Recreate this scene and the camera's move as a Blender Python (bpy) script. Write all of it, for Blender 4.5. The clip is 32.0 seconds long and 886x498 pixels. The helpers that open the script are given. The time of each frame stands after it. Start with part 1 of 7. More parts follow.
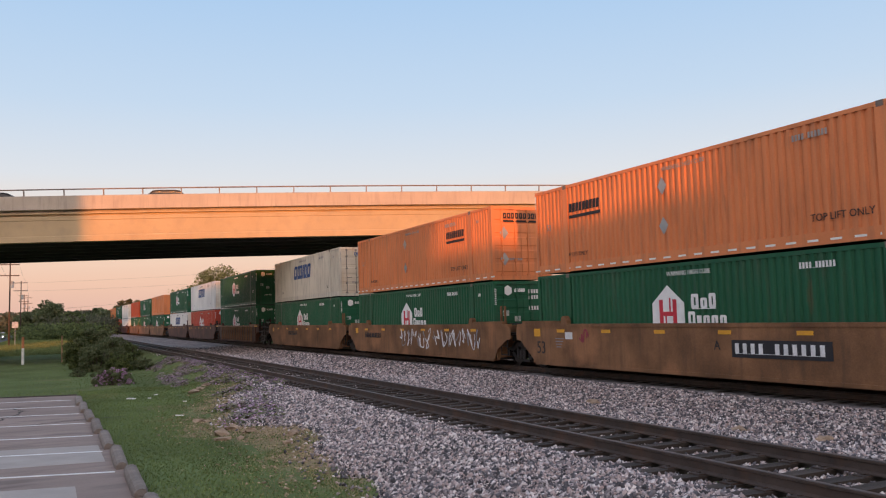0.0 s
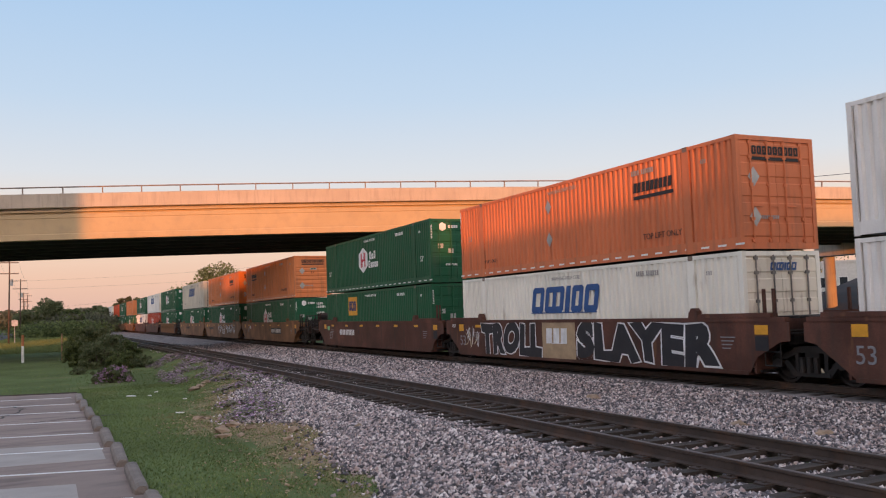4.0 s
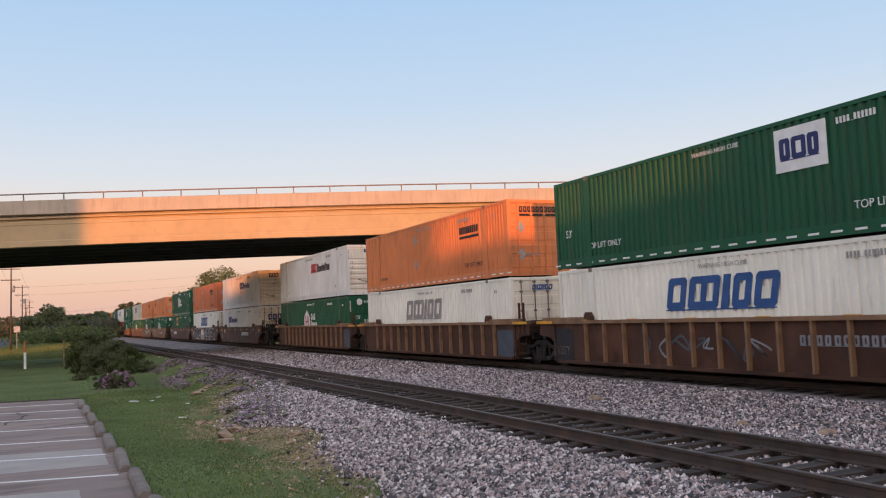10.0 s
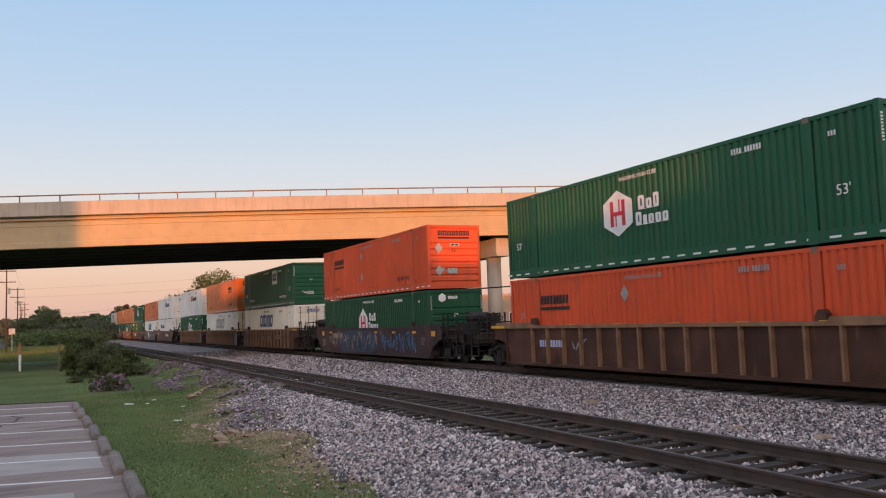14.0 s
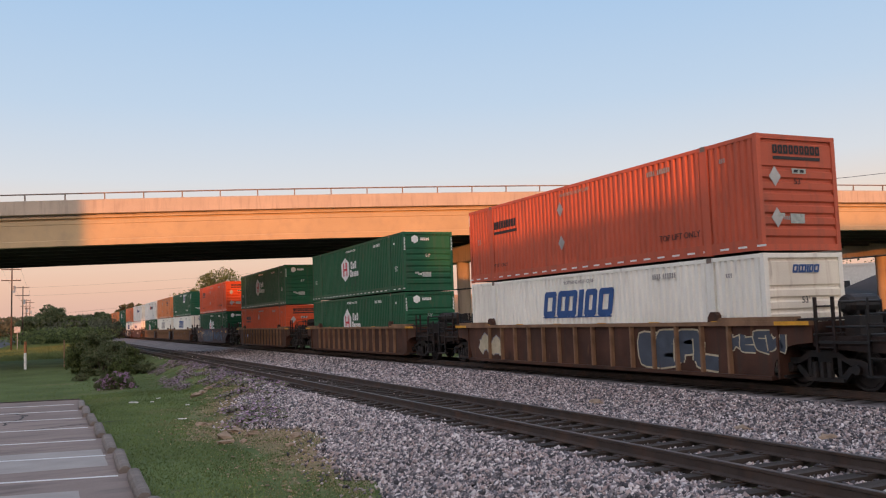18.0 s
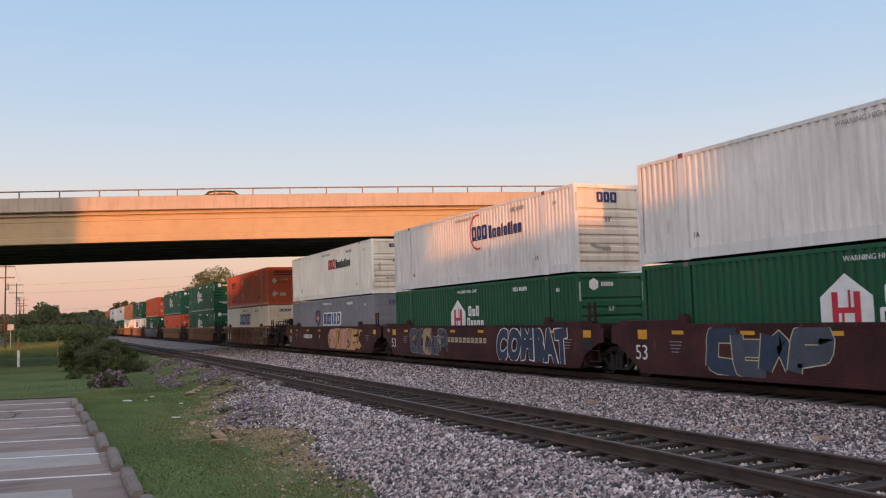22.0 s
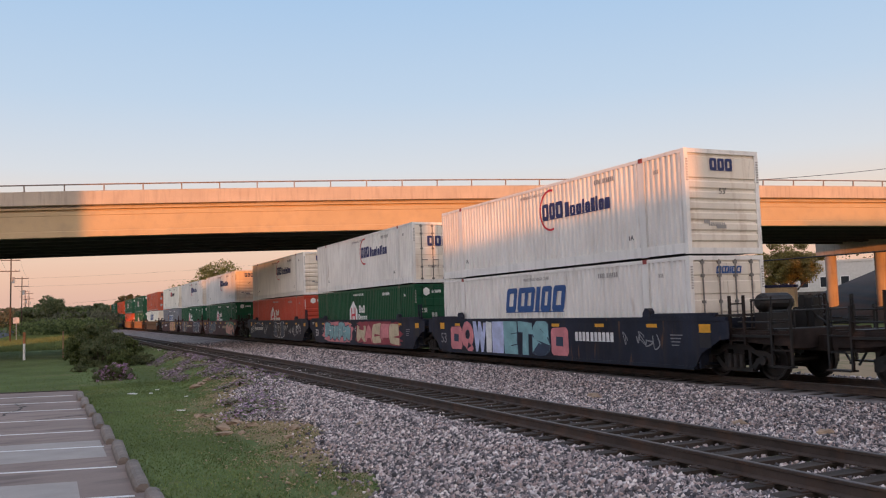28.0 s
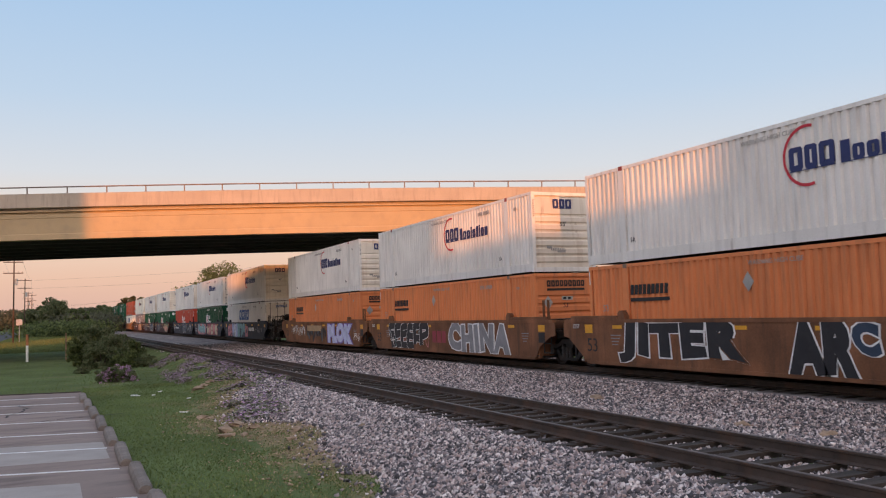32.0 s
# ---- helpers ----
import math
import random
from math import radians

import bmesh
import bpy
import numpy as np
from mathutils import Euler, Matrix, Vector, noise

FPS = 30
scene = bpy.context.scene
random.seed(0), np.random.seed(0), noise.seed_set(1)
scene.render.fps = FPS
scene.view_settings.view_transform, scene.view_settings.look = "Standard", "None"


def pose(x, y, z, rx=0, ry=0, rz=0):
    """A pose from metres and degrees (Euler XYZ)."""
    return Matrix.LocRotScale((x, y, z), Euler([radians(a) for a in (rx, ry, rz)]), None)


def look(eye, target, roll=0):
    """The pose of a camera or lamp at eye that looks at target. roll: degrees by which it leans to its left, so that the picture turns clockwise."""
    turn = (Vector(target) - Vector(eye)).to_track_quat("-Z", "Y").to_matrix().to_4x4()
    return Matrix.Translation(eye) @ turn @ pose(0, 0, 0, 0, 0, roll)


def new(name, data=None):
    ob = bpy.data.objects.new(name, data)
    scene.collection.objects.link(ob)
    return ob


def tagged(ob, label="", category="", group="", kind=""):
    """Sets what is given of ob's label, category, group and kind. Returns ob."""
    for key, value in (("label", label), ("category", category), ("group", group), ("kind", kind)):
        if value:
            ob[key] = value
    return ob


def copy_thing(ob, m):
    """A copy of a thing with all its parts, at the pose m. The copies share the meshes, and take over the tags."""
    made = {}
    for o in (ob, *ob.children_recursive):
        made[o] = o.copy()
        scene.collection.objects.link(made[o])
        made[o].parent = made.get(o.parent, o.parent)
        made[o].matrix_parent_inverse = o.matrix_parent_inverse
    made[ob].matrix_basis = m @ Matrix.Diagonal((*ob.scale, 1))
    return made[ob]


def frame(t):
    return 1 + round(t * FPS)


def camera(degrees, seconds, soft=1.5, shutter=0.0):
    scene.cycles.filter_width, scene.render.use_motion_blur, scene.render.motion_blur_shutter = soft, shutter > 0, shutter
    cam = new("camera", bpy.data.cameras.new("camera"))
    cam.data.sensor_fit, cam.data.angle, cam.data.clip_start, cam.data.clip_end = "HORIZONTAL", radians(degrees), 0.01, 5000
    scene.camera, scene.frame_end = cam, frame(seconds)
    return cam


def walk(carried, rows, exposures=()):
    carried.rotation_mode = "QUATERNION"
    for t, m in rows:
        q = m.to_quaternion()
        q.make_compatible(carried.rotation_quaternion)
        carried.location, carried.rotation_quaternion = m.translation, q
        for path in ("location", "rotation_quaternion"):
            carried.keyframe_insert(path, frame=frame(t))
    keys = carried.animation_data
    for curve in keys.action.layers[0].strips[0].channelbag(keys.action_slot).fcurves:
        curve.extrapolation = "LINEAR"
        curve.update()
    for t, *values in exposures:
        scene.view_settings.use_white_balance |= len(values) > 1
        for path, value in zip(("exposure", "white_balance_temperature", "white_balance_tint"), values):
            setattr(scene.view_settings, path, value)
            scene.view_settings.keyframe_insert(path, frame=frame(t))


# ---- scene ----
EYE = Vector((0.0, 0.0, 1.83))
# seconds, heading to the right of the track, tilt upwards, lean
PATH = [
    (0, 24.675, 4.374, -1.651), (0.5, 24.658, 4.355, -1.657), (1, 24.540, 4.323, -1.782), (1.5, 24.542, 4.318, -2.045),
    (2, 24.598, 4.245, -2.159), (2.5, 24.633, 4.150, -1.969), (3, 24.716, 4.126, -1.853), (3.5, 24.724, 4.122, -1.847),
    (5.5, 24.650, 4.152, -2.308), (6, 24.691, 4.212, -2.292), (6.5, 24.739, 4.227, -2.223), (7, 24.731, 4.237, -2.198),
    (7.5, 24.655, 4.191, -2.215), (8, 24.667, 4.120, -2.331), (8.5, 24.613, 4.066, -2.345), (9, 24.553, 4.093, -2.329),
    (9.5, 24.559, 4.108, -2.528), (10, 24.640, 4.276, -2.438), (10.5, 24.708, 4.318, -2.382), (11, 24.783, 4.300, -2.337),
    (11.5, 24.861, 4.366, -2.371), (12, 24.867, 4.365, -2.374), (12.5, 24.765, 4.349, -2.355), (13, 24.759, 4.360, -2.381),
    (13.5, 24.791, 4.467, -2.336), (14, 24.882, 4.517, -2.218), (14.5, 24.843, 4.481, -2.265), (16.5, 24.700, 4.246, -2.330),
    (17, 24.715, 4.303, -2.230), (17.5, 24.694, 4.420, -2.177), (18, 24.596, 4.458, -2.126), (18.5, 24.576, 4.357, -1.994),
    (19, 24.565, 4.343, -1.857), (19.5, 24.555, 4.366, -1.758), (20, 24.604, 4.310, -1.753), (20.5, 24.594, 4.287, -1.687),
    (21, 24.789, 4.337, -1.694), (21.5, 24.971, 4.356, -1.718), (22, 24.919, 4.439, -1.798), (22.5, 24.747, 4.377, -2.048),
    (23, 24.657, 4.172, -2.403), (23.5, 24.642, 4.127, -2.475), (24, 24.525, 4.151, -2.198), (24.5, 24.511, 4.170, -2.092),
    (25, 24.539, 4.279, -2.032), (25.5, 24.661, 4.302, -1.933), (27.5, 24.664, 4.031, -1.742), (28, 24.627, 4.010, -1.794),
    (28.5, 24.657, 4.080, -1.759), (29, 24.733, 4.156, -1.647), (29.5, 24.679, 4.199, -1.617), (30, 24.639, 4.185, -1.591),
    (30.5, 24.623, 4.084, -1.483), (31, 24.546, 4.019, -1.520), (31.5, 24.440, 4.004, -1.832), (32, 24.469, 4.121, -1.830),
]
cam = camera(54.21, 32.0, soft=1.1, shutter=0.06)


def aim(yaw, tilt, lean):
    y, p = radians(yaw), radians(tilt)
    way = Vector((math.sin(y) * math.cos(p), math.cos(y) * math.cos(p), math.sin(p)))
    return look(EYE, EYE + way * 10, lean)


walk(cam, [(t, aim(a, b, c)) for t, a, b, c in PATH],
     exposures=[(0, 0.08), (2, 0.13), (3.5, 0.08), (6, 0.02), (7, 0.09), (10, 0.09), (11.5, 0.04), (14, 0.04), (17, 0.0), (32, 0.0)])

# ---- light ----
SUN_AZ = 199.0      # clockwise from the track's direction
SUN_EL = 2.0
world = bpy.data.worlds.new("evening_sky")
scene.world = world
world.use_nodes = True
wn, wl = world.node_tree.nodes, world.node_tree.links
wn.clear()
w_out = wn.new("ShaderNodeOutputWorld")
w_bg = wn.new("ShaderNodeBackground")
w_sky = wn.new("ShaderNodeTexSky")
w_sky.sky_type = "NISHITA"
w_sky.sun_disc = False
w_sky.sun_elevation = radians(SUN_EL)
w_sky.sun_rotation = radians(SUN_AZ)
w_sky.dust_density = 2.0
w_tc = wn.new("ShaderNodeTexCoord")
w_sep = wn.new("ShaderNodeSeparateXYZ")
w_ramp = wn.new("ShaderNodeValToRGB")
w_mix = wn.new("ShaderNodeMixRGB")
w_gain = wn.new("ShaderNodeMixRGB")
w_gain.blend_type = "MULTIPLY"
w_gain.inputs[0].default_value = 1.0
w_gain.inputs[2].default_value = (0.16, 0.16, 0.16, 1)
wl.new(w_tc.outputs["Generated"], w_sep.inputs[0])
wl.new(w_sep.outputs["Z"], w_ramp.inputs[0])
stops = [(0.0, (0.80, 0.50, 0.42)), (0.045, (0.92, 0.60, 0.46)), (0.10, (0.95, 0.75, 0.61)), (0.16, (0.76, 0.79, 0.85)),
         (0.24, (0.58, 0.72, 0.90)), (0.36, (0.43, 0.63, 0.90)), (0.6, (0.42, 0.60, 0.88)), (1.0, (0.44, 0.60, 0.88))]
cr = w_ramp.color_ramp
while len(cr.elements) < len(stops):
    cr.elements.new(0.5)
for e, (at, c) in zip(cr.elements, stops):
    e.position = at
    e.color = (*c, 1)
wl.new(w_sky.outputs[0], w_gain.inputs[1])
w_mix.inputs[0].default_value = 0.12
wl.new(w_ramp.outputs[0], w_mix.inputs[1])
wl.new(w_gain.outputs[0], w_mix.inputs[2])
# the sunset's broad glow on the sun's side of the sky
w_dot = wn.new("ShaderNodeVectorMath")
w_dot.operation = "DOT_PRODUCT"
w_dot.inputs[1].default_value = (math.sin(radians(SUN_AZ)), math.cos(radians(SUN_AZ)), 0.12)
w_glow = wn.new("ShaderNodeValToRGB")
gr = w_glow.color_ramp
gr.elements[0].position, gr.elements[0].color = 0.0, (0, 0, 0, 1)
gr.elements[1].position, gr.elements[1].color = 1.0, (1.02, 0.68, 0.45, 1)
mid_stop = gr.elements.new(0.33)
mid_stop.color = (0.44, 0.335, 0.27, 1)
w_add = wn.new("ShaderNodeMixRGB")
w_add.blend_type = "ADD"
w_add.inputs[0].default_value = 1.0
wl.new(w_tc.outputs["Generated"], w_dot.inputs[0])
wl.new(w_dot.outputs["Value"], w_glow.inputs[0])
wl.new(w_mix.outputs[0], w_add.inputs[1])
wl.new(w_glow.outputs[0], w_add.inputs[2])
wl.new(w_add.outputs[0], w_bg.inputs[0])
w_bg.inputs[1].default_value = 1.0
wl.new(w_bg.outputs[0], w_out.inputs[0])

sun = new("sun", bpy.data.lights.new("sun", "SUN"))
sun.data.energy = 3.9
sun.data.angle = radians(0.6)
sun.data.color = (1.0, 0.32, 0.07)
sa = radians(SUN_AZ)
sun_from = Vector((math.sin(sa), math.cos(sa), math.tan(radians(SUN_EL))))
sun.matrix_world = look(sun_from * 50, (0, 0, 0))

# ---- materials ----


def material(name, color, rough=0.7, metal=0.0, vary=0.25, scale=3.0, fine=40.0, bump=0.15, dirt=None, dirt_amount=0.0,
             streak=False, rnd=0.0, rust=0.0, second=None, second_at=0.55, emit=0.0, spec=0.4, stretch=None):
    """A surface with coarse and fine variation, dirt or rust in patches, and fine relief, in object space."""
    m = bpy.data.materials.new(name)
    m.use_nodes = True
    n, l = m.node_tree.nodes, m.node_tree.links
    b = n["Principled BSDF"]
    b.inputs["Roughness"].default_value = rough
    b.inputs["Metallic"].default_value = metal
    b.inputs["Specular IOR Level"].default_value = spec
    tc = n.new("ShaderNodeTexCoord")
    src = tc.outputs["Object"]
    if stretch:
        mp = n.new("ShaderNodeMapping")
        mp.inputs["Scale"].default_value = stretch
        l.new(src, mp.inputs[0])
        src = mp.outputs[0]

    def noise_tex(sc, detail, source):
        t = n.new("ShaderNodeTexNoise")
        t.inputs["Scale"].default_value = sc
        t.inputs["Detail"].default_value = detail
        l.new(source, t.inputs["Vector"])
        return t.outputs["Fac"]

    def ramp(fac, lo, hi, c0, c1):
        r = n.new("ShaderNodeValToRGB")
        r.color_ramp.elements[0].position, r.color_ramp.elements[1].position = lo, hi
        r.color_ramp.elements[0].color, r.color_ramp.elements[1].color = (*c0, 1), (*c1, 1)
        l.new(fac, r.inputs[0])
        return r.outputs[0]

    def mix(kind, fac, a, c):
        x = n.new("ShaderNodeMixRGB")
        x.blend_type = kind
        if isinstance(fac, float):
            x.inputs[0].default_value = fac
        else:
            l.new(fac, x.inputs[0])
        l.new(a, x.inputs[1])
        if isinstance(c, tuple):
            x.inputs[2].default_value = (*c, 1)
        else:
            l.new(c, x.inputs[2])
        return x.outputs[0]

    coarse, grain = noise_tex(scale, 4, src), noise_tex(fine, 3, src)
    dark = tuple(v * (1 - vary) for v in color)
    light = tuple(min(1, v * (1 + vary * 0.8)) for v in color)
    col = ramp(coarse, 0.3, 0.7, dark, light)
    if second:
        f2 = ramp(noise_tex(scale * 0.6, 5, src), second_at, second_at + 0.12, (0, 0, 0), (1, 1, 1))
        col = mix("MIX", f2, col, second)
    g = ramp(grain, 0.25, 0.75, (1 - vary * 0.7,) * 3, (1 + 0 * vary,) * 3)
    col = mix("MULTIPLY", 1.0, col, g)
    if dirt:
        s2 = src
        if streak:
            mp = n.new("ShaderNodeMapping")
            mp.inputs["Scale"].default_value = (3.0, 3.0, 0.35)
            l.new(tc.outputs["Object"], mp.inputs[0])
            s2 = mp.outputs[0]
        f = ramp(noise_tex(1.6, 8, s2), 0.5, 0.75, (0, 0, 0), (dirt_amount,) * 3)
        col = mix("MIX", f, col, dirt)
    if rust:
        mp = n.new("ShaderNodeMapping")
        mp.inputs["Scale"].default_value = (2.2, 2.2, 0.5)
        l.new(tc.outputs["Object"], mp.inputs[0])
        oi2 = n.new("ShaderNodeObjectInfo")
        sh = n.new("ShaderNodeVectorMath")
        sh.operation = "SCALE"
        sh.inputs[0].default_value = (37.0, 61.0, 13.0)
        l.new(oi2.outputs["Random"], sh.inputs["Scale"])
        l.new(sh.outputs[0], mp.inputs["Location"])
        f = ramp(noise_tex(1.3, 9, mp.outputs[0]), 0.66, 0.74, (0, 0, 0), (rust,) * 3)
        col = mix("MIX", f, col, (0.16, 0.075, 0.04))
    if rnd:
        oi = n.new("ShaderNodeObjectInfo")
        mr = n.new("ShaderNodeMapRange")
        mr.inputs["To Min"].default_value, mr.inputs["To Max"].default_value = 1 - rnd, 1 + rnd * 0.6
        l.new(oi.outputs["Random"], mr.inputs["Value"])
        h = n.new("ShaderNodeHueSaturation")
        l.new(mr.outputs[0], h.inputs["Value"])
        l.new(col, h.inputs["Color"])
        col = h.outputs[0]
    l.new(col, b.inputs["Base Color"])
    if bump:
        bn = n.new("ShaderNodeBump")
        bn.inputs["Strength"].default_value = bump
        bn.inputs["Distance"].default_value = 0.02
        l.new(grain, bn.inputs["Height"])
        l.new(bn.outputs[0], b.inputs["Normal"])
    if emit:
        l.new(col, b.inputs["Emission Color"])
        b.inputs["Emission Strength"].default_value = emit
    return m


def island(m, low, high, between=()):
    """Vary a material's colour from piece to piece of a joined mesh."""
    n, l = m.node_tree.nodes, m.node_tree.links
    b = n["Principled BSDF"]
    old = b.inputs["Base Color"].links[0].from_socket
    g = n.new("ShaderNodeNewGeometry")
    r = n.new("ShaderNodeValToRGB")
    r.color_ramp.elements[0].color, r.color_ramp.elements[1].color = (*low, 1), (*high, 1)
    for at, c in between:
        r.color_ramp.elements.new(at).color = (*c, 1)
    l.new(g.outputs["Random Per Island"], r.inputs[0])
    x = n.new("ShaderNodeMixRGB")
    x.blend_type = "MULTIPLY"
    x.inputs[0].default_value = 1.0
    l.new(old, x.inputs[1])
    l.new(r.outputs[0], x.inputs[2])
    l.new(x.outputs[0], b.inputs["Base Color"])
    return m


RUST = (0.13, 0.06, 0.03)
GRIME = (0.10, 0.085, 0.07)
PAINT = {}
# cream: white paint with the overpass's warm bounced light put into its colour
for key, col, amt in (("green", (0.016, 0.102, 0.050), 0.3), ("orange", (0.72, 0.245, 0.095), 0.35), ("vermilion", (0.66, 0.100, 0.036), 0.3),
                      ("white", (0.81, 0.785, 0.745), 0.22), ("ivory", (0.88, 0.855, 0.76), 0.14), ("deepgreen", (0.008, 0.072, 0.034), 0.3), ("cream", (0.62, 0.57, 0.47), 0.45), ("grey", (0.24, 0.25, 0.28), 0.3),
                      ("red", (0.50, 0.075, 0.045), 0.3), ("coral", (0.64, 0.195, 0.085), 0.35), ("brick", (0.54, 0.115, 0.062), 0.35)):
    PAINT[key] = material("paint_" + key, col, rough=0.5, vary=0.10, scale=0.5, fine=25, bump=0.03, dirt=GRIME, dirt_amount=amt, streak=True, rnd=0.08, rust=0.3, spec=0.22)
ENDS = dict(PAINT)
# end walls: the sunset's warm tint is put into the colour, besides real dirt
for key, col in (("white", (0.82, 0.74, 0.63)), ("ivory", (0.84, 0.77, 0.64)), ("cream", (0.60, 0.52, 0.40))):
    ENDS[key] = material("end_" + key, col, rough=0.55, vary=0.12, scale=0.7, fine=25, bump=0.03, dirt=(0.42, 0.29, 0.19), dirt_amount=0.45, streak=True, rnd=0.1, rust=0.5)
WELL = {}
for key, col, amt in (("brown", (0.112, 0.047, 0.033), 0.6), ("tan", (0.23, 0.115, 0.055), 0.45), ("maroon", (0.058, 0.018, 0.018), 0.4),
                      ("navy", (0.018, 0.023, 0.040), 0.4), ("rust", (0.090, 0.040, 0.025), 0.75), ("dark", (0.058, 0.034, 0.036), 0.4),
                      ("ochre", (0.22, 0.098, 0.05), 0.5)):
    WELL[key] = material("car_" + key, col, rough=0.65, vary=0.42, scale=0.9, fine=30, bump=0.1, dirt=(0.05, 0.035, 0.028), dirt_amount=amt, streak=True, rnd=0.1, rust=0.7,
                         second=tuple(min(1.0, v * k) for v, k in zip(col, (1.5, 1.42, 1.4))), second_at=0.56, spec=0.25)
M_STEEL = material("dark_steel", (0.013, 0.0115, 0.011), rough=0.6, vary=0.4, scale=2, dirt=RUST, dirt_amount=0.2)
M_SOOT = material("sooty_steel", (0.032, 0.022, 0.019), rough=0.75, vary=0.45, scale=2.5, dirt=(0.10, 0.05, 0.03), dirt_amount=0.5, spec=0.2)
M_ROD = material("lock_rod_steel", (0.20, 0.185, 0.17), rough=0.6, vary=0.3, scale=4)
M_WHEEL = material("wheel_steel", (0.03, 0.025, 0.023), rough=0.5, metal=0.3, vary=0.4, scale=5)
M_GALV = material("galvanised_steel", (0.42, 0.42, 0.42), rough=0.45, metal=0.6, vary=0.2)
M_CAST = material("casting_steel", (0.20, 0.15, 0.12), rough=0.6, vary=0.3, dirt=RUST, dirt_amount=0.6)
M_BLACK = material("black_paint", (0.02, 0.02, 0.022), rough=0.6, vary=0.2)
M_WHITE = material("white_paint", (0.78, 0.78, 0.76), rough=0.6, vary=0.12)
M_NAVY = material("navy_paint", (0.025, 0.035, 0.13), rough=0.6, vary=0.15)
M_BLUE = material("blue_paint", (0.03, 0.09, 0.26), rough=0.6, vary=0.15)
M_REDP = material("red_paint", (0.55, 0.03, 0.05), rough=0.6, vary=0.15)
M_YELLOW = material("yellow_tape", (0.75, 0.36, 0.03), rough=0.5, vary=0.2)
M_CONC = material("pale_concrete", (0.49, 0.41, 0.335), rough=0.9, vary=0.12, scale=0.4, fine=18, bump=0.15, dirt=(0.24, 0.20, 0.17), dirt_amount=0.45, streak=True)
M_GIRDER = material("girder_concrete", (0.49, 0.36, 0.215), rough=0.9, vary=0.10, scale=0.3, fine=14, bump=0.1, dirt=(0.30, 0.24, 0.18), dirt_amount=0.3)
# concrete darkened so that the shade under the deck is in its colour
M_DARKCONC = material("shade_dark_concrete", (0.07, 0.065, 0.06), rough=0.95, vary=0.25, scale=0.5)
M_RAIL = material("rail_steel", (0.065, 0.045, 0.036), rough=0.7, vary=0.3, scale=3, fine=30, dirt=RUST, dirt_amount=0.6)
M_RAILTOP = material("worn_rail_head", (0.11, 0.085, 0.072), rough=0.5, metal=0.3, vary=0.25, scale=2, fine=20)
M_TIE = material("creosoted_timber", (0.055, 0.042, 0.034), rough=0.9, vary=0.4, scale=2, fine=35, bump=0.4, rnd=0.3, stretch=(0.4, 3, 3))
M_STONE = island(material("ballast_stone", (0.90, 0.77, 0.74), rough=0.9, vary=0.25, scale=8, fine=60, bump=0.2), (0.06, 0.062, 0.068), (1.0, 0.98, 0.96),
                 ((0.28, (0.15, 0.155, 0.175)), (0.50, (0.36, 0.34, 0.35)), (0.68, (0.56, 0.46, 0.43)), (0.84, (0.70, 0.69, 0.70))))
M_GRAVEL = material("gravel_bed", (0.225, 0.19, 0.18), rough=0.95, vary=0.6, scale=1.2, fine=16, bump=0.9)
M_GRASSG = material("lawn_ground", (0.118, 0.156, 0.063), rough=0.95, vary=0.28, scale=0.35, fine=18, bump=0.5, second=(0.19, 0.17, 0.09), second_at=0.61, spec=0.05)


def worn(m, soil):
    """Bare earth shows through a sheet where its 'wear' attribute is high, broken up by noise."""
    n, l = m.node_tree.nodes, m.node_tree.links
    b = n["Principled BSDF"]
    old = b.inputs["Base Color"].links[0].from_socket
    at = n.new("ShaderNodeAttribute")
    at.attribute_name = "wear"
    tc = n.new("ShaderNodeTexCoord")
    mp = n.new("ShaderNodeMapping")
    mp.inputs["Scale"].default_value = (1.0, 0.55, 1.0)
    l.new(tc.outputs["Object"], mp.inputs[0])
    t = n.new("ShaderNodeTexNoise")
    t.inputs["Scale"].default_value, t.inputs["Detail"].default_value = 2.6, 8
    l.new(mp.outputs[0], t.inputs["Vector"])
    add = n.new("ShaderNodeMath")
    l.new(at.outputs["Fac"], add.inputs[0])
    l.new(t.outputs["Fac"], add.inputs[1])
    r = n.new("ShaderNodeValToRGB")
    r.color_ramp.elements[0].position, r.color_ramp.elements[1].position = 0.62, 1.0
    l.new(add.outputs[0], r.inputs[0])
    x = n.new("ShaderNodeMixRGB")
    l.new(r.outputs[0], x.inputs[0])
    l.new(old, x.inputs[1])
    x.inputs[2].default_value = (*soil, 1)
    l.new(x.outputs[0], b.inputs["Base Color"])
    return m


worn(M_GRASSG, (0.30, 0.225, 0.145))
M_BLADE = island(material("grass_blade", (0.158, 0.205, 0.080), rough=0.8, vary=0.3, scale=0.4, spec=0.1, second=(0.24, 0.21, 0.11), second_at=0.61), (0.78, 0.85, 0.72), (1.12, 1.08, 1.0))
M_LOT = material("lot_concrete", (0.268, 0.205, 0.176), rough=0.92, vary=0.18, scale=0.6, fine=25, bump=0.15, dirt=(0.13, 0.10, 0.088), dirt_amount=0.85, stretch=(0.5, 1.4, 1))
M_LINE = material("worn_line_paint", (0.70, 0.69, 0.68), rough=0.8, vary=0.15, scale=3)
M_BARK = material("bark", (0.10, 0.075, 0.055), rough=0.95, vary=0.4, scale=3, fine=25, bump=0.6)
M_POLE = material("weathered_pole_wood", (0.11, 0.075, 0.058), rough=0.95, vary=0.3, scale=2, fine=30, bump=0.4)
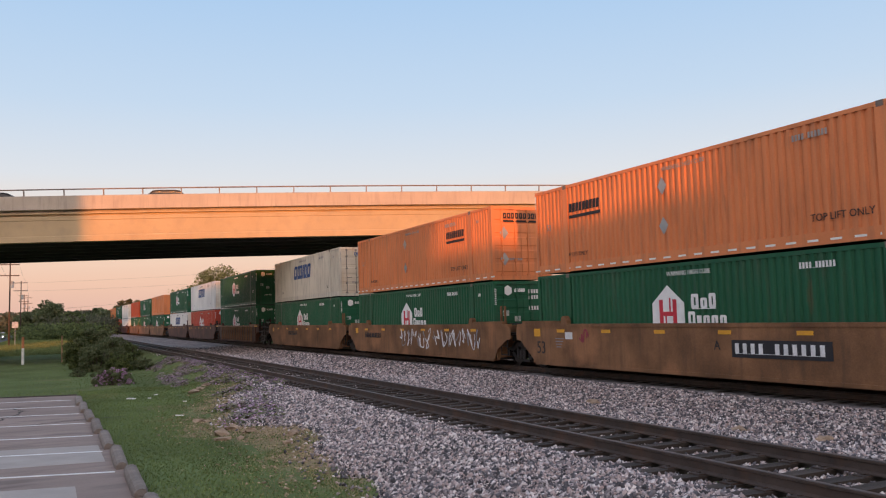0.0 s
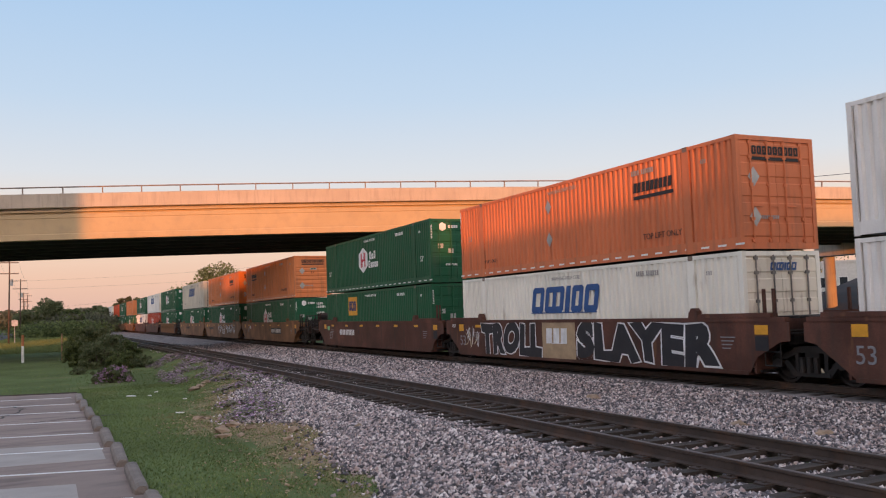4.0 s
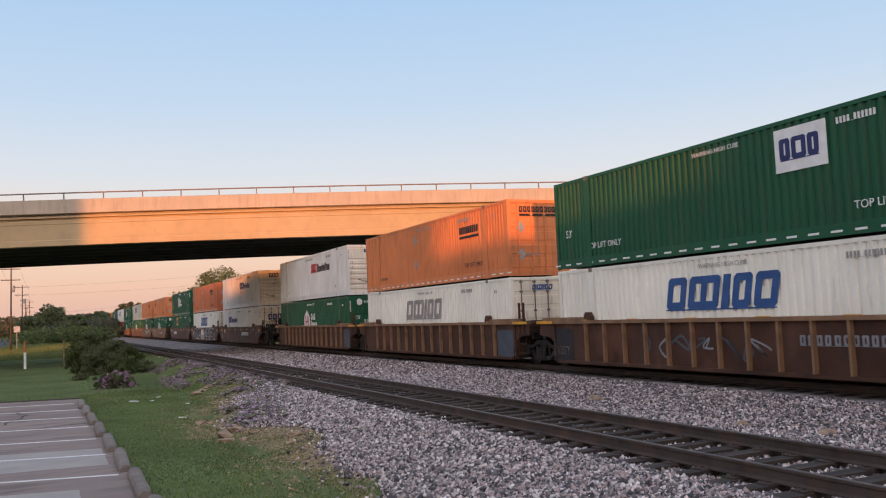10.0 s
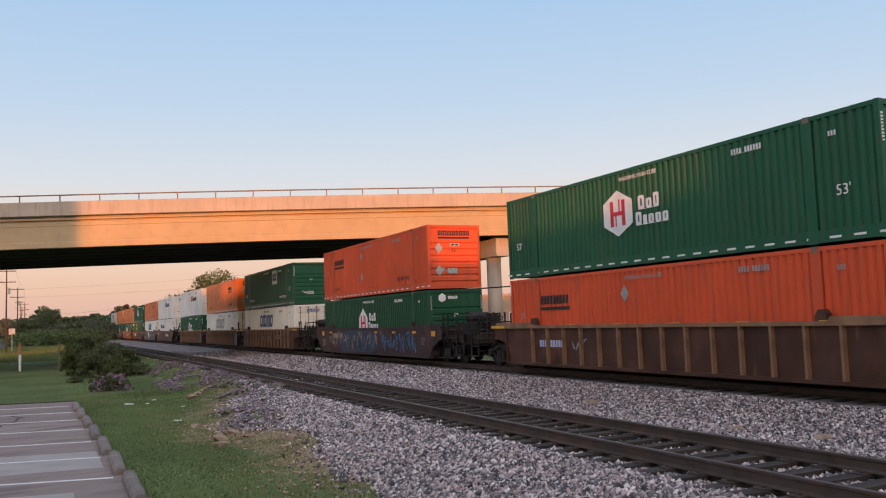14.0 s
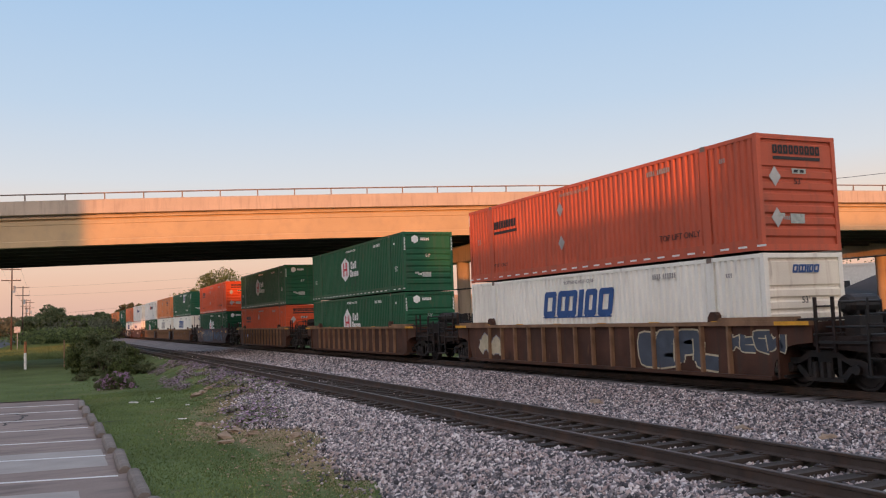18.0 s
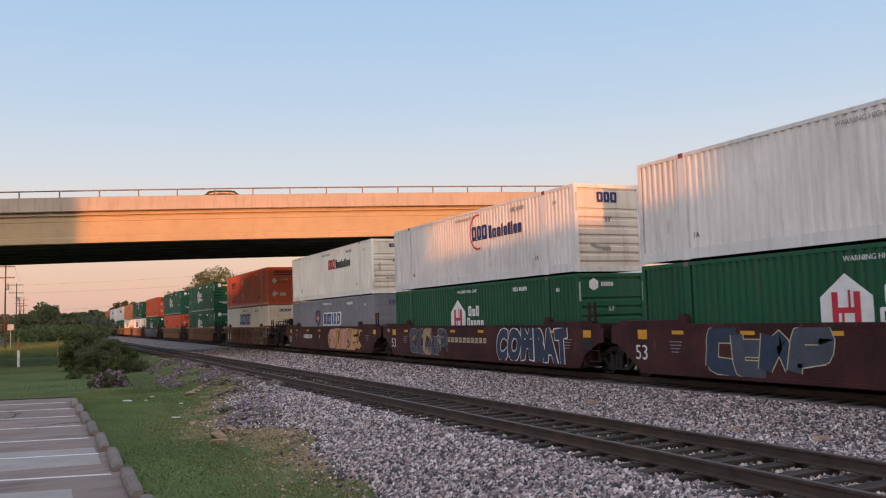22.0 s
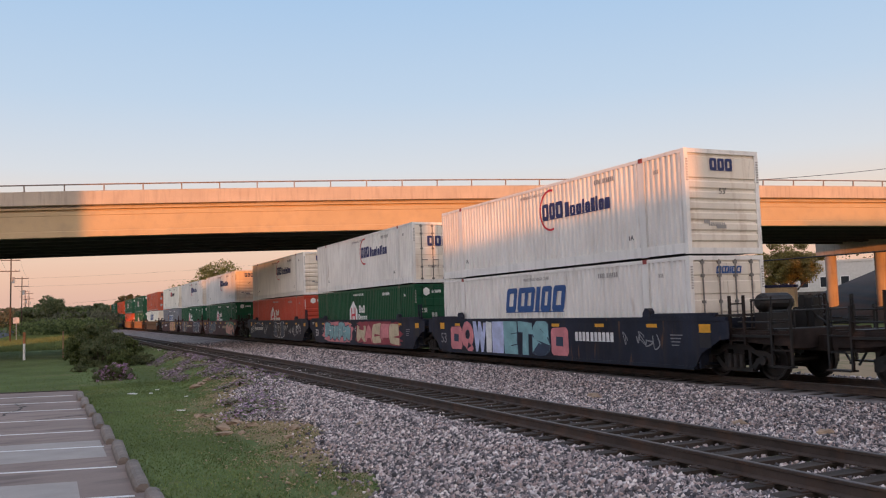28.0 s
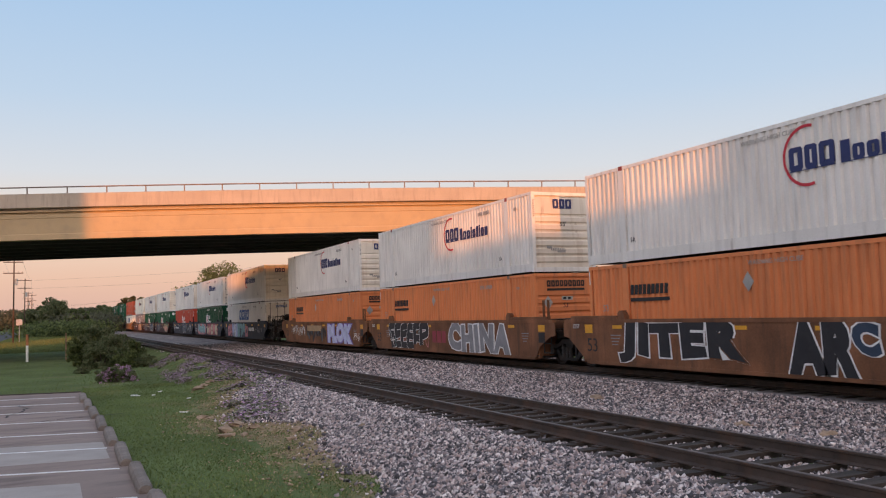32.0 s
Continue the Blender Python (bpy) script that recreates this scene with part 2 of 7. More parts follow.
def leafy(m):
    """Leaves let some light through."""
    n, l = m.node_tree.nodes, m.node_tree.links
    b = n["Principled BSDF"]
    t = n.new("ShaderNodeBsdfTranslucent")
    l.new(b.inputs["Base Color"].links[0].from_socket, t.inputs["Color"])
    x = n.new("ShaderNodeMixShader")
    x.inputs[0].default_value = 0.42
    l.new(b.outputs[0], x.inputs[1])
    l.new(t.outputs[0], x.inputs[2])
    l.new(x.outputs[0], n["Material Output"].inputs["Surface"])
    return m


M_LEAF = leafy(island(material("leaf_green", (0.115, 0.145, 0.06), rough=0.7, vary=0.2, scale=0.5), (0.4, 0.45, 0.4), (1.7, 1.6, 1.3)))
M_LEAFY = leafy(island(material("leaf_olive", (0.36, 0.30, 0.11), rough=0.7, vary=0.2, scale=0.5), (0.5, 0.5, 0.5), (1.3, 1.2, 1.0)))
M_OLIVE = leafy(island(material("leaf_dull_olive", (0.19, 0.17, 0.08), rough=0.7, vary=0.2, scale=0.5), (0.5, 0.5, 0.5), (1.3, 1.2, 1.0)))
M_FLEAF = island(material("flower_leaf", (0.21, 0.205, 0.125), rough=0.8, vary=0.2, spec=0.1), (0.6, 0.65, 0.6), (1.2, 1.2, 1.1))
M_FLOWER = island(material("mauve_petal", (0.50, 0.31, 0.43), rough=0.8, vary=0.2, spec=0.1), (0.5, 0.55, 0.6), (1.25, 1.2, 1.25))
M_ASPH = material("asphalt", (0.055, 0.053, 0.055), rough=0.9, vary=0.25, scale=0.8, fine=40, bump=0.3)

# ---- mesh helpers ----


class Shape:
    """Collects boxes, prisms and tubes into one mesh."""

    def __init__(self):
        self.v, self.f = [], []

    def add(self, verts, faces):
        o = len(self.v)
        self.v += [tuple(p) for p in verts]
        self.f += [tuple(i + o for i in q) for q in faces]
        return self

    def box(self, x0, x1, y0, y1, z0, z1, m=None):
        p = [(x, y, z) for z in (z0, z1) for y in (y0, y1) for x in (x0, x1)]
        if m:
            p = [m @ Vector(q) for q in p]
        return self.add(p, [(0, 2, 3, 1), (4, 5, 7, 6), (0, 1, 5, 4), (2, 6, 7, 3), (0, 4, 6, 2), (1, 3, 7, 5)])

    def prism(self, poly, a, b, axis="x"):
        """A polygon pushed along an axis; axis x: (y, z); y: (x, z); z: (x, y)."""
        n = len(poly)
        put = {"x": lambda u, v, w: (w, u, v), "y": lambda u, v, w: (u, w, v), "z": lambda u, v, w: (u, v, w)}[axis]
        pts = [put(u, v, a) for u, v in poly] + [put(u, v, b) for u, v in poly]
        faces = [tuple(range(n)), tuple(range(2 * n - 1, n - 1, -1))]
        faces += [(i, i + n, (i + 1) % n + n, (i + 1) % n) for i in range(n)]
        return self.add(pts, faces)

    def tube(self, p, q, r, sides=8, r2=None):
        p, q = Vector(p), Vector(q)
        d = (q - p).normalized()
        a = d.orthogonal().normalized()
        b = d.cross(a)
        r2 = r if r2 is None else r2
        ring = [(math.cos(2 * math.pi * i / sides), math.sin(2 * math.pi * i / sides)) for i in range(sides)]
        pts = [p + (a * c + b * s) * r for c, s in ring] + [q + (a * c + b * s) * r2 for c, s in ring]
        faces = [(i, (i + 1) % sides, (i + 1) % sides + sides, i + sides) for i in range(sides)]
        faces += [tuple(range(sides - 1, -1, -1)), tuple(range(sides, 2 * sides))]
        return self.add(pts, faces)

    def mesh(self, name, mat, smooth=False):
        me = bpy.data.meshes.new(name)
        me.from_pydata(self.v, [], self.f)
        bm = bmesh.new()
        bm.from_mesh(me)
        bmesh.ops.recalc_face_normals(bm, faces=bm.faces)
        bm.to_mesh(me)
        bm.free()
        if smooth:
            me.polygons.foreach_set("use_smooth", [True] * len(me.polygons))
        me.materials.append(mat)
        return me


def part(name, me, parent, label="", m=None):
    ob = new(name, me)
    ob.parent = parent
    if m is not None:
        ob.matrix_basis = m
    if label:
        tagged(ob, label)
    return ob


def thing(name, label, category, group="", kind="", me=None, m=None):
    ob = new(name, me)
    if m is not None:
        ob.matrix_basis = m
    return tagged(ob, label, category, group, kind)


def bulk(name, verts, faces_n, mat):
    """A mesh out of numpy arrays: verts (n, 3) and faces (k, 3)."""
    me = bpy.data.meshes.new(name)
    k = len(faces_n)
    w = faces_n.shape[1]
    me.vertices.add(len(verts))
    me.vertices.foreach_set("co", np.asarray(verts, dtype=np.float32).ravel())
    me.loops.add(k * w)
    me.loops.foreach_set("vertex_index", faces_n.astype(np.int32).ravel())
    me.polygons.add(k)
    me.polygons.foreach_set("loop_start", np.arange(0, k * w, w, dtype=np.int32))
    me.update(calc_edges=True)
    me.validate()
    me.materials.append(mat)
    return me


TEXTS = {}


def lettering(text, height, mat, slant=0.0, bold=0.0, space=1.0):
    key = (text, height, mat.name, slant, bold, space)
    if key not in TEXTS:
        cu = bpy.data.curves.new("lettering", "FONT")
        cu.body, cu.size, cu.extrude, cu.shear, cu.offset = text, height / 0.72, 0.003, slant, bold
        cu.resolution_u, cu.space_character = 3, space
        ob = bpy.data.objects.new("lettering", cu)
        scene.collection.objects.link(ob)
        dg = bpy.context.evaluated_depsgraph_get()
        me = bpy.data.meshes.new_from_object(ob.evaluated_get(dg))
        bpy.data.objects.remove(ob)
        me.materials.clear()
        me.materials.append(mat)
        TEXTS[key] = me
    return TEXTS[key]


# a picture plane on the near side of a thing: text x runs against y, text y is up, it faces -x
NEAR = Matrix(((0, 0, -1, 0), (-1, 0, 0, 0), (0, 1, 0, 0), (0, 0, 0, 1)))
REAR = Matrix(((1, 0, 0, 0), (0, 0, -1, 0), (0, 1, 0, 0), (0, 0, 0, 1)))


def near_side(x, y, z):
    return Matrix.Translation((x, y, z)) @ NEAR


def rear_side(x, y, z):
    return Matrix.Translation((x, y, z)) @ REAR

# ---- ground, tracks, lot ----
LOW = -0.67          # lawn and parking lot
BED = -0.20          # ballast round the near track
NX, TX = 8.04, 16.68  # centres of the near and the train's track
TRAIL = -0.10        # rail tops of the train's track


def toe(y):
    """Where the bank below the track meets the lawn."""
    return np.interp(y, (-20, 8, 12, 16, 20, 27, 33, 45, 80), (3.3, 3.4, 3.55, 3.7, 3.5, 3.9, 4.4, 5.0, 5.6))


def stones_from(y):
    """Where the loose stones begin; farther off, grass and flowers climb to the track."""
    return np.interp(y, (-20, 11, 13.6, 15.3, 17.9, 19.5, 22, 25, 28, 31, 36, 46), (3.8, 3.95, 4.15, 4.6, 4.8, 4.35, 4.1, 4.8, 5.6, 6.3, 6.75, 6.85))


def wob(x, y, s=1.0):
    return noise.noise(Vector((x * s, y * s, 3.7)))


def sway(y):
    return 0.17 * np.sin(y * 1.15) + 0.11 * np.sin(y * 2.7 + 1.0) + 0.07 * np.sin(y * 6.1 + 2.0)


def surface(x, y):
    """Height of the finished ground, for numbers or arrays."""
    x, y = np.asarray(x, dtype=float), np.asarray(y, dtype=float)
    t = toe(y) + 0.6 * sway(y)
    lawn = LOW + 0.03 * np.sin(0.8 * x + 0.5 * y) * np.sin(0.6 * x - 0.37 * y) * np.clip((x - 1.6) / 1.5, 0, 1)
    bank = LOW + (BED - LOW) * np.clip((x - t) / np.maximum(0.2, 6.35 - t), 0, 1)
    dip = BED - 0.10 - 0.14 * np.sin(np.pi * np.clip((x - 9.8) / 4.8, 0, 1)) + 0.10 * np.maximum(0, 1 - (x - 9.8) / 1.2)
    far = BED - 0.10 - 0.25 * np.clip((x - 18.8) / 3.2, 0, 1) + 0.25 * np.clip((x - 22) / 30, 0, 1)
    z = np.where(x < t, lawn, np.where(x < 6.35, bank, np.where(x < 9.8, BED, np.where(x < 14.6, dip, far))))
    return z if z.ndim else float(z)


def sheet(name, xs, ys, high, mat):
    v = [(x, y, high(x, y)) for y in ys for x in xs]
    w = len(xs)
    f = [(j * w + i, j * w + i + 1, (j + 1) * w + i + 1, (j + 1) * w + i) for j in range(len(ys) - 1) for i in range(w - 1)]
    me = bpy.data.meshes.new(name)
    me.from_pydata(v, [], f)
    me.polygons.foreach_set("use_smooth", [True] * len(f))
    me.materials.append(mat)
    return me


def steps(a, b, d):
    n = max(1, round((b - a) / d))
    return [a + (b - a) * i / n for i in range(n + 1)]


def wear(x, y):
    """How bare the verge is: most beside the ballast, where the bank was dug, little farther off."""
    e = stones_from(y) + sway(y) - x
    k = np.interp(y, (0, 9, 13, 15, 18, 21, 24, 34, 42), (0.0, 0.05, 0.22, 0.58, 0.66, 0.50, 0.36, 0.30, 0.0))
    reach = np.interp(y, (9, 14, 18, 22, 34), (0.5, 0.9, 1.5, 1.7, 1.9))
    return float(k * np.clip(1 - e / reach, 0, 1) ** 0.7) if y < 42 else 0.0


gx = [-3000, -600, -150, -60, -25, -12, -6] + steps(-3, 1.5, 0.5) + steps(1.75, 7, 0.25) + steps(7.5, 22, 0.5) + [26, 32, 40, 52, 70, 100, 160, 400, 1200, 3000]
gy = [-3000, -700, -200, -80, -40, -20, -10, -5] + steps(0, 6, 1.0) + steps(6.3, 42, 0.3) + steps(43, 60, 1.0) + [66, 74, 84, 100, 130, 180, 260, 400, 700, 1400, 3000]
lawn = thing("ground", "mown green lawn and rough grass beside the railway", "ground", kind="structure",
      me=sheet("ground", gx, gy, lambda x, y: surface(x, y) - (0.06 if stones_from(y) + 0.6 < x < 19.3 else 0.0), M_GRASSG))
lawn.data.attributes.new("wear", "FLOAT", "POINT").data.foreach_set("value", [wear(x, y) for y in gy for x in gx])

by = steps(-12, 60, 0.6) + [64, 70, 80, 100, 140, 200, 300, 450, 700]


def ballast_mesh():
    v, f = [], []
    cols = 30
    for y in by:
        t = stones_from(y) + 0.15 + sway(y)
        for i in range(cols):
            x = t + (19.3 - t) * i / (cols - 1)
            edge = 0.0 if 0 < i < cols - 1 else -0.05
            v.append((x, y, surface(x, y) + (0.0 if x < 6.5 or x > 9.6 else -0.075) + edge))
    for j in range(len(by) - 1):
        for i in range(cols - 1):
            a = j * cols + i
            f.append((a, a + 1, a + cols + 1, a + cols))
    me = bpy.data.meshes.new("ballast_bed")
    me.from_pydata(v, [], f)
    me.polygons.foreach_set("use_smooth", [True] * len(f))
    me.materials.append(M_GRAVEL)
    return me


thing("ballast_bed", "grey crushed-stone bed under both railway tracks", "ballast", kind="structure", me=ballast_mesh())

# parking lot: its long edge runs a little askew to the track, its lines lie along the overpass
LOT_SLOPE = -0.0185


def lot_edge(y):
    return 1.42 + LOT_SLOPE * (y - 12)


def lot_slab():
    s = Shape()
    ya, yb = -30, 34.3
    s.prism([(-70, ya), (lot_edge(ya), ya), (lot_edge(yb), yb - 0.27 * lot_edge(yb)), (-3, yb + 0.8), (-70, yb + 18)], LOW - 0.15, LOW + 0.02, "z")
    return s.mesh("parking_lot", M_LOT)


lot = thing("parking_lot", "worn pale concrete parking lot with faded white stall lines", "parking lot", kind="structure", me=lot_slab())
stall = Shape().prism([(0, -0.05), (0, 0.05), (-5.6, 0.05 + 5.6 * 0.27), (-5.6, -0.05 + 5.6 * 0.27)], 0, 0.006, "z").mesh("stall_line", M_LINE)
LINE_Y = [7.65, 10.4, 13.12, 15.86, 18.55, 21.3, 24.1, 26.8, 29.4, 31.9]
for y in LINE_Y:
    part("stall_line", stall, lot, "", pose(lot_edge(y) - 0.28, y, LOW + 0.021))
bay = Shape().prism([(0, 0.0), (0, 2.4), (-5.6, 2.5 + 5.6 * 0.2), (-5.6, 5.6 * 0.12)], 0, 0.003, "z").mesh("painted_patch", material("bleached_concrete", (0.36, 0.32, 0.29), rough=0.9, vary=0.12, scale=1.5))
part("painted_patch", bay, lot, "bleached concrete patch", pose(lot_edge(19) - 0.3, 17.15, LOW + 0.0205))
part("painted_patch", bay, lot, "bleached concrete patch", pose(lot_edge(12) - 1.0, 12.4, LOW + 0.0205))
# a narrow strip, darker than the slab, along the lot's far edge
M_EDGE = material("lot_edge_strip", (0.075, 0.062, 0.05), rough=0.95, vary=0.3, scale=2, spec=0.1)
part("edge_soil", Shape().prism([(lot_edge(34), 34.15 - 0.27 * lot_edge(34)), (-3, 35.05), (-30, 42.35), (-30, 42.62), (-3, 35.32), (lot_edge(34), 34.42 - 0.27 * lot_edge(34))], LOW + 0.005, LOW + 0.045, "z").mesh("edge_soil", M_EDGE), lot, "dark strip along the lot's far edge")
M_CRACK = material("tar_crack", (0.05, 0.045, 0.04), rough=0.95, vary=0.2)
for seed, (cx, cy, turn, length) in enumerate(((-1.1, 26.3, 80, 4.2), (-0.35, 24.6, 20, 2.6), (-1.6, 22.4, 100, 3.0))):
    s = Shape()
    rr = random.Random(seed)
    x, y, a = cx, cy, radians(turn)
    for i in range(14):
        nx, ny = x + math.cos(a) * length / 14, y + math.sin(a) * length / 14
        w = rr.uniform(0.012, 0.04)
        px, py = -math.sin(a) * w, math.cos(a) * w
        s.prism([(x - px, y - py), (nx - px, ny - py), (nx + px, ny + py), (x + px, y + py)], LOW + 0.0205, LOW + 0.0235, "z")
        x, y = nx, ny
        a = radians(turn) + rr.uniform(-0.7, 0.7)
    part("crack", s.mesh("crack", M_CRACK), lot)

stop_mat = material("aged_stop_concrete", (0.225, 0.187, 0.162), rough=0.95, vary=0.3, scale=2.5, fine=30, bump=0.5, dirt=(0.14, 0.12, 0.10), dirt_amount=0.6, rnd=0.15)


def stop_mesh(seed):
    """A rounded concrete wheel stop, chipped along its edges."""
    rr = random.Random(seed)
    prof = [(-0.115, 0), (-0.11, 0.08), (-0.08, 0.13), (-0.03, 0.15), (0.035, 0.15), (0.085, 0.125), (0.11, 0.07), (0.115, 0)]
    bm = bmesh.new()
    rings = []
    n = 12
    for i in range(n + 1):
        y = -1.2 + 2.4 * i / n
        e = 0.80 if i in (0, n) else 1.0
        rings.append([bm.verts.new((px * e + rr.uniform(-0.004, 0.004), y + rr.uniform(-0.01, 0.01), max(0, pz * e + (rr.uniform(-0.006, 0.004) if pz > 0 else 0)))) for px, pz in prof])
    for a, b in zip(rings, rings[1:]):
        for k in range(len(prof) - 1):
            bm.faces.new((a[k], a[k + 1], b[k + 1], b[k]))
        bm.faces.new((a[-1], a[0], b[0], b[-1]))
    bm.faces.new(rings[0])
    bm.faces.new(rings[-1][::-1])
    bmesh.ops.recalc_face_normals(bm, faces=bm.faces)
    me = bpy.data.meshes.new("wheel_stop")
    bm.to_mesh(me)
    bm.free()
    me.materials.append(stop_mat)
    return me


stops_me = [stop_mesh(k) for k in range(3)]
for k, (a, b) in enumerate(zip(LINE_Y, LINE_Y[1:])):
    y = (a + b) / 2 + 0.05
    thing("wheel_stop", "weathered concrete wheel stop at the lot's grassy edge", "wheel stop", "wheel stops along the lot",
          me=stops_me[k % 3], m=pose(lot_edge(y) - 0.10, y, LOW + 0.02, 0, 0, -1 + random.uniform(-1.2, 1.2)))


def rail_meshes(y0, y1):
    foot = [(-0.07, -0.17), (0.07, -0.17), (0.07, -0.155), (0.012, -0.135), (0.012, -0.045), (0.036, -0.035), (0.036, -0.006), (-0.036, -0.006),
            (-0.036, -0.035), (-0.012, -0.045), (-0.012, -0.135), (-0.07, -0.155)]
    head = [(-0.034, -0.0055), (0.034, -0.0055), (0.026, 0.0), (-0.026, 0.0)]
    return Shape().prism(foot, y0, y1, "y").mesh("rail", M_RAIL), Shape().prism(head, y0, y1, "y").mesh("running_surface", M_RAILTOP)


rail_me, head_me = rail_meshes(-25, 700)


def tie_mesh(seed):
    rr = random.Random(seed)
    s = Shape().box(-1.28, 1.28, -0.115, 0.115, -0.18, 0)
    s.v = [(x + rr.uniform(-0.05, 0.05), y + rr.uniform(-0.012, 0.012), z + rr.uniform(-0.008, 0.006)) for x, y, z in s.v]
    return s.mesh("sleeper", M_TIE)


ties = [tie_mesh(k) for k in range(5)]
plate = Shape().box(-0.18, 0.18, -0.09, 0.09, 0, 0.018).box(-0.12, -0.085, -0.02, 0.02, 0.018, 0.035).box(0.085, 0.12, -0.02, 0.02, 0.018, 0.035).mesh("tie_plate", M_RAIL)


def track(cx, z, near, label):
    root = thing("railway_track", label, "railway track", kind="structure", m=pose(cx, 0, z))
    for g in (-0.76, 0.76):
        r = part("rail", rail_me, root, "", pose(g, 0, 0))
        part("running_surface", head_me, r, "polished steel running surface")
    y = -6.0 if near else 4.0
    end = 75 if near else 60
    k = 0
    while y < end:
        t = part("sleeper", ties[k % 5], root, "", pose(random.uniform(-0.06, 0.06), y + random.uniform(-0.04, 0.04), -0.178 + random.uniform(-0.014, 0.004), 0, random.uniform(-0.5, 0.5), random.uniform(-1.5, 1.5)))
        if near and y < 32:
            for g in (-0.76, 0.76):
                part("tie_plate", plate, t, "", pose(g - t.location.x, 0, 0))
        y += 0.535 if near else 0.6
        k += 1
    far = Shape()
    while y < 330:
        far.box(-1.28, 1.28, y - 0.115, y + 0.115, -0.33, -0.178)
        y += 0.6
    tagged(part("sleepers_far", far.mesh("sleepers_far", M_TIE), root), kind="stuff")
    return root


track(NX, 0.0, True, "empty near track of brown steel rails on dark timber sleepers")
track(TX, TRAIL, False, "railway track that carries the passing freight train")

# ---- overpass ----
BR = Matrix.Translation((0, 60.86, 0)) @ Euler((0, 0, -math.atan(0.27))).to_matrix().to_4x4()


def crest(s):
    return 0.09 - 2.7e-4 * (s - 26) ** 2 if -60 < s < 110 else 0.09 - 2.7e-4 * 86 ** 2


bridge = thing("overpass", "long pale concrete road overpass crossing above the tracks", "bridge", kind="structure", m=BR)
BW = 17.5
SS = steps(-80, 128, 4.0)


def swept(name, prof, mat, a=-80, b=128):
    """A profile (across, height) swept along the deck's gentle crest."""
    ss = [s for s in SS if a <= s <= b]
    v, f = [], []
    n = len(prof)
    for s in ss:
        v += [(s, y, z + crest(s)) for y, z in prof]
    for j in range(len(ss) - 1):
        for i in range(n):
            f.append((j * n + i, (j + 1) * n + i, (j + 1) * n + (i + 1) % n, j * n + (i + 1) % n))
    f += [tuple(range(n)), tuple(range(len(v) - 1, len(v) - n - 1, -1))]
    sh = Shape()
    sh.add(v, f)
    return sh.mesh(name, mat)


part("deck", swept("deck", [(0.27, 9.10), (BW - 0.27, 9.10), (BW - 0.27, 9.46), (BW / 2, 9.62), (0.27, 9.46)], M_CONC), bridge)
for k, y in enumerate((0.0, BW)):
    d = 1 if k == 0 else -1
    part("parapet", swept("parapet", [(y - 0.20 * d, 9.40), (y - 0.20 * d, 10.27), (y - 0.12 * d, 10.30), (y + 0.12 * d, 10.30), (y + 0.25 * d, 9.365), (y - 0.12 * d, 9.365)], M_CONC), bridge)
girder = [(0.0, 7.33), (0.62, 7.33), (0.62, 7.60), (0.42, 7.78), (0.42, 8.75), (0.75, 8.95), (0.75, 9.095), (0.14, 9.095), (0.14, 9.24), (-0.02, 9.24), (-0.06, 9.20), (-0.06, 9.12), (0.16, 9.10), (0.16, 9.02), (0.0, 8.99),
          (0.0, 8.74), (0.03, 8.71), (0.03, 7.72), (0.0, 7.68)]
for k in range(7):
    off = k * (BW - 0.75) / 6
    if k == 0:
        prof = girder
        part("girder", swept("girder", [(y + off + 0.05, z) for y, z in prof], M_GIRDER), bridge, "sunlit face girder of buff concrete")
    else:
        # inner girders carry the deck's shade in their dark concrete
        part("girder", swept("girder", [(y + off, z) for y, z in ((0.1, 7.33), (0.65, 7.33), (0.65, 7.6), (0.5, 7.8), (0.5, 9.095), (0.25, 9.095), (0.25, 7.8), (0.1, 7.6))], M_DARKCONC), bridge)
M_BRAIL = material("weathered_rail_paint", (0.26, 0.20, 0.17), rough=0.6, vary=0.25)
rp = Shape().box(-0.035, 0.035, -0.05, 0.03, 0, 0.40).box(-0.09, 0.09, -0.09, 0.09, 0, 0.02).mesh("rail_post", M_BRAIL)
s = -38.0
while s < 90:
    part("rail_post", rp, bridge, "", pose(s, 0, 10.30 + crest(s), 8))
    s += 2.44
rail_prof = [(-0.05 + 0.05 * math.cos(a), 10.72 + 0.045 * math.sin(a)) for a in [2 * math.pi * i / 8 for i in range(8)]]
part("top_rail", swept("top_rail", rail_prof, M_BRAIL), bridge, "weathered steel tube rail")
rail_prof = [(BW - 0.05 + 0.05 * math.cos(a), 10.72 + 0.045 * math.sin(a)) for a in [2 * math.pi * i / 8 for i in range(8)]]
part("top_rail", swept("top_rail", rail_prof, M_BRAIL), bridge, "weathered steel tube rail")


def bent(x, y0, y1, cols, gz):
    """A pier: a cap beam across the deck's width on round columns."""
    root = thing("bridge_pier", "concrete bridge pier of round columns under a cap beam", "pier", "piers of the overpass", kind="structure", m=pose(x, 0, 0))
    part("cap_beam", Shape().prism([(-0.6, 6.0), (0.6, 6.0), (0.6, 7.25), (-0.6, 7.25)], y0, y1, "y").mesh("cap_beam", M_CONC), root)
    for y in cols:
        part("column", Shape().tube((0, y, gz), (0, y, 6.0), 0.52, 20).mesh("column", M_CONC, True), root)
    y = y0 + 0.8
    while y < y1:
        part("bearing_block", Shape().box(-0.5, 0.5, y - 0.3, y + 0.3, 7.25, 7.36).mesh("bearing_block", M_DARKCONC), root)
        y += 2.8


bent(29.6, 53.6, 69.8, (55.2, 61.0, 66.7), -0.6)
bent(70.2, 42.8, 62.8, (45.0, 50.4, 56.0, 61.6), -0.4)
bent(-12.5, 65.0, 81.5, (66.5, 72.5, 79.5), -0.8)

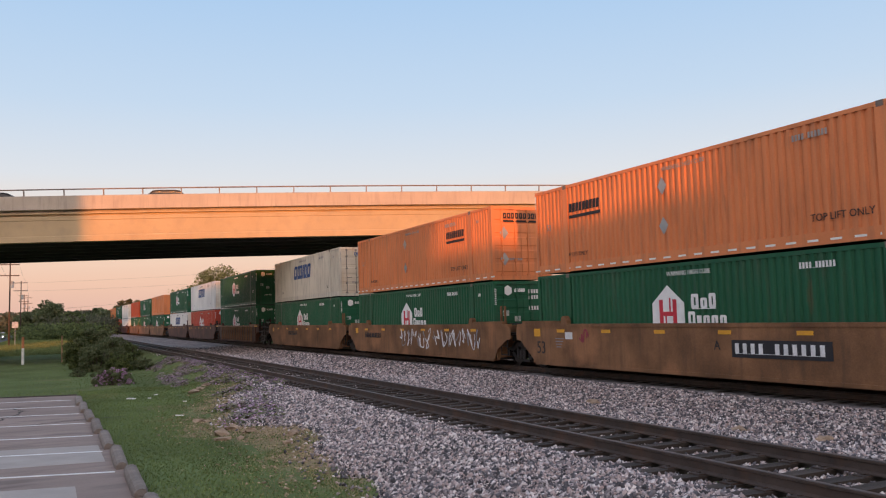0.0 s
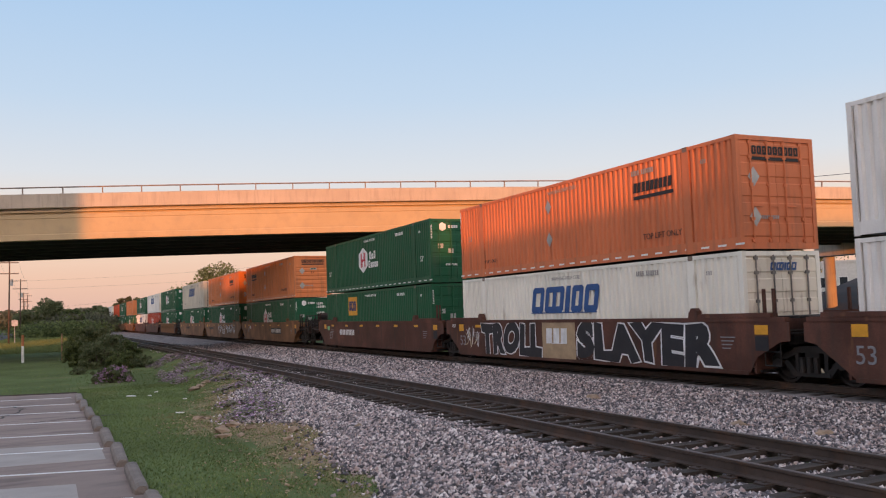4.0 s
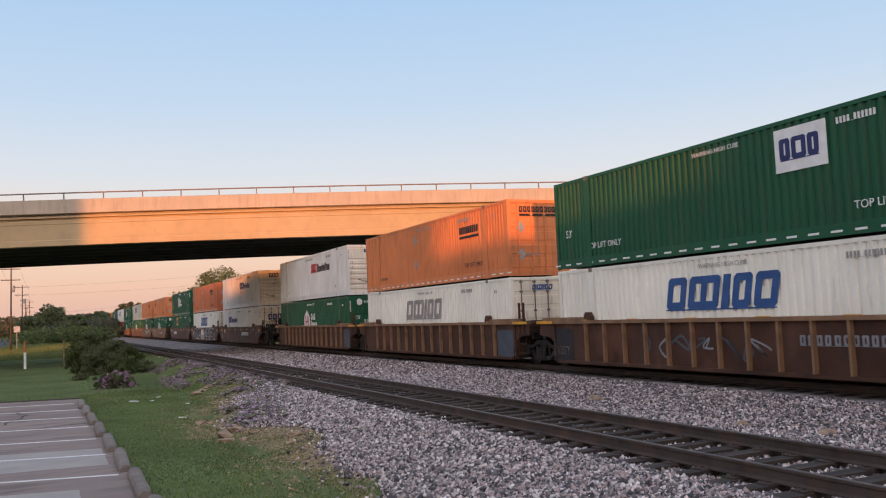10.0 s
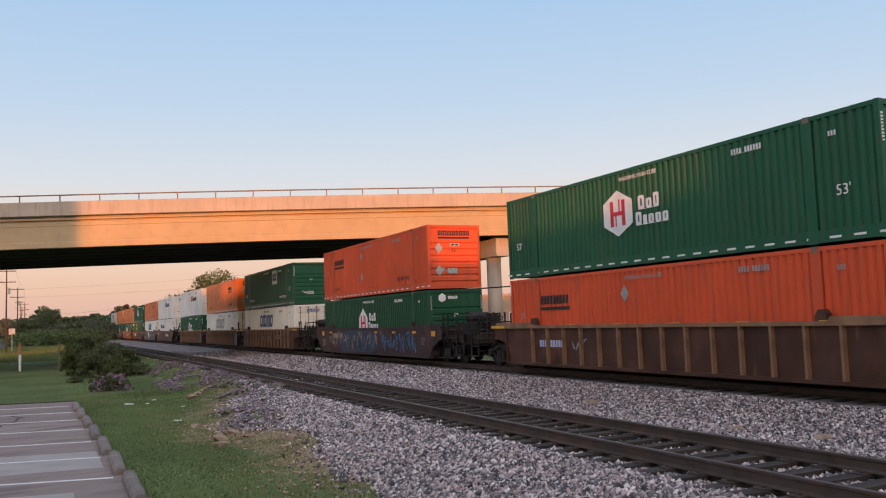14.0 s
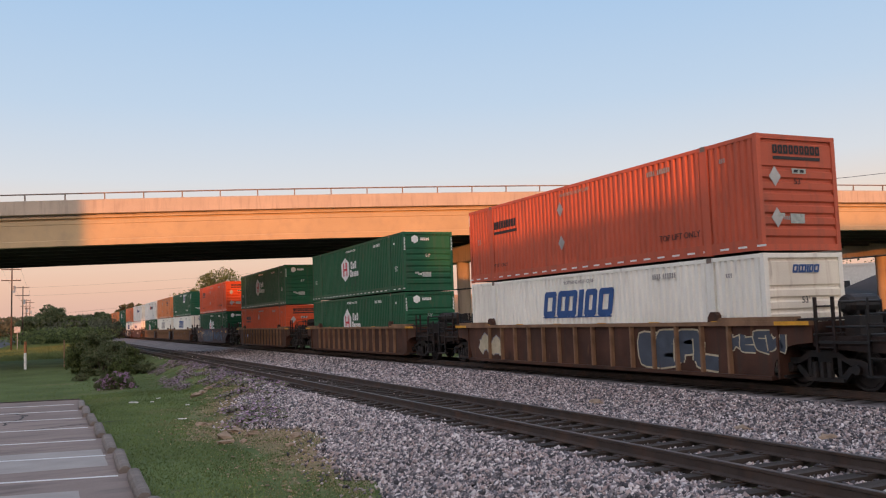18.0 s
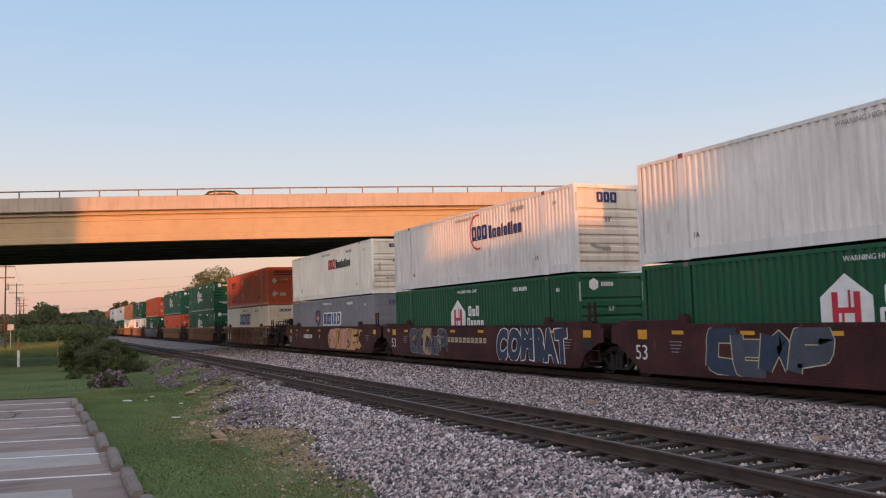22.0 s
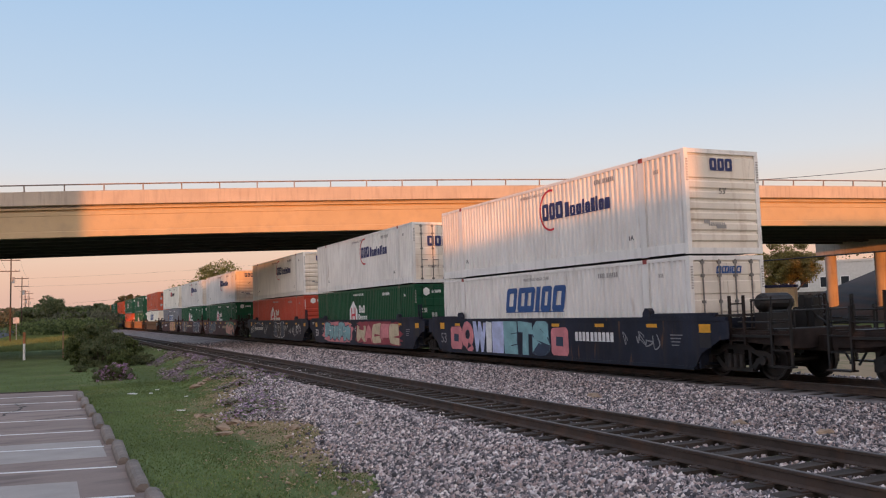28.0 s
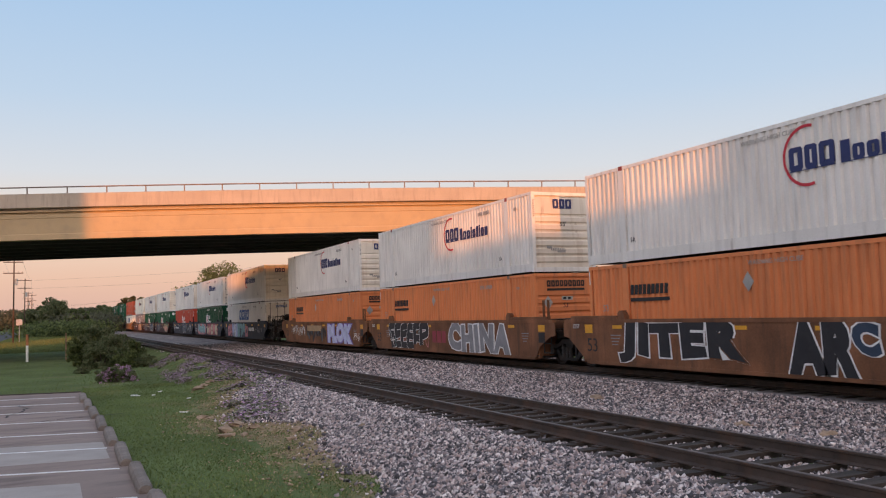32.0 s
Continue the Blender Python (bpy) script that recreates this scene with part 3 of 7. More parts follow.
# ---- the train ----
CL, CW, CH = 15.56, 2.591, 2.835
HX = CW / 2
CACHE = {}


def cached(key, build):
    if key not in CACHE:
        CACHE[key] = build()
    return CACHE[key]


POSTS = (-5.92, 5.92)


def side_panel(color, y0, y1):
    """A corrugated wall panel between two posts, outer face towards -x."""
    s = Shape()
    n = max(2, round((y1 - y0) / 0.24))
    p = (y1 - y0) / n
    ys = [(y0, 0.055)]
    for i in range(n):
        a = y0 + i * p
        ys += [(a + p * 0.15, 0.055), (a + p * 0.33, 0.0), (a + p * 0.69, 0.0), (a + p * 0.87, 0.055)]
    ys.append((y1, 0.055))
    z0, z1 = 0.30, CH - 0.10
    v = []
    for y, d in ys:
        v += [(-HX + 0.012 + d, y, z0), (-HX + 0.012 + d, y, z1)]
    f = [(2 * i, 2 * i + 1, 2 * i + 3, 2 * i + 2) for i in range(len(ys) - 1)]
    s.add(v, f)
    me = bpy.data.meshes.new("side_panel")
    me.from_pydata(s.v, [], s.f)
    me.materials.append(PAINT[color])
    return me


def end_wall(color):
    """Pressed end wall with horizontal ribs, facing -y."""
    y = -CL / 2
    prof = [(y + 0.12, 0.16), (y + 0.06, 0.16)]
    for k in range(6):
        z = 0.32 + k * 0.285
        prof += [(y + 0.06, z), (y + 0.015, z + 0.045), (y + 0.015, z + 0.19), (y + 0.06, z + 0.235)]
    prof += [(y + 0.06, CH - 0.80), (y + 0.02, CH - 0.77), (y + 0.02, CH - 0.22), (y + 0.06, CH - 0.19), (y + 0.06, CH - 0.12), (y + 0.12, CH - 0.12)]
    return Shape().prism(prof, -HX + 0.13, HX - 0.13, "x").mesh("end_wall", ENDS[color])


def door_leaf(color, side):
    y = -CL / 2
    a, b = (-HX + 0.13, -0.006) if side < 0 else (0.006, HX - 0.13)
    prof = [(y + 0.08, 0.165), (y + 0.035, 0.165)]
    for k in range(5):
        z = 0.30 + k * 0.50
        prof += [(y + 0.035, z), (y + 0.018, z + 0.03), (y + 0.018, z + 0.33), (y + 0.035, z + 0.36)]
    prof += [(y + 0.035, CH - 0.125), (y + 0.08, CH - 0.125)]
    return Shape().prism(prof, a, b, "x").mesh("door_leaf", ENDS[color])


def lock_rod(color):
    s = Shape()
    y = -CL / 2 + 0.0
    s.tube((0, y, 0.14), (0, y, CH - 0.1), 0.022, 6)
    for z in (0.2, 0.75, 1.6, 2.3, CH - 0.18):
        s.box(-0.06, 0.06, y - 0.01, y + 0.05, z - 0.04, z + 0.04)
    s.box(-0.02, 0.30, y - 0.02, y + 0.0, 1.05, 1.09)
    return s.mesh("lock_rod", M_ROD if color in ("white", "ivory", "cream") else PAINT[color])


M_FAINT = material("faded_ink", (0.36, 0.34, 0.32), rough=0.7, vary=0.2)
M_PLATE = material("pale_label", (0.42, 0.46, 0.42), rough=0.6, vary=0.3, scale=8)
M_REDCAST = material("red_oxide", (0.30, 0.05, 0.04), rough=0.6, vary=0.3)


def casting(mat):
    return Shape().box(-0.093, 0.09, -0.09, 0.09, -0.07, 0.06).mesh("corner_casting", mat)


def blocks(widths, h, mat, slant=0.0, gap=0.18, notch=True, tall=(), base=True):
    """A brand mark as a row of plain letter-sized shapes: bars, and blocks with an open middle, on one thin base line."""
    t = h * 0.04 if base else 0.0
    s = Shape()
    x, wide = 0.0, 0.0
    for i, w in enumerate(widths):
        hh = h * (tall[i] if tall else 1.0)
        if w < 0:
            x -= w
            continue
        w *= h
        k = 0.255 * h

        def q(u, v):
            return (u + slant * v, v)
        if notch and w > 2.1 * k:
            kv = min(k * 0.85, hh * 0.22)
            cut = 0.09 * h
            for a, b, c, d in ((x, x + k, t + cut, hh - cut), (x + w - k, x + w, t + cut, hh - cut)):
                s.prism([q(a, c), q(b, c), q(b, d), q(a, d)], 0, 0.004, "z")
            if w > 1.05 * h:
                s.prism([q(x + w / 2 - k / 2, t + kv), q(x + w / 2 + k / 2, t + kv), q(x + w / 2 + k / 2, hh - kv), q(x + w / 2 - k / 2, hh - kv)], 0, 0.004, "z")
            s.prism([q(x, t + cut), q(x + cut, t), q(x + w - cut, t), q(x + w, t + cut), q(x + w - k, t + kv + 0.001), q(x + k, t + kv + 0.001)], 0, 0.0035, "z")
            s.prism([q(x + k, hh - kv), q(x + w - k, hh - kv), q(x + w, hh - cut), q(x + w - cut, hh), q(x + cut, hh), q(x, hh - cut)], 0, 0.0035, "z")
        else:
            s.prism([q(x, t), q(x + w, t), q(x + w, hh), q(x, hh)], 0, 0.004, "z")
        x += w + gap * h
        wide = x - gap * h
    if base:
        s.prism([(0, 0), (wide, 0), (wide, t - 0.0005), (0, t - 0.0005)], 0, 0.004, "z")
    return s.mesh("brand_mark", mat), x


def ring_arc(r, w, a0, a1, mat):
    s = Shape()
    n = 28
    for i in range(n):
        a, b = radians(a0 + (a1 - a0) * i / n), radians(a0 + (a1 - a0) * (i + 1) / n)
        s.prism([(math.cos(a) * r, math.sin(a) * r), (math.cos(b) * r, math.sin(b) * r), (math.cos(b) * (r + w), math.sin(b) * (r + w)), (math.cos(a) * (r + w), math.sin(a) * (r + w))], 0, 0.004, "z")
    return s.mesh("brand_ring", mat)


def plate_shape(poly, mat, name="brand_shape", z0=0.0, z1=0.004):
    return Shape().prism(poly, z0, z1, "z").mesh(name, mat)


SKIN = -HX + 0.006      # where marks lie on the near side
BACK = -CL / 2 + 0.008  # and on the rear end


def hub_tower(root, hexagon):
    w, h, y, z = (1.40, 1.36, 1.83, 0.90) if hexagon else (1.33, 1.75, 1.66, 0.50)
    k = 0.25 if hexagon else 0.0
    if hexagon:
        poly = [(0, h * 0.25), (w / 2, 0), (w, h * 0.25), (w, h * 0.75), (w / 2, h), (0, h * 0.75)]
    else:
        poly = [(0, 0), (w, 0), (w, h * 0.72), (w / 2, h), (0, h * 0.72)]
    part("brand_shape", cached(("tower", hexagon), lambda: plate_shape(poly, M_WHITE)), root, "white house-shaped brand mark", near_side(SKIN, y, z))
    m, c = w / 2, h * (0.5 if hexagon else 0.56)
    for x0, x1, z0, z1 in ((-0.36, -0.20, -0.38, 0.38), (0.20, 0.36, -0.38, 0.38), (-0.20, 0.20, -0.07, 0.05), (-0.12, -0.06, -0.38, -0.07), (0.06, 0.12, 0.05, 0.42)):
        bar = cached(("towerbar", hexagon, x0, z0), lambda: Shape().box(m + x0, m + x1, c + z0, c + z1, 0.005, 0.008).mesh("brand_bar", M_REDP))
        part("brand_bar", bar, root, "", near_side(SKIN, y, z))
    t1 = cached("hubt1", lambda: blocks((0.7, 0.62, 0.62), 0.40, M_WHITE, tall=(1, 0.72, 1))[0])
    t2 = cached("hubt2", lambda: blocks((0.7, 0.45, 0.62, 0.62, 0.62), 0.38, M_WHITE, tall=(1, 0.72, 0.72, 0.72, 0.72))[0])
    zt = z + (0.66 if hexagon else 1.08)
    part("brand_mark", t1, root, "white brand lettering blocks", near_side(SKIN, y - w - 0.28, zt))
    part("brand_mark", t2, root, "white brand lettering blocks", near_side(SKIN, y - w - 0.14, zt - 0.44))


def mark(root, key, h, widths, mat, y, z, slant=0.0, gap=0.18, label="brand lettering blocks", rear=False, notch=True):
    me = cached((key, h, mat.name, tuple(widths)), lambda: blocks(widths, h, mat, slant, gap, notch, LOGI_H if key in ("logi", "xpol") else ())[0])
    part("brand_mark", me, root, label, rear_side(y, BACK, z) if rear else near_side(SKIN, y, z))


def logo_hub(root, rear, low):
    hub_tower(root, not low)


SW = (0.85, 1.30, 0.30, 0.72, 0.85)


def logo_swift(root, rear, low):
    mark(root, "swift", 0.88, SW, M_BLUE, 2.38, 1.42, 0.22, 0.12, "dark blue slanted brand lettering blocks")


def logo_swift_outline(root, rear, low):
    mark(root, "swiftw", 0.88, SW, M_GALV, 2.48, 1.40, 0.22, 0.12, "faint grey slanted brand lettering blocks")


def logo_swift_shield(root, rear, low):
    sh = cached("shield", lambda: plate_shape([(0, 1.0), (0, 0.45), (0.5, 0), (1.0, 0.45), (1.0, 1.0), (0.5, 1.08)], M_NAVY))
    part("brand_shape", sh, root, "navy shield", near_side(SKIN, 2.5, 1.15))
    zig = cached("zig", lambda: plate_shape([(0.2, 0.5), (0.65, 0.95), (0.55, 0.62), (0.82, 0.62), (0.38, 0.15), (0.5, 0.5)], M_YELLOW, z0=0.005, z1=0.009))
    part("brand_shape", zig, root, "yellow bolt", near_side(SKIN, 2.5, 1.15))
    mark(root, "swiftback", 0.78, SW, M_WHITE, 0.98, 1.27, 0.22, 0.10, "white edge behind slanted brand blocks")
    me = cached("swiftfront", lambda: blocks(SW, 0.62, M_BLUE, 0.22, 0.25)[0])
    part("brand_mark", me, root, "blue slanted brand lettering blocks", near_side(SKIN - 0.005, 0.86, 1.35))


LOGI_H = (1.0, 0.72, 0.72, 0.95, 0.72, 0.9, 0.95, 0.72, 0.72)
LOGI = (0.5, 0.62, 0.62, 0.22, 0.55, 0.4, 0.22, 0.55, 0.5)


def logo_stg(root, rear, low):
    r, y, z = 0.70, (5.15 if low else -0.30), 1.95
    part("brand_ring", cached("ring", lambda: ring_arc(r - 0.07, 0.07, 75, 285, M_REDP)), root, "red ring of the brand mark", near_side(SKIN, y - r, z))
    mark(root, "stg", 0.56, (0.70, 0.62, 0.74), M_NAVY, y - 0.18, z - 0.33, 0, 0.10, "navy brand lettering blocks")
    mark(root, "logi", 0.48, LOGI, M_NAVY, y - 0.18 - 1.42, z - 0.33, 0, 0.12, "navy brand lettering blocks")


def logo_xpo(root, rear, low):
    mark(root, "xpo", 0.56, (0.72, 0.62, 0.72), M_REDP, -0.3, 1.66, 0.1, 0.08, "red brand lettering blocks")
    mark(root, "xpol", 0.50, LOGI, M_BLACK, -0.3 - 1.42, 1.66, 0, 0.12, "black brand lettering blocks")


def logo_schneider(root, rear, low):
    y = 5.7 if rear == 0 else -3.65
    mark(root, "schn", 0.28, (0.52,) * 9, M_BLACK, y, 1.92, 0.12, 0.16, "black brand lettering blocks")
    part("brand_mark", cached("schnbar", lambda: Shape().box(0, 1.75, 0, 0.10, 0, 0.004).mesh("brand_mark", M_BLACK)), root, "black brand bar", near_side(SKIN, y, 1.72))
    dia = cached("diamond", lambda: plate_shape([(0.19, 0), (0.38, 0.25), (0.19, 0.50), (0, 0.25)], M_GALV, "placard"))
    part("placard", dia, root, "grey diamond placard", near_side(SKIN, 1.2, 0.75))
    part("placard", dia, root, "grey diamond placard", near_side(SKIN, 1.2, 1.85))
    part("lettering", lettering("TOP LIFT ONLY", 0.17, M_BLACK), root, "", near_side(SKIN, -4.0, 0.55))
    part("lettering", lettering("TOP LIFT ONLY", 0.13, M_BLACK), root, "", near_side(SKIN, 6.0, 0.50))


def logo_schneider_rear(root, rear, low):
    logo_schneider(root, 1, low)


def logo_emp(root, rear, low):
    sq = cached(("empsq", low), lambda: plate_shape([(0, 0), (1.48, 0), (1.48, 1.0), (0, 1.0)], M_YELLOW if low else M_WHITE))
    y, z = (3.78, 1.55) if low else (-1.85, 1.62)
    part("brand_shape", sq, root, "square brand panel", near_side(SKIN, y, z))
    me = cached("empt", lambda: blocks((0.6, 0.8, 0.6), 0.52, M_NAVY, 0, 0.08)[0])
    part("brand_mark", me, root, "navy brand lettering blocks", near_side(SKIN - 0.006, y - 0.14, z + 0.25))
    part("lettering", lettering("TOP LIFT ONLY", 0.18, M_WHITE), root, "", near_side(SKIN, 6.0, 0.55))
    part("lettering", lettering("TOP LIFT ONLY", 0.18, M_WHITE), root, "", near_side(SKIN, -3.9, 0.55))


LOGO = {"hub": logo_hub, "swift": logo_swift, "swifto": logo_swift_outline, "swifts": logo_swift_shield, "stg": logo_stg, "xpo": logo_xpo,
        "schn": logo_schneider, "schnr": logo_schneider_rear, "emp": logo_emp}
COLOR_WORD = {"green": "green", "orange": "faded orange", "vermilion": "bright orange-red", "white": "white", "ivory": "ivory-white", "deepgreen": "deep green", "cream": "bounce-tinted white", "grey": "grey", "red": "red", "coral": "weathered red-orange", "brick": "faded orange-red"}


def container(color, logo, end, low):
    """A 53-foot ribbed freight container; end: 'd' doors at the rear, 'w' a ribbed wall."""
    where = "in a railway well car" if low else "stacked on another container"
    root = thing("freight_container", COLOR_WORD[color] + " corrugated steel freight container " + where, "container", "containers on the train")
    for side in (0, 1):
        turn = pose(0, 0, 0) if side == 0 else pose(0, 0, 0, 0, 0, 180)
        for k, (a, b) in enumerate(((-CL / 2 + 0.13, -5.92 - 0.14), (-5.92 + 0.14, 5.92 - 0.14), (5.92 + 0.14, CL / 2 - 0.13))):
            part("side_panel", cached(("panel", color, k), lambda: side_panel(color, a, b)), root, "", turn)
        part("bottom_rail", cached(("brail", color), lambda: Shape().box(-HX + 0.004, -HX + 0.06, -CL / 2 + 0.13, CL / 2 - 0.13, 0.02, 0.30).mesh("bottom_rail", PAINT[color])), root, "", turn)
        part("top_rail", cached(("trail", color), lambda: Shape().box(-HX + 0.004, -HX + 0.07, -CL / 2 + 0.13, CL / 2 - 0.13, CH - 0.10, CH - 0.005).mesh("top_rail", PAINT[color])), root, "", turn)
        for y in POSTS:
            part("lifting_post", cached(("lpost", color), lambda: Shape().box(-HX - 0.002, -HX + 0.07, -0.14, 0.14, 0.0, CH).mesh("lifting_post", PAINT[color])), root, "", turn @ pose(0, y, 0))
            part("corner_casting", cached(("cast", color == "white"), lambda: casting(M_REDCAST if color == "white" else M_CAST)), root, "", turn @ pose(-HX + 0.085, y, CH - 0.055))
        for e in (-1, 1):
            part("corner_post", cached(("cpost", color, e), lambda: Shape().prism([(-HX, e * CL / 2), (-HX, e * (CL / 2 - 0.13)), (-HX + 0.05, e * (CL / 2 - 0.13)), (-HX + 0.13, e * (CL / 2 - 0.06)), (-HX + 0.13, e * CL / 2)], 0.0, CH, "z").mesh("corner_post", PAINT[color])), root, "", turn)
    part("roof", cached(("roof", color), lambda: Shape().box(-HX + 0.05, HX - 0.05, -CL / 2 + 0.02, CL / 2 - 0.02, CH - 0.05, CH - 0.012).mesh("roof", PAINT[color])), root)
    part("floor", cached(("cfloor",), lambda: Shape().box(-HX + 0.05, HX - 0.05, -CL / 2 + 0.05, CL / 2 - 0.05, 0.03, 0.14).mesh("floor", M_STEEL)), root)
    part("header", cached(("header", color), lambda: Shape().box(-HX + 0.13, HX - 0.13, -CL / 2 + 0.0, -CL / 2 + 0.1, CH - 0.12, CH - 0.005).mesh("header", PAINT[color])), root)
    part("threshold", cached(("thresh", color), lambda: Shape().box(-HX + 0.13, HX - 0.13, -CL / 2 + 0.0, -CL / 2 + 0.1, 0.0, 0.16).mesh("threshold", PAINT[color])), root)
    turn_front = pose(0, 0, 0, 0, 0, 180)
    part("end_wall", cached(("ewall", color), lambda: end_wall(color)), root, "", turn_front)
    if end == "w":
        part("end_wall", cached(("ewall", color), lambda: end_wall(color)), root)
    else:
        for sd in (-1, 1):
            leaf = part("door_leaf", cached(("leaf", color, sd), lambda: door_leaf(color, sd)), root)
            for x in (0.28, 0.85):
                part("lock_rod", cached(("rod", color), lambda: lock_rod(color)), leaf, "", pose(sd * x, 0, 0))
    if logo in LOGO:
        LOGO[logo](root, 0, low)
    ink = M_WHITE if color in ("green", "deepgreen", "grey") else M_BLACK
    if color in ("green", "deepgreen", "red"):
        part("lettering", lettering("53'", 0.24, ink if color != "red" else M_WHITE), root, "", near_side(SKIN, 7.2, 1.0))
        part("lettering", lettering("53'", 0.24, ink if color != "red" else M_WHITE), root, "", near_side(SKIN, -6.6, 1.0))
    bar = cached(("idbar", ink.name), lambda: blocks((0.42, 0.42, 0.42, 0.42, -0.08, 0.42, 0.42, 0.42, 0.42, 0.42, 0.42), 0.14, M_FAINT if ink == M_BLACK else ink, 0, 0.25, False)[0])
    part("marking", bar, root, "", near_side(SKIN, -3.6, 2.42))
    part("lettering", lettering("WARNING HIGH CUBE", 0.12, M_FAINT if ink == M_BLACK else ink), root, "", near_side(SKIN, 1.0, 2.5))
    part("marking", cached(("wtp", ink.name), lambda: blocks((0.4, 0.4, 0.4), 0.11, M_FAINT if ink == M_BLACK else ink, 0, 0.3, False)[0]), root, "", near_side(SKIN, -6.5, 2.3))
    if logo in ("schn", "schnr", "hub", "emp") and not low:
        tape = cached(("tape",), lambda: tape_strip())
        part("reflective_tape", tape, root, "white dashed reflective tape", near_side(-HX + 0.002, 7.9, 0.10))
    rear_marks(root, color, logo, end)
    return root


def tape_strip():
    s = Shape()
    x = 0.0
    while x < 15.8:
        s.box(x, x + 0.30, 0, 0.05, 0, 0.003)
        x += 0.62
    return s.mesh("reflective_tape", M_WHITE)


def rear_marks(root, color, logo, end):
    if logo.startswith("stg") and color in ("white", "cream"):
        if end == "d":
            mark(root, "stgr", 0.48, (0.7, 0.66, 0.74), M_NAVY, -0.55, 1.72, 0, 0.10, "navy brand lettering blocks", True)
        else:
            mark(root, "stgr", 0.34, (0.7, 0.66, 0.74), M_NAVY, -0.42, 2.25, 0, 0.10, "navy brand lettering blocks", True)
    elif logo.startswith("schn"):
        mark(root, "schnrr", 0.22, (0.66,) * 9, M_BLACK, -0.78, 2.36, 0.0, 0.14, "black brand lettering blocks", True)
        part("brand_mark", cached("schnbarr", lambda: Shape().box(0, 1.55, 0, 0.08, 0, 0.004).mesh("brand_mark", M_BLACK)), root, "black brand bar", rear_side(-0.78, BACK, 2.22))
        dia = cached("diamond", lambda: None)
        part("placard", dia, root, "grey diamond placard", rear_side(-0.95, BACK - 0.004, 0.55))
        part("placard", dia, root, "grey diamond placard", rear_side(-0.95, BACK - 0.004, 1.55))
    elif logo == "hub":
        hexa = cached("hexr", lambda: plate_shape([(0, 0.1), (0.17, 0), (0.34, 0.1), (0.34, 0.3), (0.17, 0.4), (0, 0.3)], M_WHITE))
        part("brand_shape", hexa, root, "white hexagon mark", rear_side(-0.85, BACK, 2.28))
        mark(root, "hubr", 0.13, (0.7, 0.6, 0.6, 0.6, 0.6), M_WHITE, -0.40, 2.42, 0, 0.12, "white brand lettering blocks", True)
    elif logo.startswith("swift"):
        mark(root, "swr", 0.20, (0.85, 1.25, 0.28, 0.7, 0.85), M_BLUE, -0.4, 2.35, 0.22, 0.10, "blue brand lettering blocks", True)
    elif logo == "xpo":
        mark(root, "xpor", 0.2, (0.5, 0.62, 0.62, 0.22, 0.55, 0.4, 0.22, 0.55, 0.5), M_NAVY, -0.3, 2.4, 0, 0.10, "navy brand lettering blocks", True)
    if end == "d" and color in ("green", "deepgreen"):
        for k, (z, n) in enumerate(((2.36, 4), (2.14, 6), (1.72, 5))):
            row = cached(("doorbars", n), lambda: blocks((0.5,) * n, 0.15, M_WHITE, 0, 0.26, base=False)[0])
            part("marking", row, root, "white bars on the door", rear_side(0.22, BACK - 0.006, z))
        for x, z in ((-0.92, 1.52), (-0.42, 1.30), (0.70, 1.30), (0.30, 0.98)):
            part("label_plate", cached("doorplate", lambda: Shape().box(0, 0.26, 0, 0.20, 0, 0.006).mesh("label_plate", M_PLATE)), root, "pale door label", rear_side(x, BACK - 0.008, z))
    if logo.startswith("schn") and end == "w":
        part("label_plate", cached("schnplate", lambda: Shape().box(0, 0.46, 0, 0.13, 0, 0.006).mesh("label_plate", M_PLATE)), root, "pale data plate", rear_side(-0.2, BACK - 0.006, 1.88))
        for x in (-0.14, 0.06):
            part("label_plate", cached("schndot", lambda: Shape().box(0, 0.13, 0, 0.07, 0, 0.008).mesh("label_plate", M_BLACK)), root, "small black window of a data plate", rear_side(x, BACK - 0.006, 1.91))
    small = cached(("rearbars", color), lambda: blocks((0.5,) * 8, 0.09, M_WHITE if color in ("green", "deepgreen", "grey") else M_FAINT, 0, 0.3, False)[0])
    part("marking", small, root, "", rear_side(-0.55, BACK - 0.004, 0.75))
    if color in ("green", "deepgreen", "white", "cream", "red"):
        num = cached(("postbars", color), lambda: blocks((0.5,) * 9, 0.07, M_WHITE if color in ("green", "red") else M_FAINT, 0, 0.5, False)[0])
        for x in (-HX + 0.04, HX - 0.09):
            part("marking", num, root, "", rear_side(x, BACK - 0.012, 2.55) @ pose(0, 0, 0, 0, 0, -90))
    if end == "w" and color in ("green", "white", "red", "vermilion", "brick"):
        plate = cached(("plate", color), lambda: (Shape().box(0.05, 0.38, 0.02, 0.12, 0, 0.006) if color == "white" else Shape().box(0, 0.46, 0, 0.24, 0, 0.006)).mesh("label_plate", M_FAINT if color == "white" else M_PLATE))
        part("label_plate", plate, root, "pale data plate", rear_side(-0.34, BACK - 0.006, 0.66))
        dot = cached(("dot", color), lambda: Shape().box(0, 0.20, 0, 0.09, 0, 0.006).mesh("label_plate", M_FAINT if color == "white" else M_PLATE))
        part("label_plate", dot, root, "small data plate", rear_side(-0.72, BACK - 0.006, 0.82))
    if color in ("orange", "vermilion", "coral", "brick"):
        part("lettering", lettering("53", 0.21, M_FAINT), root, "", near_side(SKIN, 7.1, 1.45))
        tape = cached("cornertape", lambda: Shape().box(0, 0.04, 0, 0.42, 0, 0.004).mesh("corner_tape", M_WHITE))
        part("corner_tape", tape, root, "white corner tape", near_side(-HX - 0.002, 7.76, 2.28))
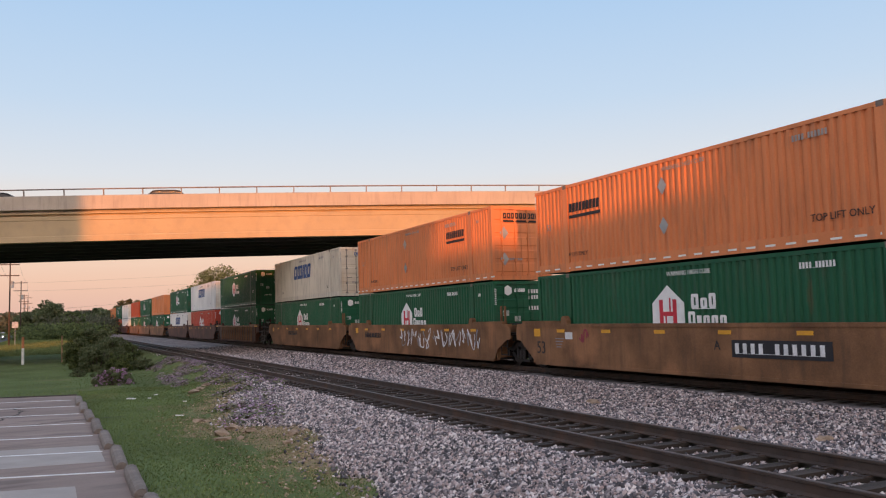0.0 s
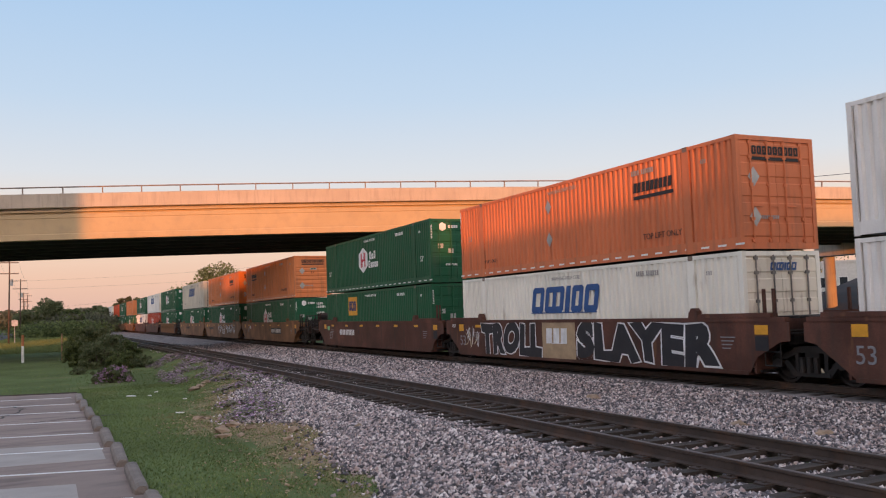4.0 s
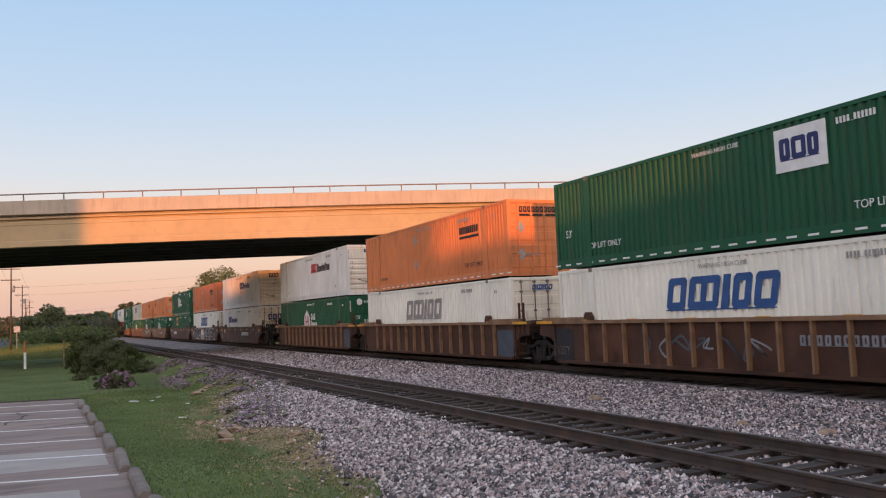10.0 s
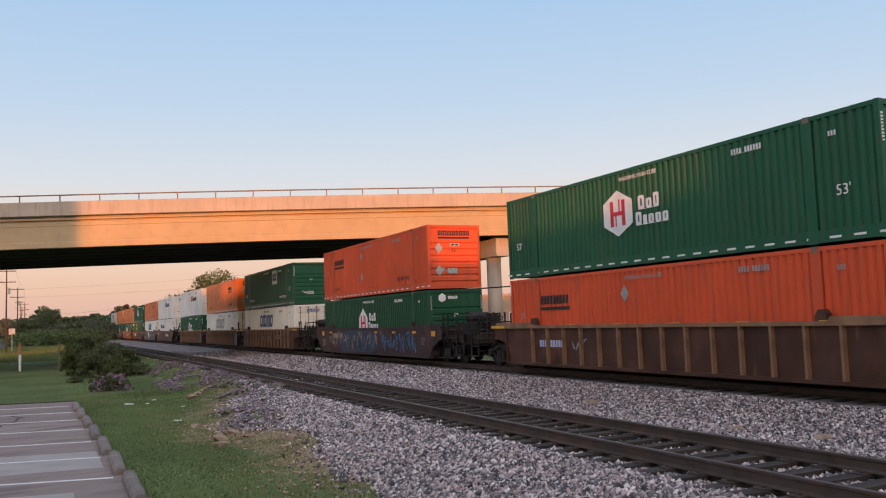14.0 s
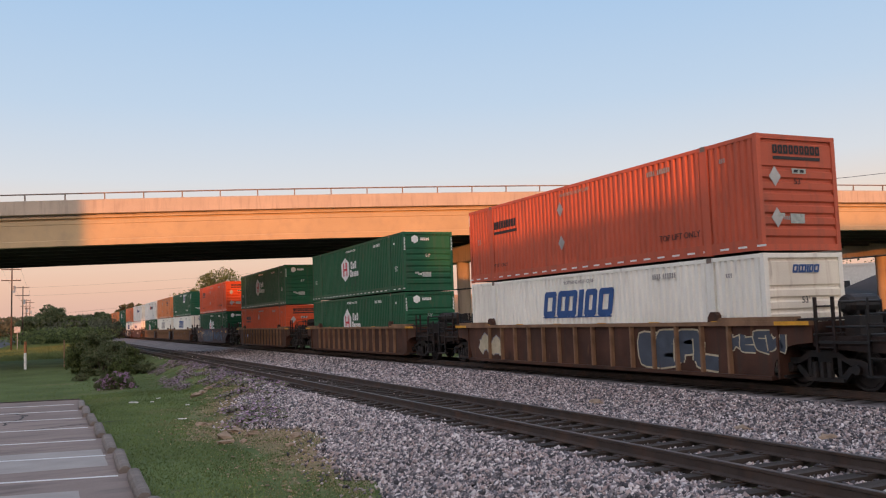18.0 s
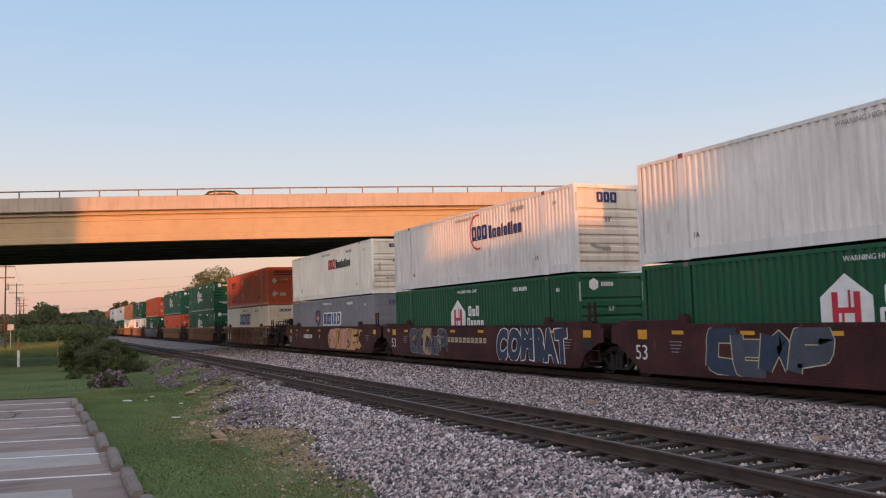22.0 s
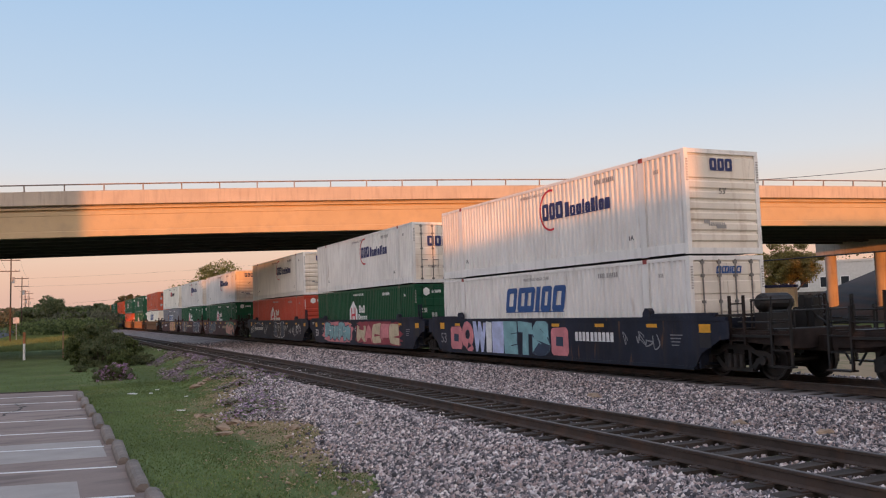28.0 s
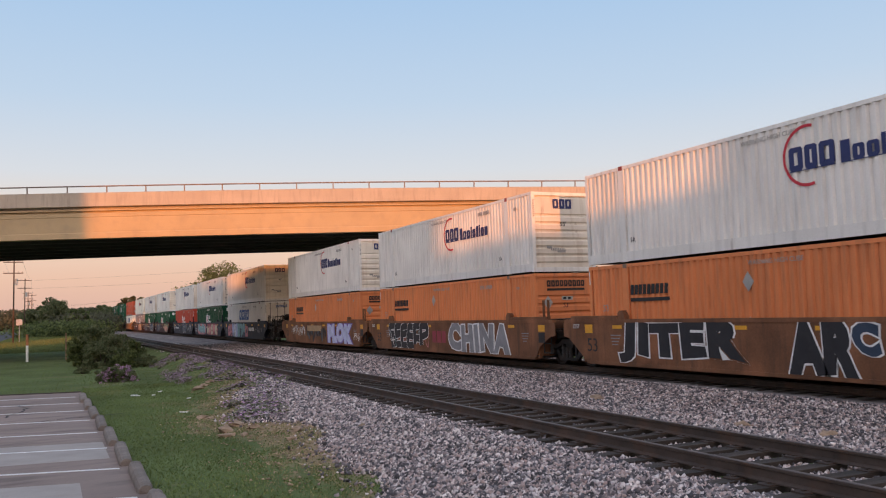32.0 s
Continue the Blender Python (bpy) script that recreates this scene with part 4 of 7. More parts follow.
    if color in ("white", "cream", "ivory"):
        for y in (5.6, -5.2):
            part("lettering", lettering("1A", 0.16, M_BLACK), root, "", near_side(SKIN, y, 0.55))
    if end == "w":
        part("lettering", lettering("53'", 0.16, M_WHITE if color in ("green", "deepgreen", "grey") else M_BLACK), root, "", rear_side(-0.15, BACK - 0.005, 1.62))


# ---- well cars ----
SX = 1.50                       # half width over the side sills
FZ = 0.30                       # well floor over the rail
TOPZ, LOWZ = 1.54, 0.20         # side sill, over the rail


M_SHELF = material("ochre_steel", (0.26, 0.145, 0.078), rough=0.7, vary=0.3, scale=1.5, dirt=RUST, dirt_amount=0.5)


def sill_profile(fa, fb):
    """The side sill's outline (y, z): it rises over the trucks at each end."""
    if fa:
        arc = [(7.88 + 0.80 * (1 - math.cos(a)), LOWZ + 0.10 + 0.72 * math.sin(a)) for a in [math.pi / 2 * i / 8 for i in range(9)]]
        lower = [(-9.05, 1.06)] + [(-y, z) for y, z in arc[::-1]] + [(-7.88, LOWZ), (7.88, LOWZ)] + arc + [(9.05, 1.06)]
        return lower + [(9.05, TOPZ - 0.06), (-9.05, TOPZ - 0.06)]
    return [(-9.2, 1.0), (-8.9, 0.97), (-8.2, 0.62), (-7.95, LOWZ + 0.06), (-7.85, LOWZ), (7.85, LOWZ), (7.95, LOWZ + 0.06), (8.2, 0.45), (8.9, 0.95), (9.2, 1.0), (9.2, TOPZ - 0.12), (8.6, TOPZ - 0.02), (-8.6, TOPZ - 0.02), (-9.2, TOPZ - 0.12)]


def sill(color, ribbed):
    s = Shape()
    inset = 0.10 if ribbed else 0.02
    s.prism(sill_profile(ribbed, 0), -SX + inset, -SX + inset + 0.03, "x")
    s.prism([(-SX, LOWZ - 0.02), (-SX + 0.2, LOWZ - 0.02), (-SX + 0.2, LOWZ + 0.07), (-SX, LOWZ + 0.07)], -7.9, 7.9, "y")
    return s.mesh("side_sill", WELL[color])


def rib(color):
    return Shape().prism([(-SX - 0.01, -0.035), (-SX + 0.10, -0.05), (-SX + 0.10, 0.05), (-SX - 0.01, 0.035)], LOWZ + 0.07, TOPZ - 0.10, "z").mesh("rib", M_SHELF)


def wheel_me():
    s = Shape()
    prof = [(0.0, 0.05), (0.16, 0.05), (0.2, 0.02), (0.36, 0.015), (0.40, 0.065), (0.458, 0.065), (0.462, -0.04), (0.487, -0.055), (0.487, -0.075), (0.40, -0.075), (0.36, -0.01), (0.2, -0.02), (0.0, -0.05)]
    n = 24
    v, f = [], []
    for i in range(n):
        a = 2 * math.pi * i / n
        v += [(-x, r * math.cos(a), r * math.sin(a)) for r, x in prof]
    k = len(prof)
    for i in range(n):
        for j in range(k - 1):
            f.append((i * k + j, i * k + j + 1, ((i + 1) % n) * k + j + 1, ((i + 1) % n) * k + j))
    s.add(v, f)
    return s.mesh("wheel", M_WHEEL)


def side_frame():
    """Cast truck side frame: arched top member, columns, tension member and journal ends, open between them."""
    s = Shape()
    top = [(-1.14, 0.50), (-1.14, 0.62), (-0.98, 0.69), (-0.62, 0.72), (-0.38, 0.87), (0.38, 0.87), (0.62, 0.72), (0.98, 0.69), (1.14, 0.62), (1.14, 0.50), (0.66, 0.58), (0.36, 0.72), (-0.36, 0.72), (-0.66, 0.58)]
    s.prism(top, -1.10, -0.98, "x")
    for d in (-1, 1):
        s.prism([(d * 1.14, 0.36), (d * 1.14, 0.51), (d * 0.80, 0.57), (d * 0.80, 0.47), (d * 0.96, 0.46), (d * 0.98, 0.36)], -1.095, -0.985, "x")
        s.prism([(d * 0.80, 0.49), (d * 0.68, 0.55), (d * 0.40, 0.28), (d * 0.52, 0.19)], -1.09, -0.985, "x")
        s.prism([(d * 0.36, 0.26), (d * 0.46, 0.26), (d * 0.46, 0.74), (d * 0.36, 0.76)], -1.085, -0.99, "x")
    s.box(-1.12, -0.96, -0.53, 0.53, 0.19, 0.28)
    return s.mesh("side_frame", M_STEEL)


def spring():
    s = Shape()
    for y in (-0.2, 0.0, 0.2):
        s.tube((-1.13, y, 0.28), (-1.13, y, 0.62), 0.075, 8)
    return s.mesh("spring", M_STEEL)


def truck(car, y):
    tr = part("truck", cached("bolster", lambda: Shape().box(-1.05, 1.05, -0.2, 0.2, 0.55, 0.82).tube((0, -0.9, 0.46), (0, -0.9, 0.47), 0.02, 6).mesh("truck", M_STEEL)), car, "dark cast-steel truck with open side frames", pose(0, y, 0))
    for sd in (0, 180):
        t = pose(0, 0, 0, 0, 0, sd)
        part("side_frame", cached("sframe", side_frame), tr, "", t)
        part("spring", cached("spring", spring), tr, "", t)
    for wy in (-0.89, 0.89):
        for sd in (0, 180):
            part("wheel", cached("wheel", wheel_me), tr, "", pose(0, wy, 0.46) @ pose(0, 0, 0, 0, 0, sd) @ pose(-0.76, 0, 0))
        part("axle", cached("axle", lambda: Shape().tube((-1.1, 0, 0), (1.1, 0, 0), 0.085, 10).mesh("axle", M_STEEL)), tr, "", pose(0, wy, 0.46))
        for sd in (-1, 1):
            part("journal_box", cached("journal", lambda: Shape().tube((-0.06, 0, 0), (0.06, 0, 0), 0.11, 12).mesh("journal_box", M_STEEL)), tr, "", pose(sd * 1.12, wy, 0.48))


def end_gear(car, color, e, joint):
    """The end of a car beyond its well: platform, centre sill, ladders, rails and coupler. e: +1 front, -1 rear."""
    t = pose(0, 0, 0) if e > 0 else pose(0, 0, 0, 0, 0, 180)
    reach = 9.25 if joint else 11.15
    part("bulkhead", cached(("bulk", color), lambda: Shape().box(-SX + 0.05, SX - 0.05, 8.05, 8.11, 0.22, TOPZ - 0.05).mesh("bulkhead", WELL[color])), car, "", t)
    part("end_platform", cached(("plat", color, joint), lambda: Shape().box(-SX + 0.14, SX - 0.14, 8.2, 9.0, 1.10, 1.22).box(-0.45, 0.45, 8.35, reach, 0.72, 1.08).box(-1.35, 1.35, 9.0, reach - 0.5 if not joint else 9.2, 1.10, 1.16).mesh("end_platform", M_SOOT)), car, "", t)
    if joint:
        part("walkway", cached(("walkj", color), lambda: Shape().box(-1.2, 1.2, 8.4, 9.3, TOPZ - 0.03, TOPZ + 0.02).mesh("walkway", M_STEEL)), car, "", t)
        part("joint_casting", cached(("jcast", e), lambda: joint_casting(e)), car, "dark articulation casting between two cars", t)
        if e < 0:
            for x in (-1.40, 1.40):
                for y in (8.42, 8.72):
                    part("stanchion", cached(("stan", color), lambda: Shape().box(-0.03, 0.03, -0.035, 0.035, 1.10, TOPZ + 0.66).box(-0.045, 0.045, -0.05, 0.05, TOPZ - 0.10, TOPZ + 0.10).mesh("stanchion", WELL[color])), car, "", t @ pose(x, y, 0))
                part("ladder", cached(("jladder",), lambda: joint_ladder()), car, "", t @ pose(x, 0, 0))
        return
    part("coupler", cached("coupler", lambda: Shape().box(-0.13, 0.13, 10.9, 11.36, 0.72, 0.98).box(-0.22, 0.2, 11.2, 11.42, 0.68, 1.02).mesh("coupler", M_STEEL)), car, "", t)
    for x in (-1.36, 1.36):
        part("ladder", cached(("ladder", color, x), lambda: ladder(color, x)), car, "", t)
        part("step", cached(("step", x), lambda: Shape().box(x - 0.03, x + 0.03, 10.45, 10.5, 0.38, 1.75).box(x - 0.03, x + 0.03, 11.03, 11.08, 0.38, 1.75).box(x - 0.12, x + 0.12, 10.45, 11.08, 0.36, 0.40).box(x - 0.03, x + 0.03, 10.5, 11.03, 0.74, 0.77).box(x - 0.03, x + 0.03, 10.5, 11.03, 1.10, 1.13).box(x - 0.03, x + 0.03, 10.5, 11.03, 1.44, 1.47).box(x - 0.03, x + 0.03, 9.2, 10.5, 1.04, 1.10).mesh("step", M_STEEL)), car, "", t)
    part("walkway", cached("walk", lambda: Shape().box(-1.42, 1.42, 8.5, 9.2, TOPZ + 0.0, TOPZ + 0.05).box(-1.3, 1.3, 10.2, 10.6, 1.18, 1.24).mesh("walkway", M_STEEL)), car, "steel grating walkway", t)
    part("end_sill", cached(("esill", color), lambda: Shape().prism([(9.0, 0.98), (10.4, 0.86), (11.0, 0.86), (11.0, 1.20), (9.0, 1.20)], -1.32, -1.22, "x").prism([(9.0, 0.98), (10.4, 0.86), (11.0, 0.86), (11.0, 1.20), (9.0, 1.20)], 1.22, 1.32, "x").box(-1.30, 1.30, 10.88, 11.0, 0.80, 1.24).mesh("end_sill", M_SOOT)), car, "", t)
    part("hand_rail", cached("hrail", hand_rail), car, "", t)
    part("air_hose", cached("hose", air_hose), car, "black air hose below the coupler", t)
    part("brake_beam", cached("bbeam", lambda: Shape().box(-0.95, 0.95, 7.95, 8.05, 0.30, 0.42).tube((-0.9, 8.0, 0.36), (-0.3, 9.9, 0.52), 0.03, 6).tube((0.9, 8.0, 0.36), (0.3, 9.9, 0.52), 0.03, 6).mesh("brake_beam", M_STEEL)), car, "", t)
    if e < 0:
        part("brake_reservoir", cached("resv", lambda: reservoir()), car, "", t)
        part("brake_wheel", cached("bwheel", brake_wheel), car, "", t)
        part("brake_valve", cached("bvalve", brake_valve), car, "sooty brake valve on its stand", t)
        for k, (a, b) in enumerate(PIPES):
            part("brake_pipe", cached(("bpipe", k), lambda: Shape().tube(a, b, 0.028, 6).mesh("brake_pipe", M_STEEL)), car, "", t)
        part("grab_iron", cached("grab", lambda: Shape().tube((-0.4, 9.4, 1.22), (-0.4, 9.4, 1.95), 0.028, 6).tube((-0.4, 9.4, 1.93), (0.9, 9.4, 1.93), 0.028, 6).tube((0.9, 9.4, 1.22), (0.9, 9.4, 1.95), 0.028, 6).mesh("grab_iron", M_STEEL)), car, "", t)
        part("control_box", cached("cbox", lambda: Shape().box(0.2, 0.9, 9.5, 9.9, 1.20, 1.62).mesh("control_box", M_STEEL)), car, "", t)


def joint_casting(e):
    """Female or male end of the articulation over the shared truck."""
    s = Shape()
    s.prism([(8.9, 0.62), (9.35, 0.62), (9.35, 1.05), (9.1, 1.22), (8.9, 1.22)], -0.55, 0.55, "x")
    s.box(-1.25, 1.25, 8.95, 9.12, 0.92, 1.18)
    if e > 0:
        s.tube((-1.05, 9.05, 1.38), (-0.35, 9.05, 1.38), 0.17, 12)
        s.box(-1.1, -0.5, 8.95, 9.22, 1.10, 1.30)
    return s.mesh("joint_casting", M_STEEL)


def joint_ladder():
    s = Shape()
    for z in (0.42, 0.74, 1.06):
        s.tube((0, 8.36, z), (0, 8.84, z), 0.017, 6)
    for y in (8.36, 8.84):
        s.tube((0, y, 0.42), (0, y, 1.14), 0.017, 6)
    return s.mesh("ladder", M_STEEL)


def reservoir():
    """Domed brake air tank lying across the platform on two saddles."""
    s = Shape()
    ring = [(-1.12, 0.10), (-1.06, 0.19), (-0.95, 0.245), (-0.15, 0.245), (-0.04, 0.19), (0.02, 0.10)]
    for (a, ra), (b, rb) in zip(ring, ring[1:]):
        s.tube((a, 8.72, TOPZ + 0.32), (b, 8.72, TOPZ + 0.32), ra, 14, rb)
    s.box(-0.90, -0.82, 8.52, 8.92, TOPZ + 0.04, TOPZ + 0.18)
    s.box(-0.28, -0.20, 8.52, 8.92, TOPZ + 0.04, TOPZ + 0.18)
    return s.mesh("brake_reservoir", M_STEEL)


def brake_valve():
    s = Shape()
    s.box(-1.05, -0.55, 9.35, 9.75, 1.22, 1.72)
    s.box(-0.98, -0.66, 9.42, 9.62, 1.715, 2.02)
    s.tube((-0.85, 9.36, 1.52), (-0.85, 9.05, 1.52), 0.13, 10)
    s.tube((-1.04, 9.55, 1.50), (-1.22, 9.55, 1.50), 0.12, 10)
    return s.mesh("brake_valve", M_STEEL)


PIPES = (((-1.25, 9.2, 1.30), (-1.25, 10.7, 1.30)), ((-1.20, 9.2, 1.48), (-0.9, 10.5, 1.44)), ((-0.7, 9.75, 1.60), (-0.5, 10.8, 1.10)), ((-0.85, 9.9, 1.24), (-0.85, 9.9, 2.05)))


def air_hose():
    s = Shape()
    pts = [(-0.30, 10.95, 0.80), (-0.33, 11.05, 0.62), (-0.30, 11.17, 0.48), (-0.2, 11.30, 0.42), (-0.1, 11.36, 0.42)]
    for a, b in zip(pts, pts[1:]):
        s.tube(a, b, 0.028, 6)
    return s.mesh("air_hose", M_BLACK)


def ladder(color, x):
    s = Shape()
    for y in (9.15, 9.62):
        s.box(x - 0.03, x + 0.03, y - 0.03, y + 0.03, 0.85, 2.05)
    for z in (0.95, 1.25, 1.55, 1.85):
        s.tube((x, 9.15, z), (x, 9.62, z), 0.018, 6)
    return s.mesh("ladder", M_SOOT)


def hand_rail():
    s = Shape()
    for x in (-1.3, -0.6, 0.6, 1.3):
        s.tube((x, 10.45, 1.1), (x, 10.45, 2.0 if abs(x) > 1 else 1.7), 0.025, 6)
    s.tube((-1.3, 10.45, 1.66), (1.3, 10.45, 1.66), 0.022, 6)
    s.tube((-1.34, 9.4, 1.4), (-1.34, 10.9, 1.4), 0.025, 6)
    s.tube((1.34, 9.4, 1.4), (1.34, 10.9, 1.4), 0.025, 6)
    return s.mesh("hand_rail", M_STEEL)


def brake_wheel():
    s = Shape()
    n = 14
    for i in range(n):
        a, b = 2 * math.pi * i / n, 2 * math.pi * (i + 1) / n
        s.tube((-0.75 + 0.28 * math.cos(a), 10.0, 1.75 + 0.28 * math.sin(a)), (-0.75 + 0.28 * math.cos(b), 10.0, 1.75 + 0.28 * math.sin(b)), 0.018, 5)
    for a in (0, 1.57, 3.14, 4.71):
        s.tube((-0.75, 10.0, 1.75), (-0.75 + 0.28 * math.cos(a), 10.0, 1.75 + 0.28 * math.sin(a)), 0.015, 5)
    s.box(-0.9, -0.6, 9.7, 9.95, 1.2, 1.95)
    return s.mesh("brake_wheel", M_STEEL)


CAR_WORD = {"brown": "dark brown", "tan": "tan-brown", "maroon": "maroon", "navy": "dark navy-blue", "rust": "rust-brown ribbed", "dark": "sooty dark brown", "ochre": "ochre-brown"}


def well_car(color, ribbed, front_joint, rear_joint):
    root = thing("well_car", CAR_WORD[color] + " steel well car loaded with two containers", "freight car", "cars of the train")
    for sd in (0, 180):
        t = pose(0, 0, 0, 0, 0, sd)
        part("side_sill", cached(("sill", color, ribbed), lambda: sill(color, ribbed)), root, "", t)
        part("top_chord", cached(("chord", color, ribbed), lambda: Shape().prism([(-SX - 0.01 * ribbed, TOPZ - 0.10), (-SX + 0.16, TOPZ - 0.10), (-SX + 0.16, TOPZ), (-SX - 0.01 * ribbed, TOPZ)], -9.1, 9.1, "y").mesh("top_chord", M_SHELF if ribbed else WELL[color])), root, "", t)
        if ribbed:
            for k in range(14):
                part("rib", cached(("rib", color), lambda: rib(color)), root, "", t @ pose(0, 6.2 - k * 0.98, 0))
    part("well_floor", cached("wfloor", lambda: Shape().box(-SX + 0.16, SX - 0.16, -8.2, -6.4, FZ - 0.06, FZ).box(-SX + 0.16, SX - 0.16, 6.4, 8.2, FZ - 0.06, FZ).box(-SX + 0.14, -SX + 0.34, -8, 8, FZ - 0.06, FZ).box(SX - 0.34, SX - 0.14, -8, 8, FZ - 0.06, FZ).box(-SX + 0.16, SX - 0.16, -0.4, 0.4, FZ - 0.06, FZ).mesh("well_floor", M_STEEL)), root)
    for e in (0, 180):
        for flip in (1, -1):
            t = pose(0, 0, 0, 0, 0, e)
            shelf = cached(("shelf", color, flip), lambda: Shape().prism([(flip * 6.2, TOPZ + 0.002), (flip * 8.7, TOPZ + 0.002), (flip * 8.7, TOPZ + 0.10), (flip * 6.3, TOPZ + 0.10)], -SX - 0.01, -SX + 0.30 - 0.12, "x").mesh("guide_rail", WELL[color] if not ribbed else M_SHELF))
            part("guide_rail", shelf, root, "", t)
            horn = cached(("horn", flip, color), lambda: Shape().prism([(flip * 5.86, TOPZ), (flip * 6.2, TOPZ), (flip * 6.2, TOPZ + 0.17), (flip * 6.12, TOPZ + 0.25), (flip * 5.98, TOPZ + 0.25), (flip * 5.88, TOPZ + 0.12)], -SX + 0.0, -SX + 0.16, "x").mesh("guide_horn", WELL[color]))
            part("guide_horn", horn, root, "", t)
    end_gear(root, color, 1, front_joint)
    end_gear(root, color, -1, rear_joint)
    if not front_joint:
        truck(root, 9.05)
    truck(root, -9.4 if rear_joint else -9.05)
    flags = cached("reflector", lambda: Shape().box(0, 0.46, 0, 0.10, 0, 0.004).mesh("reflector", M_YELLOW))
    plane = -SX - 0.002 if ribbed else -SX + 0.016
    zf = TOPZ - 0.08 if ribbed else TOPZ - 0.28
    for y in (-6.2, -3.7, -1.2, 1.3, 3.8, 6.3):
        part("reflector", flags, root, "yellow reflective strip", near_side(plane, y + 0.2, zf))
    if ribbed:
        long_strip = cached("longstrip", lambda: Shape().box(0, 1.0, 0, 0.09, 0, 0.004).mesh("reflector", M_YELLOW))
        for y in (9.08, -8.08):
            part("reflector", long_strip, root, "yellow painted end of the top chord", near_side(-SX - 0.012, y, TOPZ - 0.095))
    else:
        big = cached("bigflag", lambda: Shape().box(0, 0.40, 0, 0.26, 0, 0.004).mesh("reflector", M_YELLOW))
        for y in (7.95,):
            part("reflector", big, root, "square yellow reflector", near_side(plane, y, 1.12))
    return root


# number, car colour, ribbed, joint in front, upper (colour, mark, end), lower (colour, mark, end), front of its load at the start
UNITS = [
    (-16, "brown", 0, 1, "orange schn w", "green hub d", 346.4), (-15, "brown", 0, 0, "white none w", "green hub d", 327.6),
    (-14, "brown", 0, 1, "orange schn w", "green hub w", 304.8), (-13, "brown", 0, 1, "white stg w", "green hub w", 286.0),
    (-12, "brown", 0, 0, "orange schn w", "vermilion none w", 267.2), (-11, "brown", 0, 1, "orange schn w", "green hub w", 244.4),
    (-10, "brown", 0, 1, "green hub w", "vermilion none w", 225.6), (-9, "brown", 0, 0, "white none w", "white none w", 206.8),
    (-8, "tan", 0, 1, "vermilion none w", "green hub w", 184.0), (-7, "tan", 0, 1, "green hub w", "green hub w", 165.2),
    (-6, "tan", 0, 0, "orange none w", "green hub d", 146.4), (-5, "brown", 0, 1, "green hub w", "white swift w", 123.5),
    (-4, "brown", 0, 1, "white swift w", "red hub w", 104.7), (-3, "rust", 1, 0, "green hub d", "green hub d", 85.87),
    (-2, "tan", 0, 0, "cream swift d", "green hub d", 63.71), (-1, "tan", 0, 1, "orange schnr d", "green hub d", 44.84),
    (0, "tan", 0, 1, "orange schn w", "green hub d", 25.99), (1, "brown", 0, 0, "green hub d", "green emp d", 3.0),
    (2, "brown", 0, 1, "coral schnr d", "ivory swift d", -15.70), (3, "brown", 0, 1, "white stg w", "white stg d", -34.51),
    (4, "rust", 1, 0, "white xpo w", "green hub d", -57.41), (5, "rust", 1, 1, "orange schnr d", "ivory swifto d", -76.15),
    (6, "rust", 1, 1, "green emp w", "ivory swift d", -95.00), (7, "dark", 0, 0, "vermilion schn w", "deepgreen hub w", -117.71),
    (8, "rust", 1, 0, "green hub w", "vermilion schn w", -140.55), (9, "rust", 1, 0, "green hub w", "green hub w", -163.25),
    (10, "rust", 1, 0, "brick schn w", "ivory swift w", -185.98), (11, "maroon", 0, 0, "ivory xpo w", "grey swifts d", -208.81),
    (12, "maroon", 0, 1, "white stg w", "green hub w", -227.60), (13, "maroon", 0, 1, "white stg w", "green hub w", -246.42),
    (14, "navy", 0, 0, "white stg w", "red hub w", -269.40), (15, "navy", 0, 1, "white stg d", "deepgreen hub d", -288.26),
    (16, "navy", 0, 1, "white stg w", "white swift d", -307.15), (17, "ochre", 0, 0, "white stg w", "orange schn w", -330.30),
    (18, "ochre", 0, 1, "white stg w", "orange schn w", -349.00), (19, "ochre", 0, 1, "white stg w", "orange schn w", -367.95)]


def travel(t):
    """Metres that the train has gone at t seconds; it gains speed slowly."""
    u = t / 32
    return 11.847 * t + 13.54 * u * u - 1.61 * u ** 3


MOVERS = []      # thing, place at the start
CARS = {}
joints = {u[0]: u[3] for u in UNITS}
for no, color, ribbed, joint, up, lowc, front in UNITS:
    mid = front - 8.147
    car = well_car(color, bool(ribbed), bool(joint), bool(joints.get(no + 1, 0)))
    CARS[no] = car
    a, b = lowc.split(), up.split()
    lower = container(a[0], a[1], a[2], True)
    upper = container(b[0], b[1], b[2], False)
    MOVERS += [(car, Vector((TX, mid, TRAIL))), (lower, Vector((TX, mid + 0.10, TRAIL + FZ + 0.02))), (upper, Vector((TX, mid + 0.10, TRAIL + FZ + 0.02 + CH + 0.05)))]

# ---- markings and graffiti on the well cars ----


def flat_paint(name, c):
    return material("spray_" + name, c, rough=0.6, vary=0.22, scale=2.0, fine=20, bump=0.03, dirt=(0.06, 0.05, 0.045), dirt_amount=0.22, streak=True)


SP = {k: flat_paint(k, c) for k, c in dict(white=(0.78, 0.78, 0.78), black=(0.02, 0.02, 0.025), grey=(0.25, 0.25, 0.27), slate=(0.07, 0.085, 0.11), teal=(0.22, 0.42, 0.45), pink=(0.62, 0.22, 0.24),
                                           violet=(0.18, 0.13, 0.45), ice=(0.50, 0.55, 0.78), blue=(0.04, 0.16, 0.30), peach=(0.62, 0.30, 0.22), green=(0.10, 0.22, 0.11), tan=(0.42, 0.30, 0.18),
                                           cream=(0.55, 0.47, 0.32), crimson=(0.28, 0.04, 0.06), amber=(0.60, 0.34, 0.12), navy=(0.03, 0.05, 0.09)).items()}


